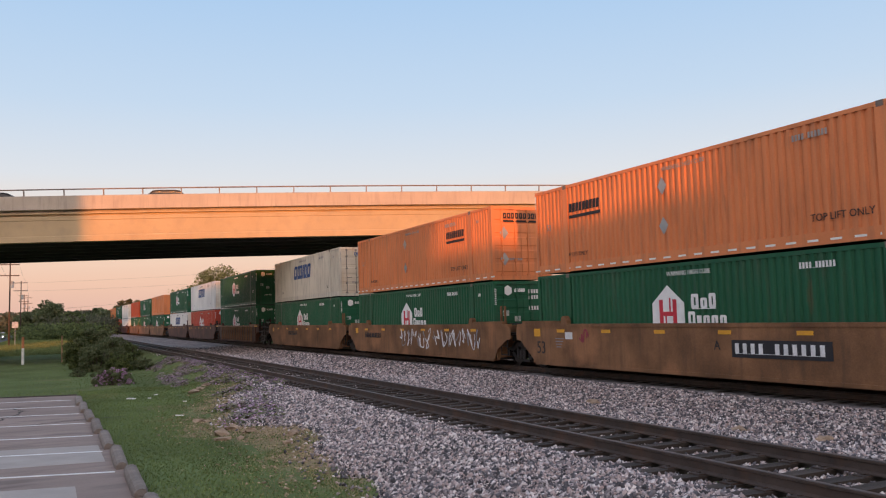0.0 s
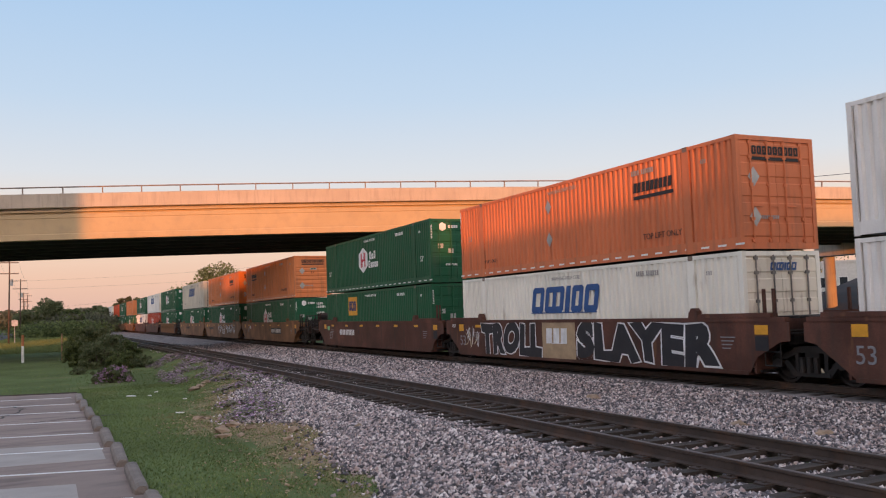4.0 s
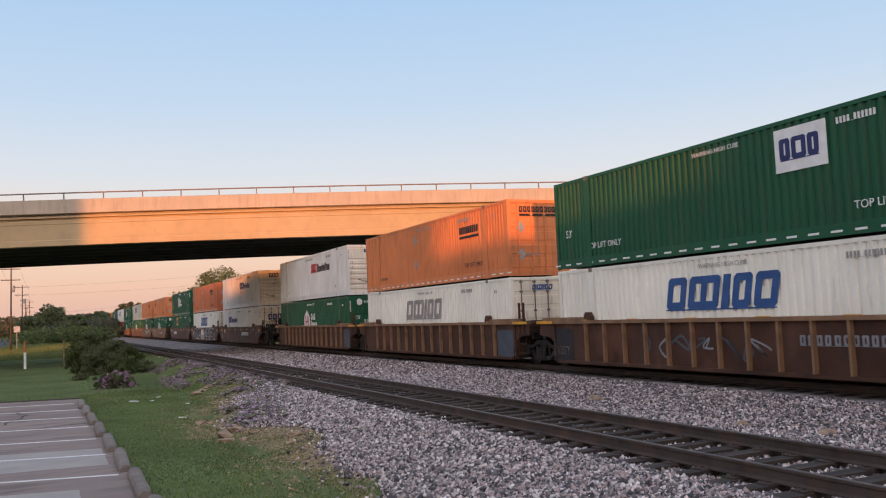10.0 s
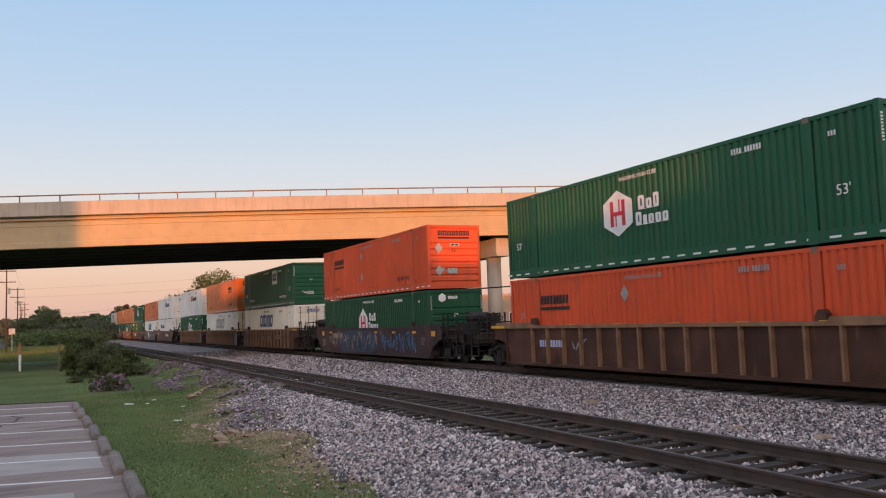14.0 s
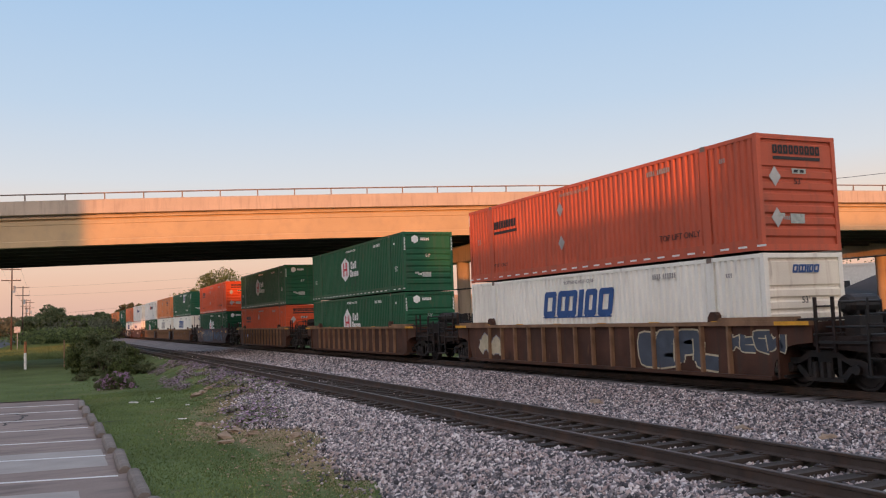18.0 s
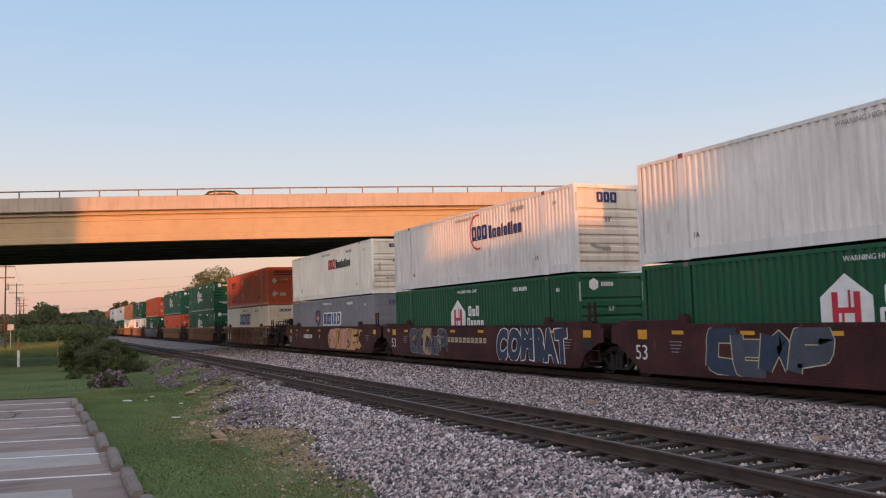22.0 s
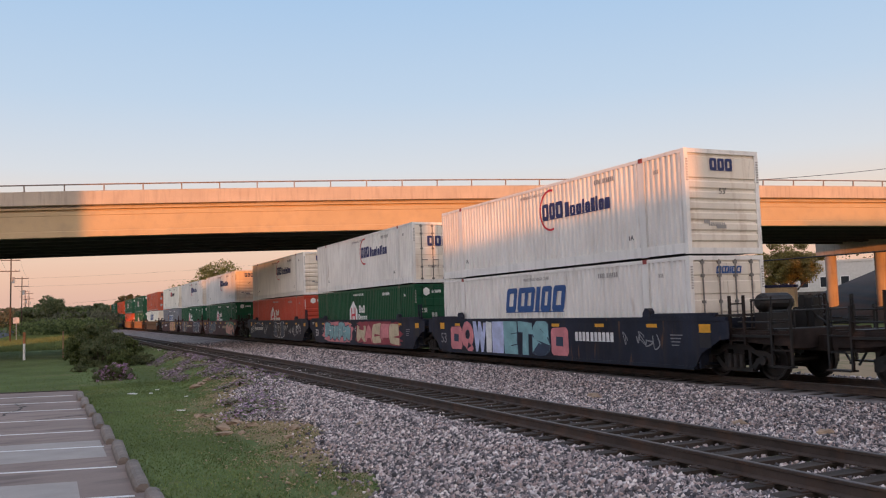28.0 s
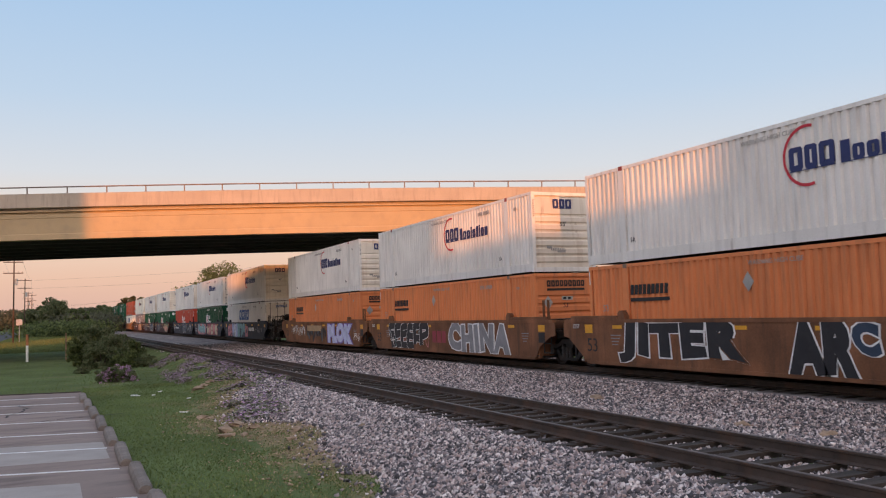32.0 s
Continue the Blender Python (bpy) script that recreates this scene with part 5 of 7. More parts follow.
def face(no):
    """Where paint lies on the near side of a car."""
    ribbed = [u for u in UNITS if u[0] == no][0][2]
    return -SX + (0.096 if ribbed else 0.016)


def on_car(no, name, me, y, z, label="", lift=0.0):
    part(name, me, CARS[no], label, near_side(face(no) - 0.004 - lift, y, z))


def number_bars(no, y0, y1, z, h, mat):
    n = 10
    w = abs(y1 - y0) / n / h
    on_car(no, "number_bar", blocks((w * 0.68,) * 4 + (-0.1 * h,) + (w * 0.68,) * 6, h, mat, 0.0, w * 0.28)[0], y0, z, "painted reporting mark reduced to bars")


def tag(no, text, y0, y1, z0, z1, fill, edge, label, slant=0.0, fat=0.115, rim=0.05, space=1.14):
    """Spray-painted letters with an outline, fitted to a stretch of the side."""
    w, h = abs(y1 - y0), z1 - z0
    mesh_b = lettering(text, h * 0.9, SP[edge], slant, fat + rim, space)
    mesh_f = lettering(text, h * 0.9, SP[fill], slant, fat, space)
    xs = [v.co.x for v in mesh_b.vertices]
    zs = [v.co.y for v in mesh_b.vertices]
    k, kz = w / (max(xs) - min(xs)), h / (max(zs) - min(zs))
    fit = Matrix.Diagonal((k, kz, 1, 1)) @ Matrix.Translation((-min(xs), -min(zs), 0))
    wave = random.Random(text + str(no))
    a, b, c = wave.uniform(0, 6), wave.uniform(0, 6), wave.uniform(0.85, 1.2)
    for name, me, lift, said in (("graffiti", mesh_b, 0.003, label), ("graffiti_fill", mesh_f, 0.008, "")):
        me = me.copy()
        me.transform(fit)
        for v in me.vertices:
            x, z = v.co.x, v.co.y
            v.co.x = x + 0.055 * math.sin(2.3 * z + 1.1 * x * c + a) + 0.03 * math.sin(5.1 * z + b)
            v.co.y = min(h, max(0.0, z + 0.045 * math.sin(1.9 * x * c + b) + 0.03 * math.sin(4.7 * x + a)))
        part(name, me, CARS[no], said, near_side(face(no) - lift, y0, z0))


def ribbon(pts, w):
    """A closed outline along a bent stroke."""
    left, right = [], []
    for i, p in enumerate(pts):
        a, b = pts[max(0, i - 1)], pts[min(len(pts) - 1, i + 1)]
        d = Vector((b[0] - a[0], b[1] - a[1]))
        d = d.normalized() if d.length > 1e-6 else Vector((1, 0))
        left.append((p[0] - d.y * w, p[1] + d.x * w))
        right.append((p[0] + d.y * w, p[1] - d.x * w))
    return left, right


def stroke_mesh(pts, w, mat, z0=0.0):
    l, r = ribbon(pts, w)
    v, f = [], []
    for a, b in zip(l, r):
        v += [(a[0], a[1], z0 + 0.003), (b[0], b[1], z0 + 0.003)]
    f = [(2 * i, 2 * i + 1, 2 * i + 3, 2 * i + 2) for i in range(len(pts) - 1)]
    return Shape().add(v, f).mesh("paint_stroke", mat)


def scrawl(no, y0, y1, z0, z1, mats, count, width, seed, label):
    """Illegible spray paint: smooth wandering strokes that overlap within a stretch of the side."""
    rr = random.Random(seed)
    w, h = abs(y1 - y0), z1 - z0
    for i in range(count):
        mat = SP[mats[i % len(mats)]]
        cx, amp = w * (i + 0.5) / count, max(w / count * 0.75, h * 0.22)
        knots = [(min(max(cx + rr.uniform(-amp, amp), 0), w), h * (0.08 + 0.84 * ((k * 0.37 + rr.uniform(0, 0.45)) % 1))) for k in range(6)]
        pts = []
        for k in range(1, len(knots) - 2):
            p0, p1, p2, p3 = (Vector(q) for q in knots[k - 1:k + 3])
            for j in range(6):
                t = j / 6
                q = 0.5 * ((2 * p1) + (p2 - p0) * t + (2 * p0 - 5 * p1 + 4 * p2 - p3) * t * t + (3 * p1 - p0 - 3 * p2 + p3) * t ** 3)
                pts.append((q.x, min(max(q.y, width), h - width)))
        on_car(no, "graffiti_stroke", stroke_mesh(pts, width * rr.uniform(0.7, 1.2), mat, 0.0006 * i), y0, z0, label if i == 0 else "")


def blobs(no, y0, y1, z0, z1, mats, count, seed, label):
    """Fat overlapping letter-like fields of paint, each edged in the last colour."""
    rr = random.Random(seed)
    w, h = abs(y1 - y0), z1 - z0
    for i in range(count):
        cx, rx = w * (i + 0.5) / count, w / count * 0.60
        lean = rr.uniform(-0.18, 0.18)
        poly, rim = [], []
        n = 22
        for j in range(n):
            a = 2 * math.pi * j / n
            k = 0.90 + 0.09 * math.sin(a * 4 + i * 1.7) + rr.uniform(-0.05, 0.05)
            c, s_ = math.cos(a), math.sin(a)
            q = (abs(c) ** 0.55 * math.copysign(1, c), abs(s_) ** 0.55 * math.copysign(1, s_))
            for out, g in ((poly, 0.88), (rim, 1.0)):
                zz = h / 2 + q[1] * (h / 2 - (1 - g) * 0.28) * min(1, k + 0.04)
                out.append((cx + q[0] * (rx - (1 - g) * 0.30) * k + lean * (zz - h / 2), zz))
        up = 0.0042 * (i % 2)
        on_car(no, "graffiti_edge", Shape().prism(rim, up, up + 0.0018, "z").mesh("graffiti_edge", SP[mats[-1]]), y0, z0, label if i == 0 else "")
        on_car(no, "graffiti_field", Shape().prism(poly, up + 0.0019, up + 0.0034, "z").mesh("graffiti_field", SP[mats[i % (len(mats) - 1)]]), y0, z0)
        top = up + 0.0036
        if i % 3 != 2:
            side = 1 if i % 2 else -1
            arc = [(cx + side * rx * 0.25 * math.cos(q) + lean * 0.3, h * (0.52 + 0.2 * math.sin(q))) for q in (0.3, 1.0, 1.8, 2.7, 3.6, 4.4)]
            on_car(no, "graffiti_edge", stroke_mesh(arc, 0.03, SP[mats[-1]], top), y0, z0)
        shine = [(cx - rx * 0.45 + lean * 0.4, h * 0.80), (cx - rx * 0.1 + lean * 0.4, h * 0.86), (cx + rx * 0.3 + lean * 0.4, h * 0.82)]
        on_car(no, "graffiti_stroke", stroke_mesh(shine, 0.022, SP[mats[(i + 1) % len(mats)]], top), y0, z0)


def thick_strokes(paths, w, mat, z0):
    """Bent flat strokes in one coat of paint, each a hair above the last."""
    s = Shape()
    for i, pts in enumerate(paths):
        l, r = ribbon(pts, w)
        v = []
        for a, b in zip(l, r):
            v += [(a[0], a[1], z0 + 0.00015 * i), (b[0], b[1], z0 + 0.00015 * i)]
        s.add(v, [(2 * k, 2 * k + 1, 2 * k + 3, 2 * k + 2) for k in range(len(pts) - 1)])
    return s


def wild(no, y0, y1, z0, z1, fills, edge, count, seed, label, w=0.13, rim=0.05, back=None, shine=None):
    """Interlocking illegible painted letters: fat bent strokes with one outline round them all."""
    rr = random.Random(seed)
    W, h = abs(y1 - y0), z1 - z0
    pad = w + rim
    if back:
        s = Shape()
        n = 40
        poly = []
        for j in range(n):
            a = 2 * math.pi * j / n
            c, d = math.cos(a), math.sin(a)
            k = rr.uniform(0.80, 1.06)
            poly.append((W / 2 + math.copysign(abs(c) ** 0.5, c) * W * 0.53 * k, min(h, max(0.0, h / 2 + math.copysign(abs(d) ** 0.6, d) * h * 0.56 * k))))
        on_car(no, "graffiti_field", s.prism(poly, 0, 0.001, "z").mesh("graffiti_field", SP[back]), y0, z0, "cloud of paint behind graffiti")
    paths = []
    for i in range(count):
        c0, c1 = pad + (W - 2 * pad) * i / count, pad + (W - 2 * pad) * (i + 0.92) / count
        lean = rr.uniform(-0.10, 0.14) * h
        lo, hi, md = pad, h - pad, h * rr.uniform(0.42, 0.58)
        kinds = ([(c0, hi), (c0, lo)], [(c0, lo), (c0, hi), (c1, hi), (c1, md), (c0, md)], [(c1, hi), (c0, hi), (c0, md), (c1, md), (c1, lo), (c0, lo)], [(c0, hi), (c0, lo), (c1, lo)],
                 [(c0, lo), ((c0 + c1) / 2, hi), (c1, lo)], [(c0, hi), (c0, lo), ((c0 + c1) / 2, md), (c1, lo), (c1, hi)], [(c1, hi), (c0, hi), (c0, lo), (c1, lo)], [(c0, md), (c1, md)])
        k = rr.randrange(1, 7)
        for knots in (kinds[k], kinds[rr.choice((0, 7))]):
            knots = [(x + lean * (y / h - 0.5) + rr.uniform(-0.05, 0.05), min(hi, max(lo, y + rr.uniform(-0.09, 0.09)))) for x, y in knots]
            pts = []
            for a, b in zip(knots, knots[1:]):
                pts += [(a[0] + (b[0] - a[0]) * t, a[1] + (b[1] - a[1]) * t) for t in (0.0, 0.12, 0.5, 0.88)]
            pts.append(knots[-1])
            # soften the corners
            pts = [pts[0]] + [((p[0] + 2 * q[0] + r[0]) / 4, (p[1] + 2 * q[1] + r[1]) / 4) for p, q, r in zip(pts, pts[1:], pts[2:])] + [pts[-1]]
            paths.append((i, pts))
    for i in range(count):
        some = [p for k, p in paths if k == i]
        up = 0.0015 + 0.0016 * i
        on_car(no, "graffiti_edge", thick_strokes(some, pad, SP[edge], up).mesh("graffiti_edge", SP[edge]), y0, z0, label if i == 0 else "")
        coat = SP[fills[i % len(fills)]]
        on_car(no, "graffiti_fill", thick_strokes(some, w, coat, up + 0.0008).mesh("graffiti_fill", coat), y0, z0)
    if shine:
        on_car(no, "graffiti_stroke", thick_strokes([[(x - w * 0.55, y) for x, y in p[:3]] for i, p in paths], 0.016, SP[shine], 0.0110).mesh("graffiti_stroke", SP[shine]), y0, z0)


def cloud(no, y0, y1, z0, z1, coat, seed, label):
    """A ragged field of sprayed paint."""
    rr = random.Random(seed)
    W, h, n = abs(y1 - y0), z1 - z0, 44
    poly = []
    for j in range(n):
        a = 2 * math.pi * j / n
        c, d = math.cos(a), math.sin(a)
        k = rr.uniform(0.84, 1.03)
        poly.append((W / 2 + math.copysign(abs(c) ** 0.5, c) * W * 0.5 * k, min(h, max(0.0, h / 2 + math.copysign(abs(d) ** 0.6, d) * h * 0.54 * k))))
    on_car(no, "graffiti_field", Shape().prism(poly, 0, 0.001, "z").mesh("graffiti_field", SP[coat]), y0, z0, label)


def stencil(no, text, y, z, h, mat, label=""):
    on_car(no, "lettering", lettering(text, h, mat), y, z, label)


for no, mat, y, h in ((0, SP["black"], 7.80, 0.42), (1, SP["grey"], 6.9, 0.40), (7, SP["tan"], 7.85, 0.38), (11, SP["white"], 8.2, 0.40), (12, SP["white"], 8.1, 0.42), (13, SP["white"], 8.1, 0.42),
                      (14, SP["white"], 7.9, 0.40), (15, SP["white"], 7.9, 0.42), (16, SP["grey"], 7.9, 0.42), (18, SP["black"], 7.9, 0.42), (19, SP["black"], 7.86, 0.42), (2, SP["grey"], 7.9, 0.4), (3, SP["grey"], 7.9, 0.4), (17, SP["black"], 7.9, 0.42)):
    stencil(no, "53", y, 0.56, h, mat)
stencil(5, "53", -6.0, 0.78, 0.28, SP["black"])
stencil(4, "53", -6.0, 0.78, 0.28, SP["black"])
for no in (2, 12, 15, 18, 19):
    stencil(no, "125T", 8.65, 1.26, 0.14, SP["white"])
stencil(0, "A", -0.84, 0.88, 0.24, SP["black"])
stencil(1, "B", 1.83, 0.86, 0.24, SP["black"])
stencil(3, "A", -0.6, 0.84, 0.24, SP["black"])
stencil(11, "A", 1.34, 0.84, 0.22, SP["white"])
stencil(13, "B", -0.53, 0.84, 0.22, SP["white"])
stencil(15, "C", 0.38, 0.91, 0.21, SP["white"])
# black number panel on the tan car
on_car(0, "number_panel", Shape().box(0, 3.0, 0, 0.42, 0, 0.003).mesh("number_panel", SP["black"]), -1.46, 0.71, "black number panel")
on_car(0, "number_bar", blocks((0.5,) * 4 + (-0.25,) + (0.5,) * 6, 0.25, SP["white"], 0, 0.52)[0], -1.58, 0.80, "white number bars", 0.004)
for no, y0, y1, z, h, m in ((1, 4.95, 2.3, 0.80, 0.30, "white"), (3, -1.55, -4.4, 0.82, 0.27, "white"), (8, 5.8, 4.1, 0.82, 0.22, "ice"), (11, 4.66, 2.7, 0.82, 0.24, "white"), (13, -2.2, -4.1, 0.82, 0.25, "tan"),
                            (14, 6.2, 3.4, 0.80, 0.22, "white"), (16, -2.4, -4.55, 0.82, 0.28, "white"), (7, 5.9, 4.1, 1.02, 0.24, "tan"), (6, -2.2, -4.6, 0.88, 0.24, "grey"), (12, 1.75, -1.9, 0.86, 0.20, "cream"), (-1, 6.4, 4.0, 0.9, 0.25, "black"), (-2, 3.4, 1.0, 0.9, 0.25, "black")):
    number_bars(no, y0, y1, z, h, SP[m])
for no, y in ((1, 7.3), (3, 6.4), (0, 6.0)):
    on_car(no, "notice", Shape().box(0, 0.42, 0, 0.22, 0, 0.003).mesh("notice", material("green_notice", (0.25, 0.62, 0.28), rough=0.6) if no == 1 else SP["white"]), y, 1.05, "small printed notice")
on_car(6, "number_panel", Shape().box(0, 1.2, 0, 1.06, 0, 0.003).mesh("number_panel", SP["black"]), 8.2, 0.22, "black panel")
stencil(6, "125T", 8.0, 0.45, 0.27, SP["tan"])
on_car(4, "number_panel", Shape().box(0, 1.2, 0, 1.06, 0, 0.003).mesh("number_panel", SP["slate"]), -6.95, 0.22, "dark panel")
on_car(5, "number_panel", Shape().box(0, 1.2, 0, 1.0, 0, 0.003).mesh("number_panel", SP["slate"]), -6.7, 0.24, "dark panel")
# dark data panels and pale stencil rows near the car ends
for no in (0, 1, 2, 3, 7, 11, 12, 13, 14, 15, 16, 17, 18, 19):
    for y in (-7.0, 6.6):
        for k in range(4):
            on_car(no, "stencil_row", cached(("srow", k), lambda: Shape().box(0, 0.5 - 0.07 * k, 0, 0.028, 0, 0.003).mesh("stencil_row", SP["grey"])), y - (0.02 * k), 1.05 - 0.09 * k)
    on_car(no, "hazard_square", cached("hazsq", lambda: Shape().box(0, 0.42, 0, 0.22, 0, 0.003).mesh("hazard_square", M_YELLOW)), -8.15, 1.14, "orange-yellow reflective square")
    on_car(no, "data_panel", cached("datap", lambda: Shape().box(0, 0.42, 0, 0.34, 0, 0.003).mesh("data_panel", SP["black"])), -8.15, 0.76, "black data panel")

# graffiti, car by car
scrawl(-1, 1.5, -6.9, 0.45, 1.46, ("white", "grey", "white"), 30, 0.032, 1, "pale looping spray-paint scrawl")
scrawl(0, 5.2, 4.6, 0.9, 1.4, ("crimson",), 3, 0.03, 2, "small red spray-paint scrawl")
tag(2, "TROLL", 6.0, 1.55, 0.24, 1.48, "black", "white", "black spray-painted capital letters edged in white")
on_car(2, "painted_panel", Shape().box(0, 2.0, 0, 1.2, 0, 0.002).mesh("painted_panel", SP["tan"]), 1.5, 0.24, "tan painted panel")
on_car(2, "brand_mark", blocks((0.7, 0.7, 0.7), 0.5, SP["white"], 0.05, 0.2, False)[0], 1.25, 0.75, "white brand lettering blocks", 0.003)
tag(2, "SLAYER", -0.55, -7.0, 0.24, 1.48, "black", "white", "black spray-painted capital letters edged in white")
scrawl(2, 7.4, 6.2, 0.4, 1.4, ("cream", "white", "grey"), 8, 0.02, 74, "thin pale outlined figures")
scrawl(3, -4.9, -5.6, 0.72, 1.44, ("grey",), 2, 0.02, 5, "thin chalked ring")
scrawl(6, 3.4, -1.4, 0.35, 1.25, ("slate", "grey", "slate"), 8, 0.03, 6, "dim purple-grey scrawl between ribs")
cloud(7, 5.0, -1.7, 0.24, 1.46, "navy", 7, "dark cloud of paint behind scribbles")
scrawl(7, 5.2, -1.6, 0.26, 1.46, ("slate", "tan", "black", "grey", "navy", "blue"), 34, 0.034, 7, "dense slate and tan scribbled graffiti")
scrawl(7, 6.2, 5.1, 0.4, 1.2, ("tan",), 4, 0.02, 8, "thin tan scrawl")
scrawl(7, -2.0, -6.4, 0.30, 1.48, ("blue", "slate", "blue"), 22, 0.034, 9, "blue outlined graffiti")
scrawl(8, 4.0, 3.0, 0.7, 1.2, ("grey",), 3, 0.02, 10, "faint chalk scrawl")
wild(10, 7.3, 5.0, 0.28, 1.30, ("cream",), "grey", 2, 11, "pale painted shapes on the ribbed side", 0.20, 0.04)
wild(10, -2.8, -6.4, 0.26, 1.38, ("slate",), "cream", 4, 12, "dark letters edged in cream over the ribs", 0.18, 0.05)
wild(10, -6.4, -8.4, 0.75, 1.35, ("slate",), "cream", 4, 112, "small dark letters edged in cream", 0.08, 0.035)
wild(11, -0.7, -6.1, 0.24, 1.48, ("peach", "amber", "peach"), "navy", 5, 13, "orange and peach interlocking graffiti edged in dark blue", 0.20, 0.06, "amber", "cream")
wild(12, 5.8, 1.7, 0.28, 1.46, ("slate", "slate", "tan"), "grey", 5, 14, "dim angular slate graffiti", 0.15, 0.03)
tag(12, "COMBAT", -2.5, -7.3, 0.24, 1.5, "navy", "white", "navy spray-painted capital letters edged in white")
wild(13, 5.2, 1.2, 0.22, 1.50, ("navy", "slate"), "cream", 4, 15, "dark blue letters edged in cream", 0.20, 0.03)
cloud(13, -3.75, -8.0, 0.22, 1.48, "green", 16, "green cloud of paint behind letters")
tag(13, "cirie", -3.95, -7.85, 0.26, 1.42, "peach", "black", "peach bubble letters edged in black", fat=0.15, rim=0.045, space=1.12)
scrawl(14, 7.4, 6.2, 0.4, 1.4, ("grey", "white"), 6, 0.016, 71, "small white scrawl")
scrawl(14, -5.4, -7.6, 0.3, 1.3, ("grey", "white", "grey"), 9, 0.016, 72, "small white scrawl")
scrawl(14, 3.3, 1.9, 0.4, 1.48, ("white", "grey"), 4, 0.03, 17, "white looping outline")
blobs(14, 0.0, -3.0, 0.28, 1.5, ("navy", "black", "white"), 3, 18, "black bubble letters edged in white")
for k, (a, b, c, d) in enumerate(((-3.1, -4.0, 0.8, 1.3), (-4.3, -5.4, 0.55, 1.1), (-6.2, -7.0, 0.82, 1.35), (5.9, 3.6, 1.05, 1.48))):
    scrawl(14, a, b, c, d, ("white", "grey"), 5, 0.018, 20 + k, "small white scrawl")
cloud(15, 6.5, 0.6, 0.22, 1.44, "pink", 25, "pink cloud of paint behind letters")
wild(15, 6.0, 1.0, 0.22, 1.48, ("teal",), "navy", 5, 25, "teal interlocking letters edged in navy", 0.24, 0.06, None, "white")
wild(15, 0.1, -6.5, 0.24, 1.44, ("cream", "pink"), "crimson", 5, 26, "pale and pink graffiti edged in crimson", 0.17, 0.06, "crimson")
for y in (6.9, -0.95):
    on_car(16, "graffiti_ring", Shape().prism([(0, 0.10), (0.12, 0), (0.95, 0), (1.05, 0.12), (1.03, 0.82), (0.9, 0.92), (0.1, 0.90), (0, 0.80)], 0, 0.004, "z").mesh("graffiti_ring", SP["pink"]), y, 0.32, "pink square ring of spray paint")
    on_car(16, "graffiti_fill", Shape().prism([(0.30, 0.32), (0.72, 0.30), (0.74, 0.60), (0.32, 0.62)], 0, 0.003, "z").mesh("graffiti_fill", SP["navy"]), y, 0.32, "", 0.005)
for k, (c1, y, w) in enumerate((("pink", 5.95, 1.15), ("ice", 4.95, 1.3), ("white", 3.75, 0.5), ("ice", 3.30, 1.05), ("teal", 2.35, 1.1), ("teal", 1.35, 1.1), ("teal", 0.35, 1.2))):
    tag(16, "QWIIETS"[k], y, y - w, 0.20, 1.48, c1, "navy", "coloured block letter in spray paint", fat=0.15, rim=0.04)
scrawl(16, -4.9, -6.6, 0.6, 1.2, ("grey",), 5, 0.02, 28, "thin grey scrawl")
scrawl(17, 6.2, 2.9, 0.55, 1.42, ("white", "grey", "white"), 30, 0.02, 29, "rows of thin white handwriting")
scrawl(17, 2.6, -1.6, 0.24, 1.40, ("black", "slate", "black"), 16, 0.10, 30, "black and slate painted-over graffiti")
scrawl(17, -7.0, -8.0, 0.4, 0.95, ("white",), 8, 0.018, 73, "small white handwriting")
on_car(17, "painted_panel", Shape().box(0, 3.2, 0, 0.35, 0, 0.006).mesh("painted_panel", SP["tan"]), 2.4, 0.95, "tan painted-over strip", 0.004)
tag(17, "PLOK", -2.0, -7.0, 0.22, 1.5, "ice", "violet", "pale blue spray-painted capital letters edged in violet", fat=0.15, rim=0.09, space=1.12)
wild(18, 6.2, 1.2, 0.22, 1.50, ("black",), "white", 6, 43, "black interlocking letters edged in white", 0.155, 0.035)
scrawl(18, 6.1, 1.3, 0.26, 1.44, ("white", "teal", "pink"), 6, 0.014, 41, "pale highlights on black graffiti")
on_car(18, "brand_mark", blocks((0.8, 0.8, 0.8), 0.5, SP["crimson"], 0.0, 0.2, False)[0], 0.9, 0.6, "dark red brand lettering blocks")
tag(18, "CHINA", -0.75, -6.2, 0.24, 1.46, "grey", "white", "grey spray-painted capital letters edged in white", fat=0.10, rim=0.06)
tag(19, "JITER", 6.25, 0.95, 0.22, 1.50, "black", "white", "black spray-painted capital letters edged in white")
tag(19, "AR", -0.12, -2.25, 0.20, 1.52, "black", "white", "black spray-painted capital letters edged in white", space=1.04)
tag(19, "C", -1.95, -2.72, 0.72, 1.50, "navy", "white", "small dark letter edged in white", fat=0.07, rim=0.05)

for no, a, b, mats, k in ((11, -0.7, -6.1, ("black", "amber", "cream", "peach"), 63), (12, 5.8, 1.7, ("slate", "amber", "black"), 67)):
    scrawl(no, a, b, 0.26, 1.44, mats, 13, 0.045, k, "overlapping spray-paint strokes")

# ---- loose ground cover ----
rng = np.random.default_rng(7)


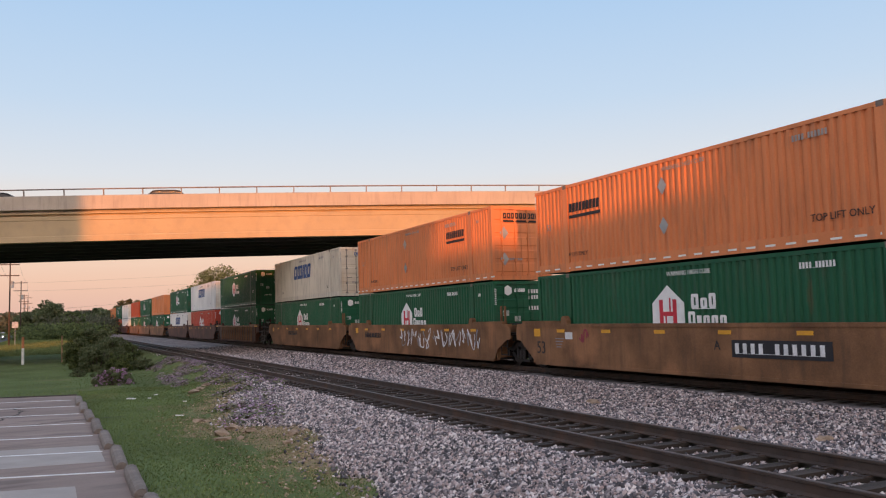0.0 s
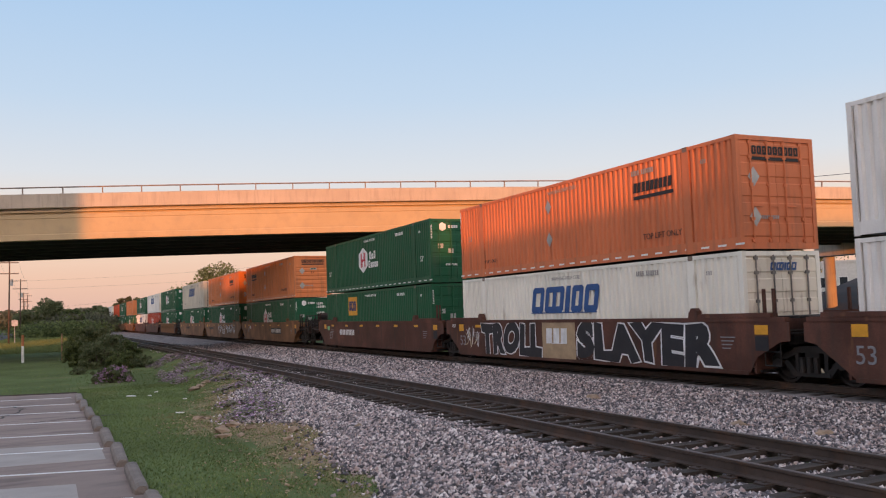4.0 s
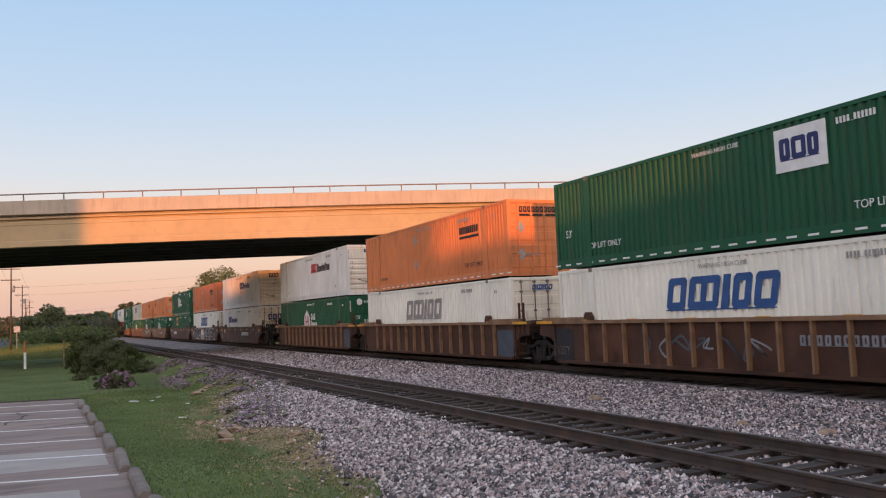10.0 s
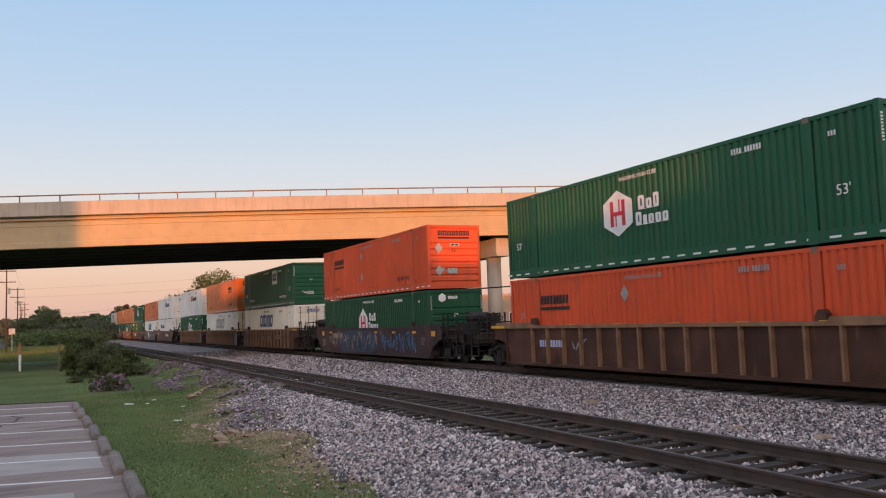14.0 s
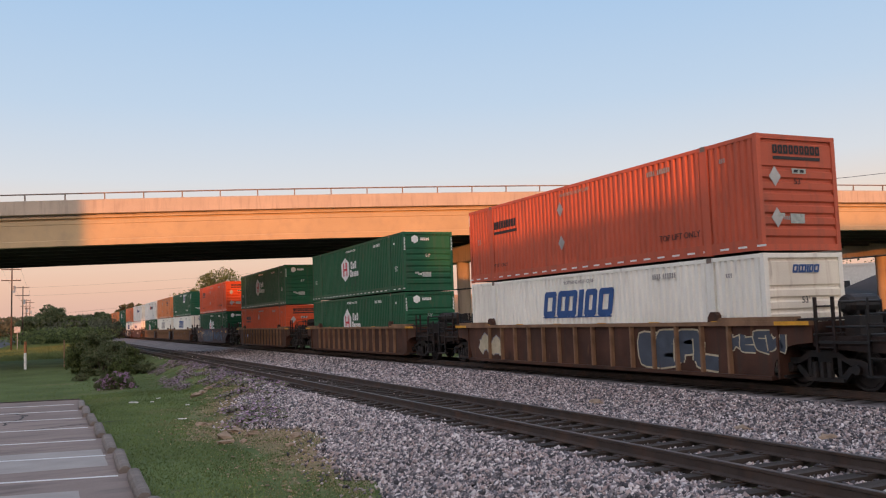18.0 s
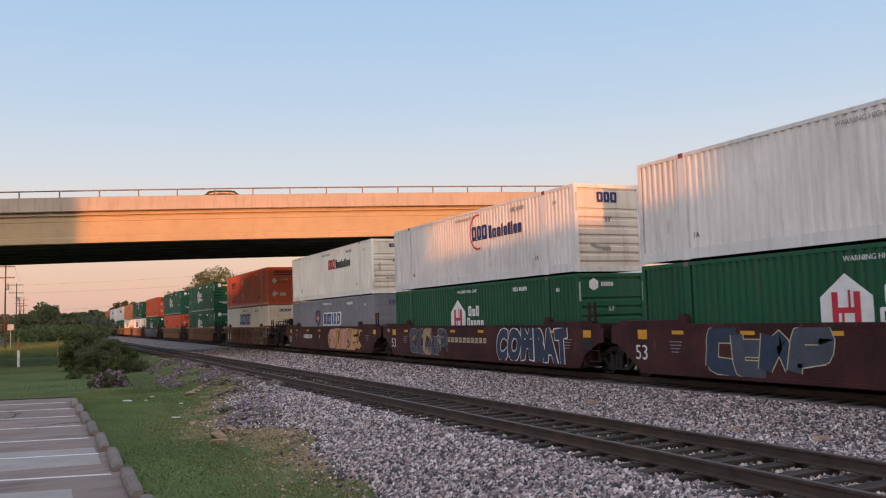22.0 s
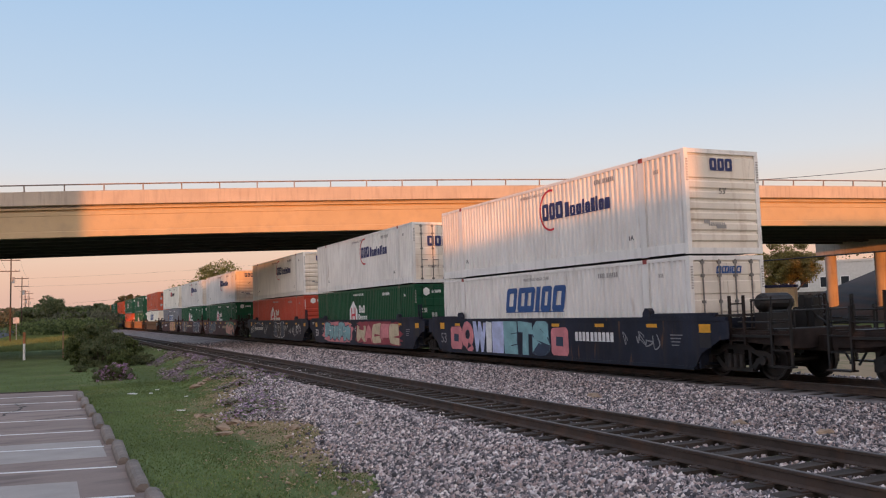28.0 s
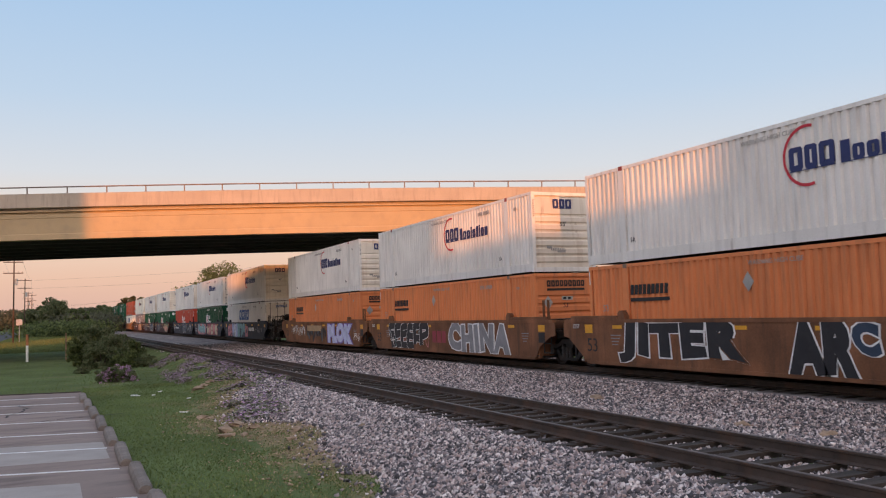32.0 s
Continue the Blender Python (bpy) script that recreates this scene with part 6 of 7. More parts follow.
def scatter(name, pts, sizes, shape_v, shape_f, mat, flat=0.75, tilt=True):
    """Joins many turned and stretched copies of a small shape into one mesh."""
    n = len(pts)
    base = np.asarray(shape_v, dtype=float)
    if base.ndim == 2:
        base = base[None]
    v = base[rng.integers(0, len(base), n)] * sizes[:, None, None]
    v = v * rng.uniform(0.7, 1.3, (n, 1, 3))
    v[:, :, 2] *= flat
    if tilt:
        b = rng.uniform(-0.5, 0.5, n)
        c, s = np.cos(b)[:, None], np.sin(b)[:, None]
        x, z = v[:, :, 0].copy(), v[:, :, 2].copy()
        v[:, :, 0], v[:, :, 2] = x * c - z * s, x * s + z * c
    a = rng.uniform(0, 2 * np.pi, n)
    c, s = np.cos(a)[:, None], np.sin(a)[:, None]
    x, y = v[:, :, 0].copy(), v[:, :, 1].copy()
    v[:, :, 0], v[:, :, 1] = x * c - y * s, x * s + y * c
    v += pts[:, None, :]
    k = base.shape[1]
    f = np.asarray(shape_f)[None] + (np.arange(n) * k)[:, None, None]
    return bulk(name, v.reshape(-1, 3), f.reshape(-1, len(shape_f[0])), mat)


OCTA = np.array([(0.5, 0, 0), (-0.5, 0, 0), (0, 0.5, 0), (0, -0.5, 0), (0, 0, 0.5), (0, 0, -0.5)])
OCTA_T = [(0, 2, 4), (2, 1, 4), (1, 3, 4), (3, 0, 4), (2, 0, 5), (1, 2, 5), (3, 1, 5), (0, 3, 5)]
rock_shapes = np.stack([OCTA * (0.85 + 0.5 * rng.random((6, 1))) + rng.uniform(-0.22, 0.22, (6, 3)) for _ in range(14)])


def stone_points(n, x0, x1, y0, y1, near_bias):
    y = y0 + (y1 - y0) * rng.random(n) ** near_bias
    x = x0 + (x1 - x0) * rng.random(n)
    stray = np.where(rng.random(n) < 0.05, -0.6 * rng.random(n), 0.25 * rng.random(n))
    keep = x > stones_from(y) + sway(y) + stray
    on_tie = (np.abs(x - NX) < 1.27) & (np.abs((y + 6.0 + 0.2675) % 0.535 - 0.2675) < 0.12) & (rng.random(n) < 0.985)
    on_rail = (np.abs(np.abs(x - NX) - 0.76) < 0.10) | (np.abs(x - TX) < 1.3)
    keep &= ~on_tie & ~on_rail
    x, y = x[keep], y[keep]
    z = surface(x, y) + np.where(np.abs(x - NX) < 1.35, -0.055, 0.006) + rng.uniform(-0.015, 0.02, len(x))
    return np.stack([x, y, z], 1)


p = stone_points(105000, 3.4, 7.3, 6.0, 27, 1.35)
q = stone_points(85000, 7.2, 14.9, 4.5, 30, 1.35)
r = stone_points(44000, 6.0, 14.9, 27, 78, 1.3)
pts = np.concatenate([p, q, r])
sz = np.concatenate([rng.uniform(0.035, 0.085, len(p)), rng.uniform(0.032, 0.078, len(q)), rng.uniform(0.06, 0.12, len(r))])
thing("ballast_stones", "loose grey and pinkish crushed stones beside the rails", "gravel", kind="stuff", me=scatter("ballast_stones", pts, sz, rock_shapes, OCTA_T, M_STONE, 0.85))
n = 5000
x = rng.uniform(17.9, 19.4, n)
y = rng.uniform(4, 40, n)
pts = np.stack([x, y, np.full(n, BED - 0.085)], 1)
thing("ballast_stones", "loose grey crushed stones beyond the train's track", "gravel", kind="stuff", me=scatter("ballast_stones", pts, rng.uniform(0.07, 0.12, n), rock_shapes, OCTA_T, M_STONE))

# tan boulders and clods
M_TAN = material("sandstone", (0.36, 0.26, 0.18), rough=0.95, vary=0.3, scale=3, fine=30, bump=0.6)


def boulder(seed, sx, sy, sz_):
    rr = random.Random(seed)
    bm = bmesh.new()
    bmesh.ops.create_icosphere(bm, subdivisions=1 + seed % 2, radius=0.5)
    for v in bm.verts:
        k = 0.9 + 0.7 * noise.noise(v.co * 2.6 + Vector((seed * 3.1, 0, 0))) + rr.uniform(-0.14, 0.14)
        v.co = Vector((v.co.x * sx * k, v.co.y * sy * k, max(-0.2, v.co.z) * sz_ * k))
    me = bpy.data.meshes.new("boulder")
    bm.to_mesh(me)
    bm.free()
    me.materials.append(M_TAN)
    return me


for k, (bx_, by_, w) in enumerate(((3.55, 19.6, 0.55), (3.85, 19.9, 0.40), (3.40, 18.9, 0.35), (4.05, 19.2, 0.3), (3.75, 18.7, 0.32), (4.6, 17.6, 0.32), (4.3, 16.8, 0.26), (3.5, 22.6, 0.34),
                                     (3.65, 22.4, 0.24), (4.9, 31.2, 0.4), (4.6, 30.8, 0.5), (5.2, 32, 0.35), (5.5, 16.1, 0.22), (12.2, 18.0, 0.42), (11.4, 12.2, 0.36), (11.7, 10.6, 0.3), (11.95, 10.75, 0.22))):
    thing("boulder", "tan sandstone lump half sunk in the ground", "rock", "tan rocks by the track",
          me=boulder(k, w * 0.8, w * 1.1, w * 0.5), m=pose(bx_, by_, surface(bx_, by_) + 0.02, 0, 0, 40 * k))

# clods and pebbles on the bare verge
n = 9000
y = 10 + 26 * rng.random(n) ** 0.9
x = stones_from(y) + sway(y) - np.abs(rng.normal(0.0, 0.75, n)) + 0.15
keep = (x > 2.2) & (rng.random(n) < np.interp(y, (10, 13, 15, 20, 24, 36), (0.06, 0.2, 0.9, 0.9, 0.5, 0.35)))
pts = np.stack([x, y, surface(x, y) + 0.004], 1)[keep]
thing("earth_clods", "small tan clods and pebbles on bare earth", "pebbles", kind="stuff",
      me=scatter("earth_clods", pts, 0.018 + 0.06 * rng.random(len(pts)) ** 3, rock_shapes, OCTA_T, island(material("earth_clod", (0.36, 0.27, 0.18), rough=0.95, vary=0.2, spec=0.1), (0.6, 0.6, 0.6), (1.3, 1.3, 1.3)), 0.6))


def blades(name, x, y, h, mat, spread=0.35, width=0.011):
    """Leaning grass blades, each a narrow tapered pair of faces."""
    n = len(x)
    z = surface(x, y)
    a = rng.uniform(0, 2 * np.pi, n)
    lean = rng.uniform(0, spread, n) * h
    d = np.stack([np.cos(a), np.sin(a), np.zeros(n)], 1)
    side = np.stack([-np.sin(a), np.cos(a), np.zeros(n)], 1) * (width * rng.uniform(0.7, 1.6, n) * (h / 0.07) ** 0.6)[:, None]
    base = np.stack([x, y, z - 0.01], 1)
    mid = base + d * (lean * 0.4)[:, None] + np.array([0, 0, 1]) * (h * 0.6)[:, None]
    tip = base + d * lean[:, None] + np.array([0, 0, 1]) * h[:, None]
    v = np.stack([base - side, base + side, mid + side * 0.7, mid - side * 0.7, tip], 1)
    f = np.array([(0, 1, 2), (0, 2, 3), (3, 2, 4)])[None] + (np.arange(n) * 5)[:, None, None]
    return bulk(name, v.reshape(-1, 3), f.reshape(-1, 3), mat)


def lawn_points(n, x0, x1, y0, y1, bias, thin=True):
    y = y0 + (y1 - y0) * rng.random(n) ** bias
    x = x0 + (x1 - x0) * rng.random(n)
    on_lot = (x < lot_edge(y) - 0.02) & (y < 34.3 - 0.27 * x)
    edge = stones_from(y) + sway(y)
    patch = np.sin(x * 3.1 + y * 0.9) + np.sin(x * 1.3 - y * 1.7 + 2) + 0.7 * np.sin(x * 5.2 + y * 2.9)
    rough = (x > edge - 1.2) & (y < 30) & (patch > -0.5 + 0.6 * (edge - x))
    ok = ~on_lot & (x < edge + 0.4) & (~rough | (rng.random(n) < 0.25))
    return x[ok], y[ok]


x, y = lawn_points(130000, 1.1, 6.9, 7.5, 36, 1.4, False)
thing("lawn_grass", "short mown green grass with dry straw patches", "grass", kind="stuff", me=blades("lawn_grass", x, y, rng.uniform(0.015, 0.045, len(x)), M_BLADE, spread=0.8, width=0.013))
x, y = lawn_points(34000, -9, 7.0, 34, 95, 1.6, False)
thing("lawn_grass", "short mown green grass beyond the parking lot", "grass", kind="stuff", me=blades("lawn_grass", x, y, rng.uniform(0.02, 0.05, len(x)), M_BLADE, width=0.02))
M_DRY = island(material("dry_grass", (0.17, 0.21, 0.085), rough=0.9, vary=0.3, spec=0.1), (0.85, 0.85, 0.75), (1.1, 1.05, 1.0))
x, y = lawn_points(26000, -7, 6.2, 85, 185, 1.2, False)
thing("tall_grass", "tall yellowed grass along the road verge", "grass", kind="stuff", me=blades("tall_grass", x, y, rng.uniform(0.06, 0.16, len(x)), M_DRY, width=0.025))
# straw and rough tufts at the ballast's edge
n = 30000
y = 9 + 41 * rng.random(n) ** 1.3
x = stones_from(y) + sway(y) - 0.1 - 0.8 * np.abs(rng.normal(0.0, 1.0, n))
keep = (x < 7.0) & (x > 1.8)
thing("verge_weeds", "straw-coloured and green weeds at the edge of the ballast", "weeds", kind="stuff", me=blades("verge_weeds", x[keep], y[keep], rng.uniform(0.012, 0.04, keep.sum()), island(material("weed_blade", (0.34, 0.29, 0.16), rough=0.9, vary=0.3, spec=0.1), (0.7, 0.8, 0.6), (1.2, 1.12, 1.05)), spread=1.2, width=0.010))

# low mauve flowers on the shoulder
quad = np.array([(-0.5, -0.5, 0), (0.5, -0.5, 0), (0.5, 0.5, 0.15), (-0.5, 0.5, -0.1)])


def clump_points(cx, cy, rx, ry, n, h):
    a = rng.uniform(0, 2 * np.pi, n)
    rad = np.sqrt(rng.random(n))
    x, y = cx + rx * rad * np.cos(a), cy + ry * rad * np.sin(a)
    z = surface(x, y) + h * (1 - rad ** 2) * rng.random(n) + 0.02
    return np.stack([x, y, z], 1)


P, Q = [], []
for k in range(210):
    cy = rng.uniform(19.8, 53)
    cx = rng.uniform(stones_from(cy) - 0.1, stones_from(cy) + 1.0) if cy < 25 else (rng.uniform(5.2, 7.0) if cy < 30 else rng.uniform(4.4 + 0.03 * (cy - 30), 7.2))
    if cx > 7.25 or wob(cx, cy, 0.55) < -0.22 or (29 < cy < 31.5 and cx < 6):
        continue
    rad = rng.uniform(0.15, 0.5)
    P.append(clump_points(cx, cy, rad, rad * 1.6, int((45 if cy < 26 else 90) * rad / 0.3), 0.15))
    Q.append(clump_points(cx, cy, rad, rad * 1.6, int((30 if cy < 26 else 75) * rad / 0.3), 0.11))
P, Q = np.concatenate(P), np.concatenate(Q)
thing("mauve_flowers", "low mauve wildflowers spreading over the stones", "flowers", kind="stuff", me=scatter("mauve_flowers", P, rng.uniform(0.022, 0.05, len(P)), quad, [(0, 1, 2), (0, 2, 3)], M_FLOWER, 1.0))
thing("flower_leaves", "grey-green leaves of the low wildflowers", "leaves", kind="stuff", me=scatter("flower_leaves", Q, rng.uniform(0.04, 0.09, len(Q)), quad, [(0, 1, 2), (0, 2, 3)], M_FLEAF, 1.0))
litter = Shape().prism([(-0.2, -0.03), (-0.05, -0.07), (0.16, -0.04), (0.2, 0.05), (0.02, 0.03), (-0.16, 0.06)], 0, 0.03, "z").mesh("litter", M_WHITE)
for k, (lx, ly, tz) in enumerate(((3.5, 32.0, 20), (3.15, 30.6, 70), (3.95, 28.2, 30), (2.6, 31.0, 140), (3.3, 24.5, 10))):
    thing("litter", "crumpled pale scrap of litter on the lawn", "litter", "litter on the verge", me=litter, m=pose(lx, ly, surface(lx, ly) + 0.01, random.uniform(-9, 9), random.uniform(-9, 9), tz) @ Matrix.Diagonal((random.uniform(0.3, 1.0), random.uniform(0.3, 0.8), 1, 1)))

# ---- trees, bushes, far woods ----


def leaf_cloud(name, centre, radii, clumps, leaves, size, mat, seed, low=-0.5):
    """Many small leaves in uneven clumps that leave gaps between them."""
    g = np.random.default_rng(seed)
    c = g.normal(0, 1, (clumps, 3))
    c /= np.linalg.norm(c, axis=1)[:, None]
    if low < -0.6:
        under = c[:, 2] < 0
        c[under, :2] /= np.maximum(0.42, np.linalg.norm(c[under, :2], axis=1))[:, None]
    c *= (g.random(clumps) ** 0.45)[:, None] * g.uniform(0.62, 0.86, (clumps, 1))
    c[:, 2] = np.maximum(c[:, 2], low)
    c = np.asarray(centre) + c * np.asarray(radii)
    rad = g.uniform(0.14, 0.32, clumps) * min(radii)
    which = g.integers(0, clumps, leaves)
    d = g.normal(0, 1, (leaves, 3))
    d /= np.linalg.norm(d, axis=1)[:, None]
    pts = c[which] + d * (g.random((leaves, 1)) ** 0.4) * rad[which][:, None] * np.array([1.15, 1.15, 0.8])
    nrm = g.normal(0, 1, (leaves, 3)) + d * 0.7
    nrm /= np.linalg.norm(nrm, axis=1)[:, None]
    a = np.cross(nrm, g.normal(0, 1, (leaves, 3)))
    a /= np.linalg.norm(a, axis=1)[:, None]
    b = np.cross(nrm, a)
    s = (size * g.uniform(0.6, 1.4, leaves))[:, None]
    v = np.stack([pts - a * s, pts + b * s * 0.55 - a * s * 0.1, pts + a * s, pts - b * s * 0.55 + a * s * 0.1], 1)
    f = np.arange(leaves * 4).reshape(-1, 4)
    return bulk(name, v.reshape(-1, 3), f, mat)


def tree(x, y, gz, height, radius, mat, label, seed, leaves=5000, size=0.16, trunk=0.22, crown_low=0.35, flat=0.75):
    rr = random.Random(seed)
    root = thing("tree", label, "tree", "trees round the railway", m=pose(x, y, gz))
    s = Shape()
    top = height * 0.62
    s.tube((0, 0, -0.3), (rr.uniform(-0.2, 0.2), rr.uniform(-0.2, 0.2), top * 0.55), trunk, 10, trunk * 0.72)
    s.tube((0, 0, top * 0.5), (rr.uniform(-0.3, 0.3), 0, top), trunk * 0.72, 8, trunk * 0.3)
    part("trunk", s.mesh("trunk", M_BARK, True), root)
    for k in range(6):
        a = k * 1.05 + rr.uniform(-0.3, 0.3)
        r = radius * rr.uniform(0.5, 0.8)
        z0 = top * rr.uniform(0.4, 0.8)
        part("limb", Shape().tube((0, 0, z0), (math.cos(a) * r, math.sin(a) * r, z0 + height * rr.uniform(0.15, 0.3)), trunk * 0.42, 6, trunk * 0.12).mesh("limb", M_BARK), root)
    cz = height * (1 + crown_low) / 2
    part("crown", leaf_cloud("crown", (0, 0, cz), (radius, radius, height * (1 - crown_low) / 2), 60, leaves, size, mat, seed), root)
    return root


def bush(x, y, gz, rx, ry, h, mat, label, seed, leaves=4000, size=0.08, name="bush"):
    root = thing(name, label, "bush", "bushes along the track", m=pose(x, y, gz))
    s = Shape()
    rr = random.Random(seed)
    for k in range(7):
        a = k * 0.9
        s.tube((0, 0, -0.1), (math.cos(a) * rx * 0.5, math.sin(a) * ry * 0.5, h * rr.uniform(0.4, 0.75)), 0.04, 5, 0.015)
    part("stem", s.mesh("stem", M_BARK), root)
    part("foliage", leaf_cloud("foliage", (0, 0, h * 0.48), (rx, ry, h * 0.52), 55, leaves, size, mat, seed, -0.85), root)
    part("skirt", leaf_cloud("skirt", (0, 0, h * 0.12), (rx * 1.15, ry * 1.15, h * 0.24), 45, leaves // 2, size, mat, seed + 200, -0.7), root, "low leaves round its foot")
    return root


M_LEAFD = leafy(island(material("leaf_dark", (0.165, 0.19, 0.10), rough=0.75, vary=0.2, scale=0.5), (0.5, 0.6, 0.5), (1.3, 1.2, 1.1)))
bush(1.75, 54.5, LOW, 1.0, 1.2, 2.45, M_LEAF, "tall loose green shrub at the edge of a thicket", 3, 6000, 0.06)
bush(2.6, 54.0, LOW, 1.2, 1.4, 2.55, M_LEAFD, "dense dark green bush between lawn and track", 4, 9000, 0.06)
bush(3.5, 53.0, LOW, 1.15, 1.3, 2.15, M_LEAFD, "dark green bush leaning towards the track", 5, 8000, 0.06)
bush(4.3, 53.5, LOW, 0.85, 1.2, 1.6, M_LEAF, "low green shrub beside the track", 8, 4500, 0.055)
bush(2.55, 50.6, LOW, 1.1, 1.1, 1.55, M_LEAFD, "rounded dark green bush in front of taller ones", 9, 6000, 0.055)
bush(3.55, 49.6, LOW, 0.85, 1.0, 1.15, M_LEAF, "low green scrub at the foot of a bush", 10, 4000, 0.055)
bush(4.75, 50.5, LOW, 0.8, 0.9, 0.75, M_LEAFD, "low dark weeds beside the track", 24, 2200, 0.05)
bush(1.45, 46.5, LOW, 0.55, 0.5, 0.42, M_LEAFD, "small dry weedy tuft on the lawn", 21, 900, 0.04)
bush(2.55, 38.8, LOW, 1.05, 0.8, 0.82, M_FLOWER, "low bush covered in mauve blossom", 6, 1900, 0.024, "blossoming_bush")
bush(2.55, 38.9, LOW, 1.08, 0.85, 0.80, M_LEAFD, "grey-green leaves of a low flowering bush", 7, 4200, 0.04)
tree(5.6, 204, LOW, 6.2, 3.6, M_LEAF, "green tree between the lawn and the railway", 22, 8000, 0.2, crown_low=0.05)
tree(1.0, 212, LOW, 9.3, 5.0, M_LEAFD, "dark broad-leaved tree at the end of the lawn", 11, 8000, 0.22, crown_low=0.12)
tree(11.2, 228, LOW, 7.6, 3.2, M_LEAFD, "dark rounded tree near the railway", 12, 7000, 0.25, crown_low=0.05)
tree(-3.4, 216, LOW, 7.2, 4.6, M_LEAFD, "dark tree beside the road", 13, 6000, 0.25, crown_low=0.05)
tree(13.0, 252, LOW, 8.0, 4.2, M_LEAFD, "dark far tree close to the railway", 14, 5000, 0.35, crown_low=0.05)
tree(8.5, 235, LOW, 5.0, 3.6, M_LEAFD, "dark far tree behind scrub", 15, 5000, 0.35, crown_low=0.0)
tree(20.0, 250, -0.5, 10.0, 5.0, M_OLIVE, "olive tree behind the train", 16, 5000, 0.35, crown_low=0.3)
tree(23.6, 258, -0.5, 9.6, 4.6, M_OLIVE, "olive tree behind the train", 17, 5000, 0.35, crown_low=0.3)
tree(24.2, 138, -0.5, 12.3, 4.0, M_LEAFY, "tall olive-green tree rising behind the train", 18, 3000, 0.17, crown_low=0.4)
tree(27.2, 141, -0.5, 10.6, 3.2, M_LEAFY, "olive-green tree rising behind the train", 19, 2000, 0.17, crown_low=0.4)
tree(20.4, 142, -0.5, 9.2, 3.2, M_LEAFY, "olive-green tree rising behind the train", 20, 1800, 0.18, crown_low=0.3)
tree(72.5, 69.0, -0.4, 9.2, 4.3, M_LEAFY, "rounded olive-green street tree near the restaurant", 21, 26000, 0.10, trunk=0.26, crown_low=0.30)
M_FARLEAF = leafy(island(material("far_leaf", (0.155, 0.155, 0.10), rough=0.8, vary=0.2), (0.6, 0.6, 0.6), (1.2, 1.2, 1.1)))


def woods(name, label, x0, y0, x1, y1, h, n, size, mat, seed):
    g = np.random.default_rng(seed)
    k = g.random(n)
    run = 1 + 0.35 * np.sin(k * 37 + seed) + 0.2 * np.sin(k * 91)
    x, y = x0 + (x1 - x0) * k + g.normal(0, 3, n), y0 + (y1 - y0) * k + g.normal(0, 4, n)
    z = LOW + h * run * g.random(n) ** 0.6
    v = np.stack([x, y, z], 1)
    tri = np.array([(-1, 0, -0.4), (0.9, 0.2, -0.2), (0.1, -0.4, 0.9)])
    return thing(name, label, "woods", kind="stuff", me=scatter(name, v, size * g.uniform(0.5, 1.3, n), tri, [(0, 1, 2)], mat, 1.0))


woods("far_woods", "distant dark line of trees along the horizon", -130, 330, 30, 480, 6.5, 30000, 0.7, M_FARLEAF, 31)
woods("far_scrub", "light green scrub before the far trees", -2.0, 186, 7, 196, 2.1, 9000, 0.26, M_LEAF, 36)
woods("far_scrub", "dark scrub along the lawn's far edge", 4, 205, 12, 222, 3.2, 10000, 0.34, M_FARLEAF, 32)
woods("far_scrub", "dark scrub between the road and the railway", 8, 232, 12.3, 330, 4.2, 20000, 0.4, M_FARLEAF, 33)
woods("far_woods", "olive trees far behind the shops", 120, 150, 210, 100, 8.0, 60000, 0.3, M_OLIVE, 34)
woods("far_woods", "olive trees far behind the railway", 60, 190, 150, 160, 4.0, 60000, 0.4, M_OLIVE, 35)

# ---- road, poles, signs ----
road = thing("road", "grey asphalt road running beside the lawn", "road", kind="structure",
             me=Shape().box(-15, -7, 75, 900, LOW - 0.1, LOW + 0.03).mesh("road", M_ASPH))


def utility_pole(x, y, h, arm):
    root = thing("utility_pole", "weathered wooden utility pole with crossarms and insulators", "utility pole", "utility poles along the road", m=pose(x, y, LOW))
    part("pole", Shape().tube((0, 0, -0.3), (0.1, 0, h), 0.125, 10, 0.085).mesh("pole", M_POLE, True), root)
    for z in (h - 0.35, h - 1.9):
        part("crossarm", Shape().box(-arm, arm, -0.06, 0.06, z - 0.06, z + 0.06).mesh("crossarm", M_POLE), root)
        for k in (-1, -0.55, 0.55, 1):
            part("insulator", Shape().tube((k * arm * 0.95, 0, z + 0.06), (k * arm * 0.95, 0, z + 0.24), 0.05, 6, 0.03).mesh("insulator", M_GALV), root)
    part("transformer", Shape().tube((0.32, 0, h - 3.6), (0.32, 0, h - 2.7), 0.22, 10).mesh("transformer", M_GALV), root)
    return root


POLES = ((-4.75, 136, 11.7), (-4.65, 190, 11.6), (-5.6, 262, 11.4), (-4.9, 275, 11.2), (-7.0, 340, 11))
for x, y, h in POLES:
    utility_pole(x, y, h, 1.25)
utility_pole(99.6, 110, 11.0, 0.9)


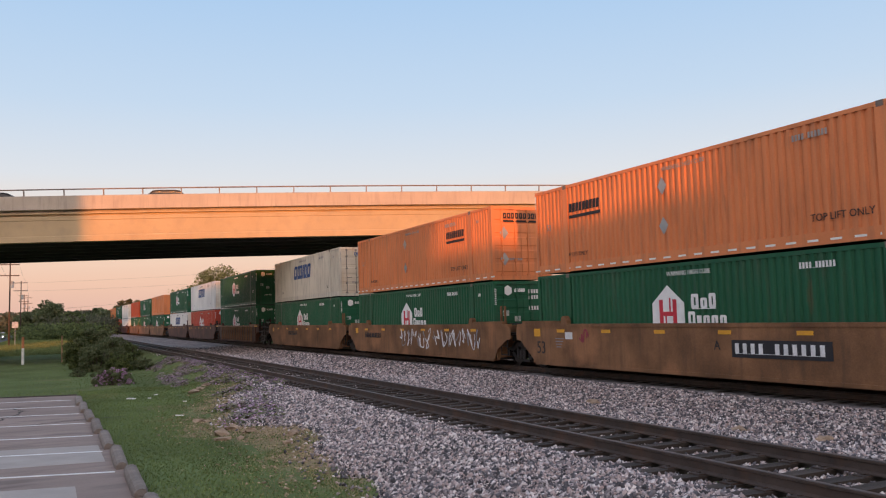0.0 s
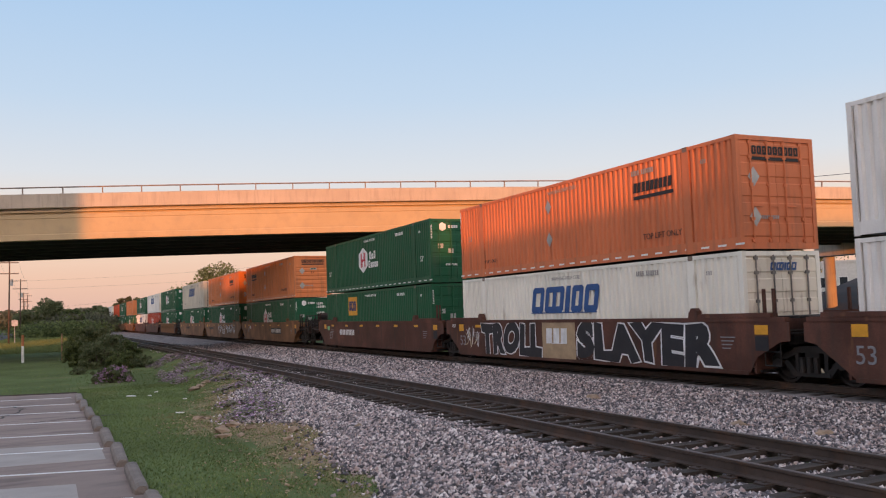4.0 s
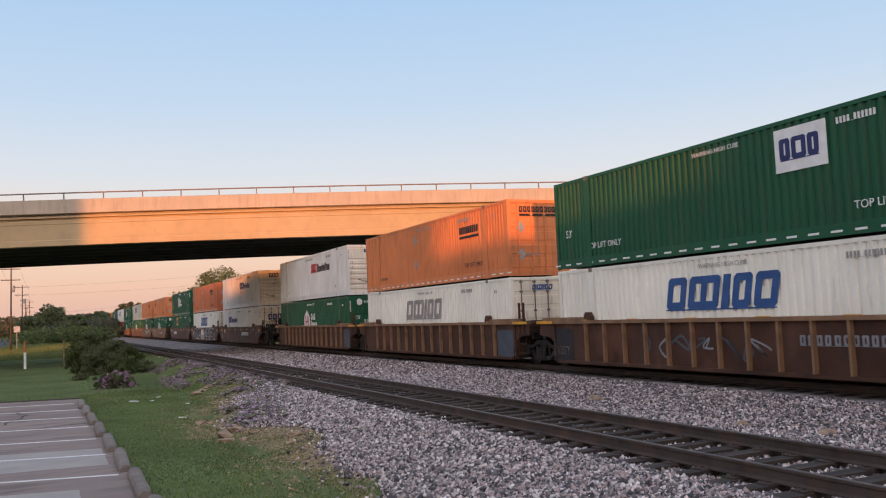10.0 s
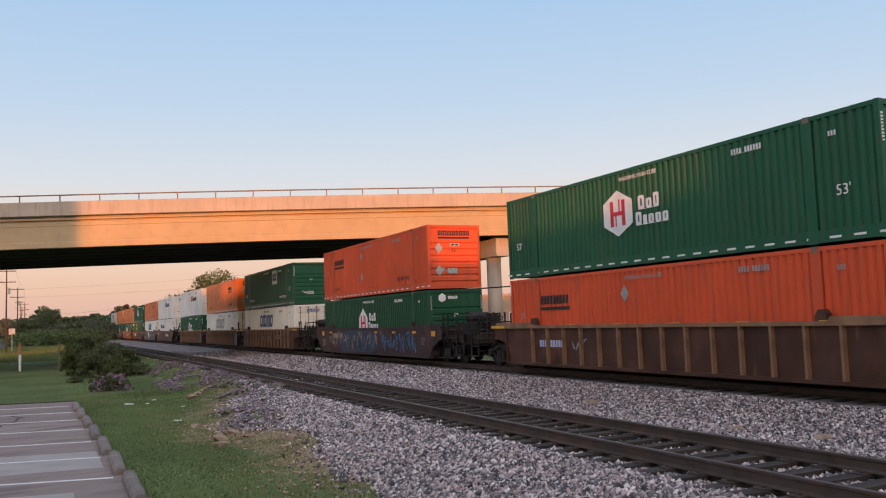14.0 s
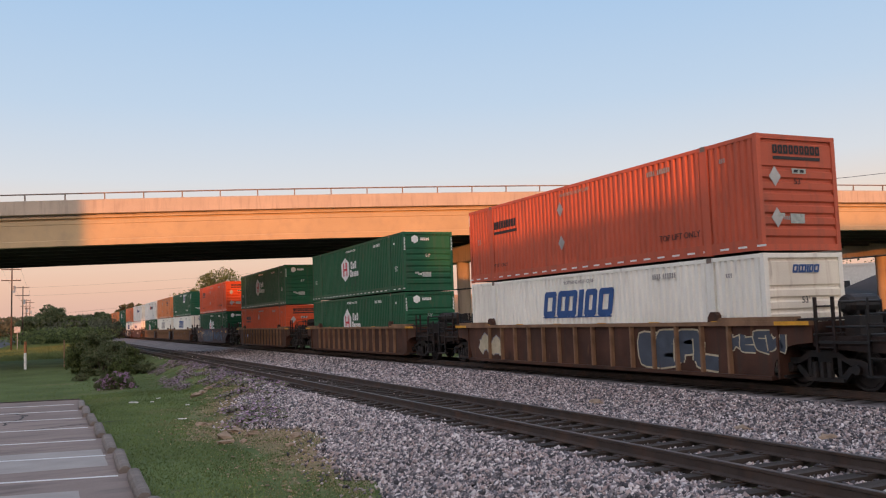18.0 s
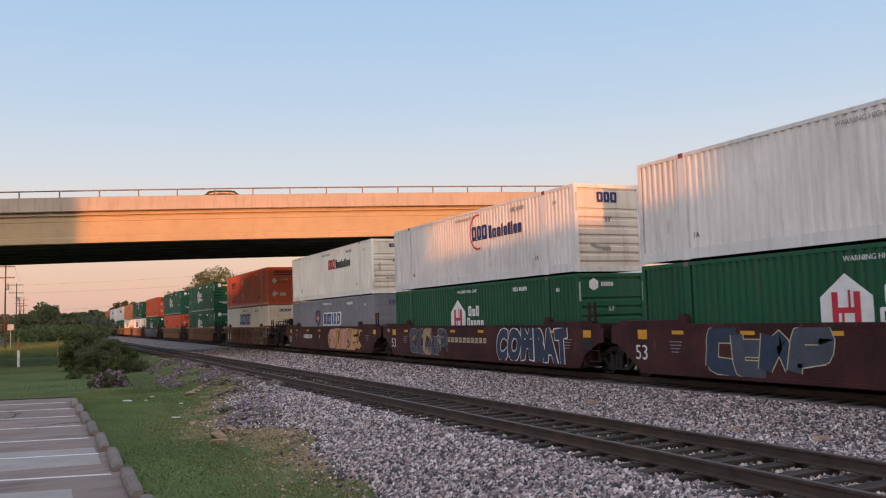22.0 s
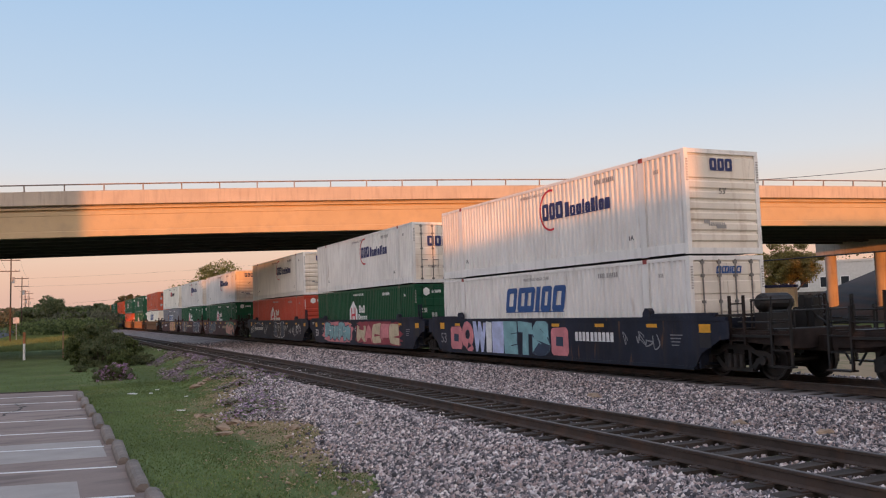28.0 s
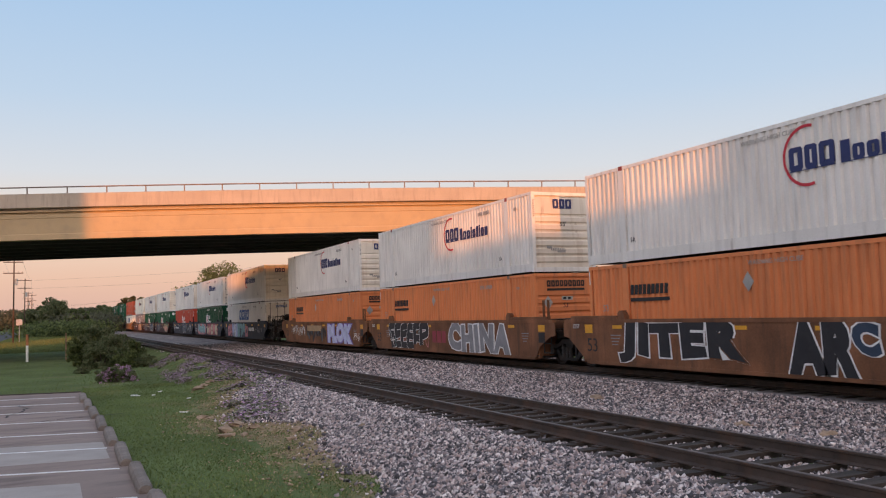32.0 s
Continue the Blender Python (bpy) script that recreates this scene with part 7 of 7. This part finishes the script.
def wire(points, r=0.02, sag=0.6, mat=None):
    """One sagging cable through the points."""
    path = []
    for a, b in zip(points, points[1:]):
        a, b = Vector(a), Vector(b)
        for i in range(11):
            k = i / 10
            c = a.lerp(b, k)
            c.z -= sag * 4 * k * (1 - k)
            if not path or (c - path[-1]).length > 0.01:
                path.append(c)
    d = (path[-1] - path[0]).normalized()
    u = d.cross(Vector((0, 0, 1))).normalized()
    v = []
    for c in path:
        v += [c + u * r, c + Vector((0, 0, r)), c - u * r, c - Vector((0, 0, r))]
    f = [(4 * i + j, 4 * i + (j + 1) % 4, 4 * i + 4 + (j + 1) % 4, 4 * i + 4 + j) for i in range(len(path) - 1) for j in range(4)]
    f += [(0, 1, 2, 3), tuple(len(v) - 4 + j for j in range(4))]
    return Shape().add(v, f).mesh("wire", mat or M_BLACK)


wires = [[(-4.7 + dx, 136, LOW + 11.4), (-4.65 + dx, 190, LOW + 11.3), (-5.6 + dx, 262, LOW + 11.1), (-7.0 + dx, 340, LOW + 10.7)] for dx in (-1.2, 1.2)]
wires += [[(-4.65, 190, LOW + 11.2), (60, 190, 14.5)], [(-4.65, 190, LOW + 9.6), (60, 190, 12.3)], [(-5.6, 262, LOW + 7), (60, 200, 10.5)], [(-5.6, 262, LOW + 6.5), (70, 200, 12.5)]]
for k, w in enumerate(wires):
    thing("wire", "thin dark overhead utility wire", "wire", "overhead wires", me=wire(w, 0.009))
thing("cable", "thick black cable slung across the street", "wire", "overhead wires", me=wire([(24, 55.0, 3.6), (74, 23.0, 6.4)], 0.045, 0.3))
thing("wire", "thin dark overhead wire above the overpass", "wire", "overhead wires", me=wire([(38.95, 44.3, 9.6), (95, 52, 17.5)], 0.02, 0.8))

post = thing("marker_post", "white marker post with a rust-orange top", "marker post", m=pose(-1.42, 65, LOW))
part("shaft", Shape().tube((0, 0, -0.2), (0, 0, 1.1), 0.085, 10).mesh("shaft", M_WHITE), post)
part("cap", Shape().tube((0, 0, 1.1), (0, 0, 1.86), 0.087, 10).mesh("cap", material("faded_orange_sleeve", (0.40, 0.16, 0.07), rough=0.7)), post, "faded orange sleeve")
thing("stake", "thin tan wooden stake in the lawn", "stake", me=Shape().tube((0, 0, -0.2), (0, 0, 1.85), 0.05, 6).mesh("stake", material("tan_wood", (0.30, 0.19, 0.11))), m=pose(1.0, 66, LOW))
sg = thing("road_sign", "square road sign on a thin post, bare metal back showing", "sign", m=pose(-4.1, 140, LOW))
part("post", Shape().tube((0, 0, -0.2), (0, 0, 3.4), 0.05, 8).mesh("post", M_GALV), sg)
part("panel", Shape().box(-0.42, 0.42, -0.07, -0.05, 2.45, 3.3).mesh("panel", material("sign_back", (0.45, 0.46, 0.48), rough=0.7)), sg, "bare metal back of the sign panel")

M_LAMPPOST = material("pale_pole_paint", (0.60, 0.57, 0.54), rough=0.5, vary=0.12)
lamp = thing("street_lamp", "tall galvanised street lamp with a curved arm", "street lamp", m=pose(38.95, 44.3, -0.45))
part("pole", Shape().tube((0, 0, 0), (0, 0, 10.35), 0.115, 12, 0.075).mesh("pole", M_LAMPPOST, True), lamp)
arm = [(0, 0, 9.9), (0.45, -0.30, 10.15), (1.0, -0.66, 10.42), (1.55, -1.05, 10.52)]
s = Shape()
for a, b in zip(arm, arm[1:]):
    s.tube(a, b, 0.035, 8)
part("arm", s.mesh("arm", M_GALV), lamp)
part("lamp_head", Shape().prism([(1.35, -0.14), (1.7, -0.2), (2.15, -0.13), (2.15, 0.13), (1.7, 0.2), (1.35, 0.14)], 10.44, 10.58, "z").mesh("lamp_head", M_BLACK), lamp, "dark lamp head", pose(0, 0, 0, 0, 0, -34))
part("base_plate", Shape().box(-0.2, 0.2, -0.2, 0.2, 0, 0.05).mesh("base_plate", M_GALV), lamp)
copy_thing(lamp, pose(52.4, 80.0, -0.4, 0, 0, 120) @ Matrix.Diagonal((0.76, 0.76, 0.76, 1)))

# ---- street and shops beyond the railway ----
M_RED = material("shop_red", (0.55, 0.02, 0.04), rough=0.45, vary=0.25, scale=0.8, emit=0.32)
M_LITGLASS = material("lit_shop_window", (0.85, 0.82, 0.80), rough=0.3, vary=0.15, scale=1.5, emit=0.35)
M_LAMPW = material("sign_lamp", (1.0, 0.85, 0.8), emit=9.0)
M_CREAM = material("kiosk_cream", (0.78, 0.62, 0.44), rough=0.8, vary=0.1)
M_PLAINRED = material("red_band", (0.50, 0.03, 0.03), rough=0.6, vary=0.1)
M_WALLW = material("white_render", (0.62, 0.60, 0.58), rough=0.9, vary=0.08)
M_GLASS = material("dark_glass", (0.03, 0.035, 0.045), rough=0.12, vary=0.1, spec=0.45)
M_TEAL = material("teal_paint", (0.05, 0.26, 0.32), rough=0.6, vary=0.1)
thing("street", "grey asphalt street and forecourt beyond the railway", "road", kind="structure",
      me=Shape().prism([(24, -40), (60, 40), (130, 130), (180, 60), (120, -60)], -0.5, -0.36, "z").mesh("street", M_ASPH))


def shop():
    root = thing("restaurant", "low restaurant with a glowing red fascia and white walls", "restaurant", m=pose(75.0, 89.8, -0.4, 0, 0, -40))
    part("wall", Shape().box(-5.0, 7.5, 0, 9, 0, 4.1).mesh("wall", M_WALLW), root)
    part("base_band", Shape().box(-5.02, 7.52, -0.03, 9.02, 0, 0.9).mesh("base_band", M_PLAINRED), root, "red base band")
    part("fascia", Shape().box(-5.1, 7.6, -0.5, 1.0, 3.15, 4.35).mesh("fascia", M_RED), root, "glowing red fascia")
    part("mansard", Shape().prism([(-0.62, 4.36), (-0.2, 5.45), (1.2, 5.45), (1.2, 4.36)], -5.2, 7.7, "x").mesh("mansard", M_PLAINRED), root, "sloping dark red roof edge")
    part("storefront", Shape().box(-4.8, 7.3, -0.10, -0.03, 1.0, 3.0).mesh("storefront", M_LITGLASS), root, "bright lit shop window band")
    me = blocks((0.6,) * 8, 0.75, M_WHITE, 0, 0.3, False)[0]
    part("brand_mark", me, root, "white brand lettering blocks", rear_side(-3.4, -0.506, 3.4))
    for x in (-4.2, 5.9):
        part("sign_lamp", Shape().box(x - 0.35, x + 0.35, -0.7, -0.52, 4.75, 4.95).mesh("sign_lamp", M_LAMPW), root, "bright fascia lamp")
    for x in (-4.2, -2.4, 1.4, 3.2, 5.0):
        part("window_post", Shape().box(x - 0.08, x + 0.08, -0.16, -0.105, 1.0, 3.0).mesh("window_post", M_WALLW), root)
    part("door", Shape().box(-0.6, 0.6, -0.17, -0.11, 0, 2.4).mesh("door", M_GLASS), root)
    part("roof_unit", Shape().box(1.5, 4.0, 3, 5, 4.1, 5.3).mesh("roof_unit", M_GALV), root)
    return root


shop()
sgn = thing("pole_sign", "oval white shop sign with teal bars above a cream board", "sign", m=pose(62.8, 83.0, -0.4, 0, 0, -37))
for x in (-0.65, 0.65):
    part("post", Shape().box(x - 0.14, x + 0.14, -0.14, 0.14, 0, 5.7).mesh("post", M_PLAINRED), sgn, "red square post")
part("panel", Shape().prism([(2.15 * math.cos(a), 6.62 + 1.0 * math.sin(a)) for a in [2 * math.pi * i / 24 for i in range(24)]], -0.14, 0.14, "y").mesh("panel", material("lit_sign_face", (0.72, 0.80, 0.84), rough=0.4, vary=0.08, emit=0.18)), sgn, "lit white oval panel")
part("panel_rim", ring_arc(1.0, 0.07, 0, 360, M_TEAL), sgn, "teal rim of the oval", rear_side(0, -0.15, 6.62) @ Matrix.Diagonal((2.0, 0.91, 1, 1)))
part("board", Shape().box(-1.25, 1.25, -0.18, -0.145, 4.25, 5.35).mesh("board", M_CREAM), sgn, "plain cream board")
part("brand_mark", blocks((0.6, 0.6, 0.6, 0.6), 0.42, M_TEAL, 0, 0.25, base=False)[0], sgn, "teal blocks", rear_side(-0.72, -0.145, 6.85))
part("brand_mark", blocks((0.6,) * 7, 0.52, M_TEAL, 0, 0.2, base=False)[0], sgn, "teal blocks", rear_side(-1.42, -0.145, 6.10))

ks = thing("kiosk", "small cream kiosk with a red base and a blue roof edge", "kiosk", m=pose(61.5, 60.2, -0.4, 0, 0, -52))
part("wall", Shape().box(-1.5, 1.5, 0, 2.6, 0, 3.3).mesh("wall", M_CREAM), ks)
part("base_band", Shape().box(-1.53, 1.53, -0.03, 2.63, 0, 1.1).mesh("base_band", M_PLAINRED), ks, "red base")
part("roof_edge", Shape().box(-1.62, 1.62, -0.12, 2.72, 3.3, 3.55).mesh("roof_edge", M_NAVY), ks, "blue roof edge")
part("door", Shape().box(-1.35, -0.7, -0.05, 0.02, 0, 2.3).mesh("door", M_CREAM), ks)
part("vent", Shape().box(0.4, 0.9, -0.05, 0.0, 2.6, 2.8).mesh("vent", M_BLACK), ks)
bin_ = thing("waste_container", "dark green steel waste container beside a kiosk", "dumpster", m=pose(60.3, 66.0, -0.4, 0, 0, -45))
part("body", Shape().prism([(-1.0, 0.15), (1.0, 0.15), (1.15, 1.5), (-1.15, 1.5)], -0.8, 0.8, "y").mesh("body", material("bin_green", (0.03, 0.07, 0.05), rough=0.6)), bin_)
part("lid", Shape().prism([(-1.2, 1.5), (1.2, 1.5), (1.15, 1.62), (-1.15, 1.75)], -0.85, 0.85, "y").mesh("lid", M_BLACK), bin_)
for k, (x, y) in enumerate(((59.6, 59.2), (60.3, 58.4), (61.0, 57.6))):
    thing("bollard", "yellow steel bollard in front of a kiosk", "bollard", "bollards by the kiosk", me=cached("bollard", lambda: Shape().tube((0, 0, 0), (0, 0, 1.15), 0.1, 10).tube((0, 0, 1.15), (0, 0, 1.2), 0.1, 10, 0.05).mesh("bollard", M_YELLOW)), m=pose(x, y, -0.36))


def block(x, y, turn, w, d, h, wall, label, rows, cols, gz=-0.4):
    root = thing("building", label, "building", "buildings beyond the railway", m=pose(x, y, gz, 0, 0, turn))
    part("wall", Shape().box(-w / 2, w / 2, 0, d, 0, h).mesh("wall", wall), root)
    part("parapet", Shape().box(-w / 2 - 0.1, w / 2 + 0.1, -0.1, d + 0.1, h, h + 0.35).mesh("parapet", wall), root)
    pane = cached(("pane", h), lambda: Shape().box(-0.55, 0.55, 0.0, 0.05, 0, 1.5).mesh("window_pane", M_GLASS))
    rim = cached(("rim", h), lambda: Shape().box(-0.65, 0.65, -0.05, 0.0, -0.12, 0).box(-0.65, -0.55, -0.05, 0.03, 0, 1.5).box(0.55, 0.65, -0.05, 0.03, 0, 1.5).box(-0.65, 0.65, -0.05, 0.03, 1.5, 1.6).mesh("window_frame", M_WHITE))
    for j in range(rows):
        for i in range(cols):
            win = part("window", pane, root, "", pose(-w / 2 + (i + 0.5) * w / cols, -0.02, 1.0 + j * 2.9))
            part("window_frame", rim, win)
    return root


block(112, 92, -52, 26, 10, 7.6, M_WALLW, "white two-storey building with dark sash windows", 2, 9)
block(95, 104, -46, 12, 8, 4.4, M_WALLW, "plain white-walled building behind trees", 1, 4)
block(89, 80, -49, 9, 5, 2.7, material("dark_carport", (0.10, 0.085, 0.075)), "low dark carport in front of a white building", 1, 3)
row = block(67.0, 104, -36, 26, 8, 4.6, M_WALLW, "long low white-fronted shop row beyond the street", 1, 9)
part("shopfront", Shape().box(-12.5, 12.5, -0.14, -0.075, 0, 3.1).mesh("shopfront", material("dark_shopfront", (0.06, 0.05, 0.05), rough=0.4, vary=0.4, scale=0.7, second=(0.30, 0.05, 0.05), second_at=0.6)), row, "dark shopfront with red displays")
part("awning", Shape().prism([(-1.3, 3.15), (-0.11, 3.45), (-0.11, 3.15)], -12.8, 12.8, "x").mesh("awning", M_PLAINRED), row, "red awning")
tree(79.5, 117.5, -0.4, 9.6, 3.1, M_OLIVE, "rounded olive tree behind a shop row", 41, 9000, 0.12, crown_low=0.5)
tree(72.5, 121.0, -0.4, 8.6, 3.4, M_LEAFY, "pale olive tree behind a shop row", 42, 8000, 0.13, crown_low=0.4)
block(52, 98, -30, 14, 8, 4.6, material("peach_wall", (0.52, 0.36, 0.25), vary=0.1), "low peach-coloured shop beyond the street", 1, 5)
block(36, 92, -25, 10, 7, 4.0, M_PLAINRED, "low red-walled shop beyond the street", 1, 4)

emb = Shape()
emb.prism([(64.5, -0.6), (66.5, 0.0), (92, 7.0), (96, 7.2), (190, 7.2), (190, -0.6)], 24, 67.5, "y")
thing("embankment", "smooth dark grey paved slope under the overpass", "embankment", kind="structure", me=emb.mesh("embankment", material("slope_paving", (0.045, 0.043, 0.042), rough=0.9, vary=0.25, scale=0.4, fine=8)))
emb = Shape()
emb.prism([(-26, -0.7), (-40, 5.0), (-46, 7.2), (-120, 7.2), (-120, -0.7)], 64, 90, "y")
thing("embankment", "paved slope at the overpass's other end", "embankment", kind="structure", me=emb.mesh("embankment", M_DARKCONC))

# unseen blocks and trees added behind the camera, shading near ground from low sun
AWAY = Euler((0, 0, radians(180 - SUN_AZ))).to_matrix().to_4x4()
M_SHADEBLOCK = material("shade_block", (0.26, 0.15, 0.10), rough=0.9, vary=0.2, scale=1.0)
# each added block's height sets where its shade ends on train and overpass
for u0, u1, h in ((-90, -50.5, 18), (-36.5, -17.6, 17), (-17.6, -12.8, 10.5), (-12.8, -9.8, 8.9), (-9.8, -1.0, 9.9), (-1.0, 3.4, 9.4), (3.4, 9.0, 7.2), (9.0, 33, 9.6), (33, 45, 11.2)):
    thing("building", "plain unseen block added to keep the low sun off", "building", "buildings behind the lot",
          me=Shape().box(u0, u1, -62, -45, LOW, h).mesh("building", M_SHADEBLOCK), m=AWAY)


def uw(u, w):
    return AWAY @ Vector((u, -w, 0))


# added trees, out of view, that shade the overpass and the far train
for k, (u, w, h, r) in enumerate(((-24.5, 47, 21, 7.2), (-27, 56, 19, 6.5), (-58, 70, 22, 9), (-72, 80, 24, 10), (-88, 70, 22, 10))):
    at = uw(u, w)
    tree(at.x, at.y, LOW, h, r, M_LEAF, "unseen tall tree added to keep the low sun off", 50 + k, 9000, 0.42, trunk=0.4, crown_low=0.1)

# ---- road vehicles ----
M_TYRE = material("tyre_rubber", (0.02, 0.02, 0.02), rough=0.9, vary=0.2)
M_HEAD = material("headlamp", (1.0, 0.95, 0.85), emit=25.0)
M_TAIL = material("tail_lamp", (0.5, 0.01, 0.01), rough=0.3, emit=0.4)


def road_vehicle(kind, color, label, lights=False):
    """A car, length along x, nose towards +x; kinds: suv, sedan, van."""
    paint = cached(("carpaint", color), lambda: material("car_paint", color, rough=0.5, vary=0.06, spec=0.15))
    L, Hh, W = {"suv": (4.9, 1.88, 1.95), "sedan": (4.7, 1.5, 1.8), "van": (5.6, 2.2, 2.0)}[kind]
    root = thing(kind if kind != "sedan" else "car", label, "car", "vehicles on the roads")
    hx = L / 2
    belt = Hh * 0.58
    body = [(-hx, 0.35), (-hx, belt * 0.95), (-hx + 0.1, belt), (hx - 1.25, belt), (hx - 0.2, belt * 0.82), (hx, belt * 0.6), (hx, 0.35), (hx - 0.5, 0.25), (-hx + 0.5, 0.25)]
    part("body", Shape().prism(body, -W / 2, W / 2, "y").mesh("body", paint), root)
    if kind == "sedan":
        cab = [(-hx + 0.55, belt), (-hx + 1.25, Hh - 0.05), (-hx + 1.6, Hh), (hx - 1.95, Hh), (hx - 1.7, Hh - 0.05), (hx - 0.95, belt)]
    elif kind == "suv":
        cab = [(-hx + 0.12, belt), (-hx + 0.35, Hh - 0.08), (-hx + 0.6, Hh), (hx - 2.1, Hh), (hx - 1.8, Hh - 0.06), (hx - 0.95, belt)]
    else:
        cab = [(-hx + 0.02, belt), (-hx + 0.05, Hh - 0.06), (-hx + 0.2, Hh), (hx - 1.5, Hh), (hx - 1.2, Hh - 0.1), (hx - 0.5, belt)]
    inner = W / 2 - 0.12
    part("cabin", Shape().prism(cab, -inner, inner, "y").mesh("cabin", paint), root)
    mid_ = (Hh + belt) / 2
    glass = [(a * 0.93, belt + (b - belt) * 0.78 + 0.03) for a, b in cab]
    for sd in (-1, 1):
        part("side_window", Shape().prism(glass, sd * (inner + 0.004), sd * (inner - 0.03), "y").mesh("side_window", M_GLASS), root)
    a, b = cab[-1], cab[-2]
    part("windscreen", Shape().prism([(a[0] + 0.012, a[1] + 0.03), (b[0] + 0.012, b[1] - 0.03), (b[0] - 0.03, b[1] - 0.03), (a[0] - 0.03, a[1] + 0.03)], -inner + 0.08, inner - 0.08, "y").mesh("windscreen", M_GLASS), root)
    tyre = cached("tyre", lambda: Shape().tube((0, -0.11, 0), (0, 0.11, 0), 0.34, 18).mesh("tyre", M_TYRE))
    rim_ = cached("rim", lambda: Shape().tube((0, -0.115, 0), (0, 0.115, 0), 0.2, 12).mesh("rim", M_GALV))
    for x in (-hx + 0.9, hx - 0.9):
        for sd in (-1, 1):
            w = part("wheel", tyre, root, "", pose(x, sd * (W / 2 - 0.1), 0.34))
            part("rim", rim_, w)
    for sd in (-1, 1):
        part("headlight", Shape().box(hx - 0.06, hx + 0.01, sd * W * 0.36 - 0.16, sd * W * 0.36 + 0.16, belt * 0.62, belt * 0.8).mesh("headlight", M_HEAD if lights else M_WHITE), root, "headlight")
        part("tail_light", Shape().box(-hx - 0.01, -hx + 0.05, sd * W * 0.42 - 0.1, sd * W * 0.42 + 0.1, belt * 0.65, belt * 0.95).mesh("tail_light", M_TAIL), root, "red tail light")
    if kind == "suv":
        for sd in (-1, 1):
            part("roof_rail", Shape().box(-hx + 0.5, hx - 2.0, sd * (inner - 0.1) - 0.03, sd * (inner - 0.1) + 0.03, Hh, Hh + 0.06).mesh("roof_rail", M_BLACK), root)
    return root


ROAD_Z = 9.42
# vehicle, lane across the deck, time and place along the deck, speed
BRIDGE_CARS = []
for kind, color, label, lane, t0, s0, v in (
        ("sedan", (0.015, 0.015, 0.017), "black sedan driving over the overpass", 2.9, 0.0, -3.7, 19.7),
        ("sedan", (0.022, 0.022, 0.025), "dark grey sedan driving over the overpass", 2.9, 0.0, 7.3, 19.5),
        ("suv", (0.035, 0.006, 0.01), "dark red sport utility vehicle on the overpass", 2.9, 6.0, 22.7, 25.6),
        ("suv", (0.018, 0.02, 0.024), "slate sport utility vehicle on the overpass", 2.9, 7.4, 14.85, 22.9),
        ("suv", (0.45, 0.40, 0.40), "silver sport utility vehicle on the overpass", 2.9, 14.5, 3.3, 22.0),
        ("van", (0.72, 0.55, 0.25), "pale yellow van on the overpass", 12.5, 14.5, 21.4, -20.0),
        ("sedan", (0.015, 0.015, 0.017), "low black sedan on the overpass", 2.9, 22.1, 13.9, 26.4),
        ("sedan", (0.28, 0.25, 0.24), "pale sedan driving over the overpass", 2.9, 24.5, 0.9, 20.0)):
    BRIDGE_CARS.append((road_vehicle(kind, color, label), lane, t0, s0, v))
far_car = road_vehicle("sedan", (0.4, 0.4, 0.42), "silver sedan with lit headlights on the far road", True)
for x, y, turn, kind, color, label in ((50.5, 52.2, -50, "sedan", (0.20, 0.26, 0.33), "blue-grey sedan parked beyond the railway"), (60.5, 71.0, 130, "sedan", (0.6, 0.6, 0.6), "white sedan parked at the shops"),
                                       (44.5, 62.0, -60, "suv", (0.5, 0.5, 0.52), "silver sport utility vehicle parked beyond the railway")):
    road_vehicle(kind, color, label).matrix_basis = pose(x, y, -0.36, 0, 0, turn)


def motions():
    """All that moves: the train, the traffic on the overpass and a car on the far road."""
    times = [0, 4, 8, 12, 16, 20, 24, 28, 32]
    for ob, at in MOVERS:
        walk(ob, [(t, pose(at.x, at.y + travel(t), at.z)) for t in times])
    for ob, lane, t0, s0, v in BRIDGE_CARS:
        turn = pose(0, 0, 0) if v > 0 else pose(0, 0, 0, 0, 0, 180)
        rows = []
        for t in range(0, 33):
            s = max(-75.0, min(124.0, s0 + v * (t - t0)))
            rows.append((t, BR @ pose(s, lane, ROAD_Z + crest(s)) @ turn))
        walk(ob, rows)
    walk(far_car, [(0, pose(-9.2, 215, LOW + 0.03, 0, 0, -90)), (8, pose(-9.2, 150, LOW + 0.03, 0, 0, -90)), (32, pose(-9.2, 80, LOW + 0.03, 0, 0, -90))])


motions()
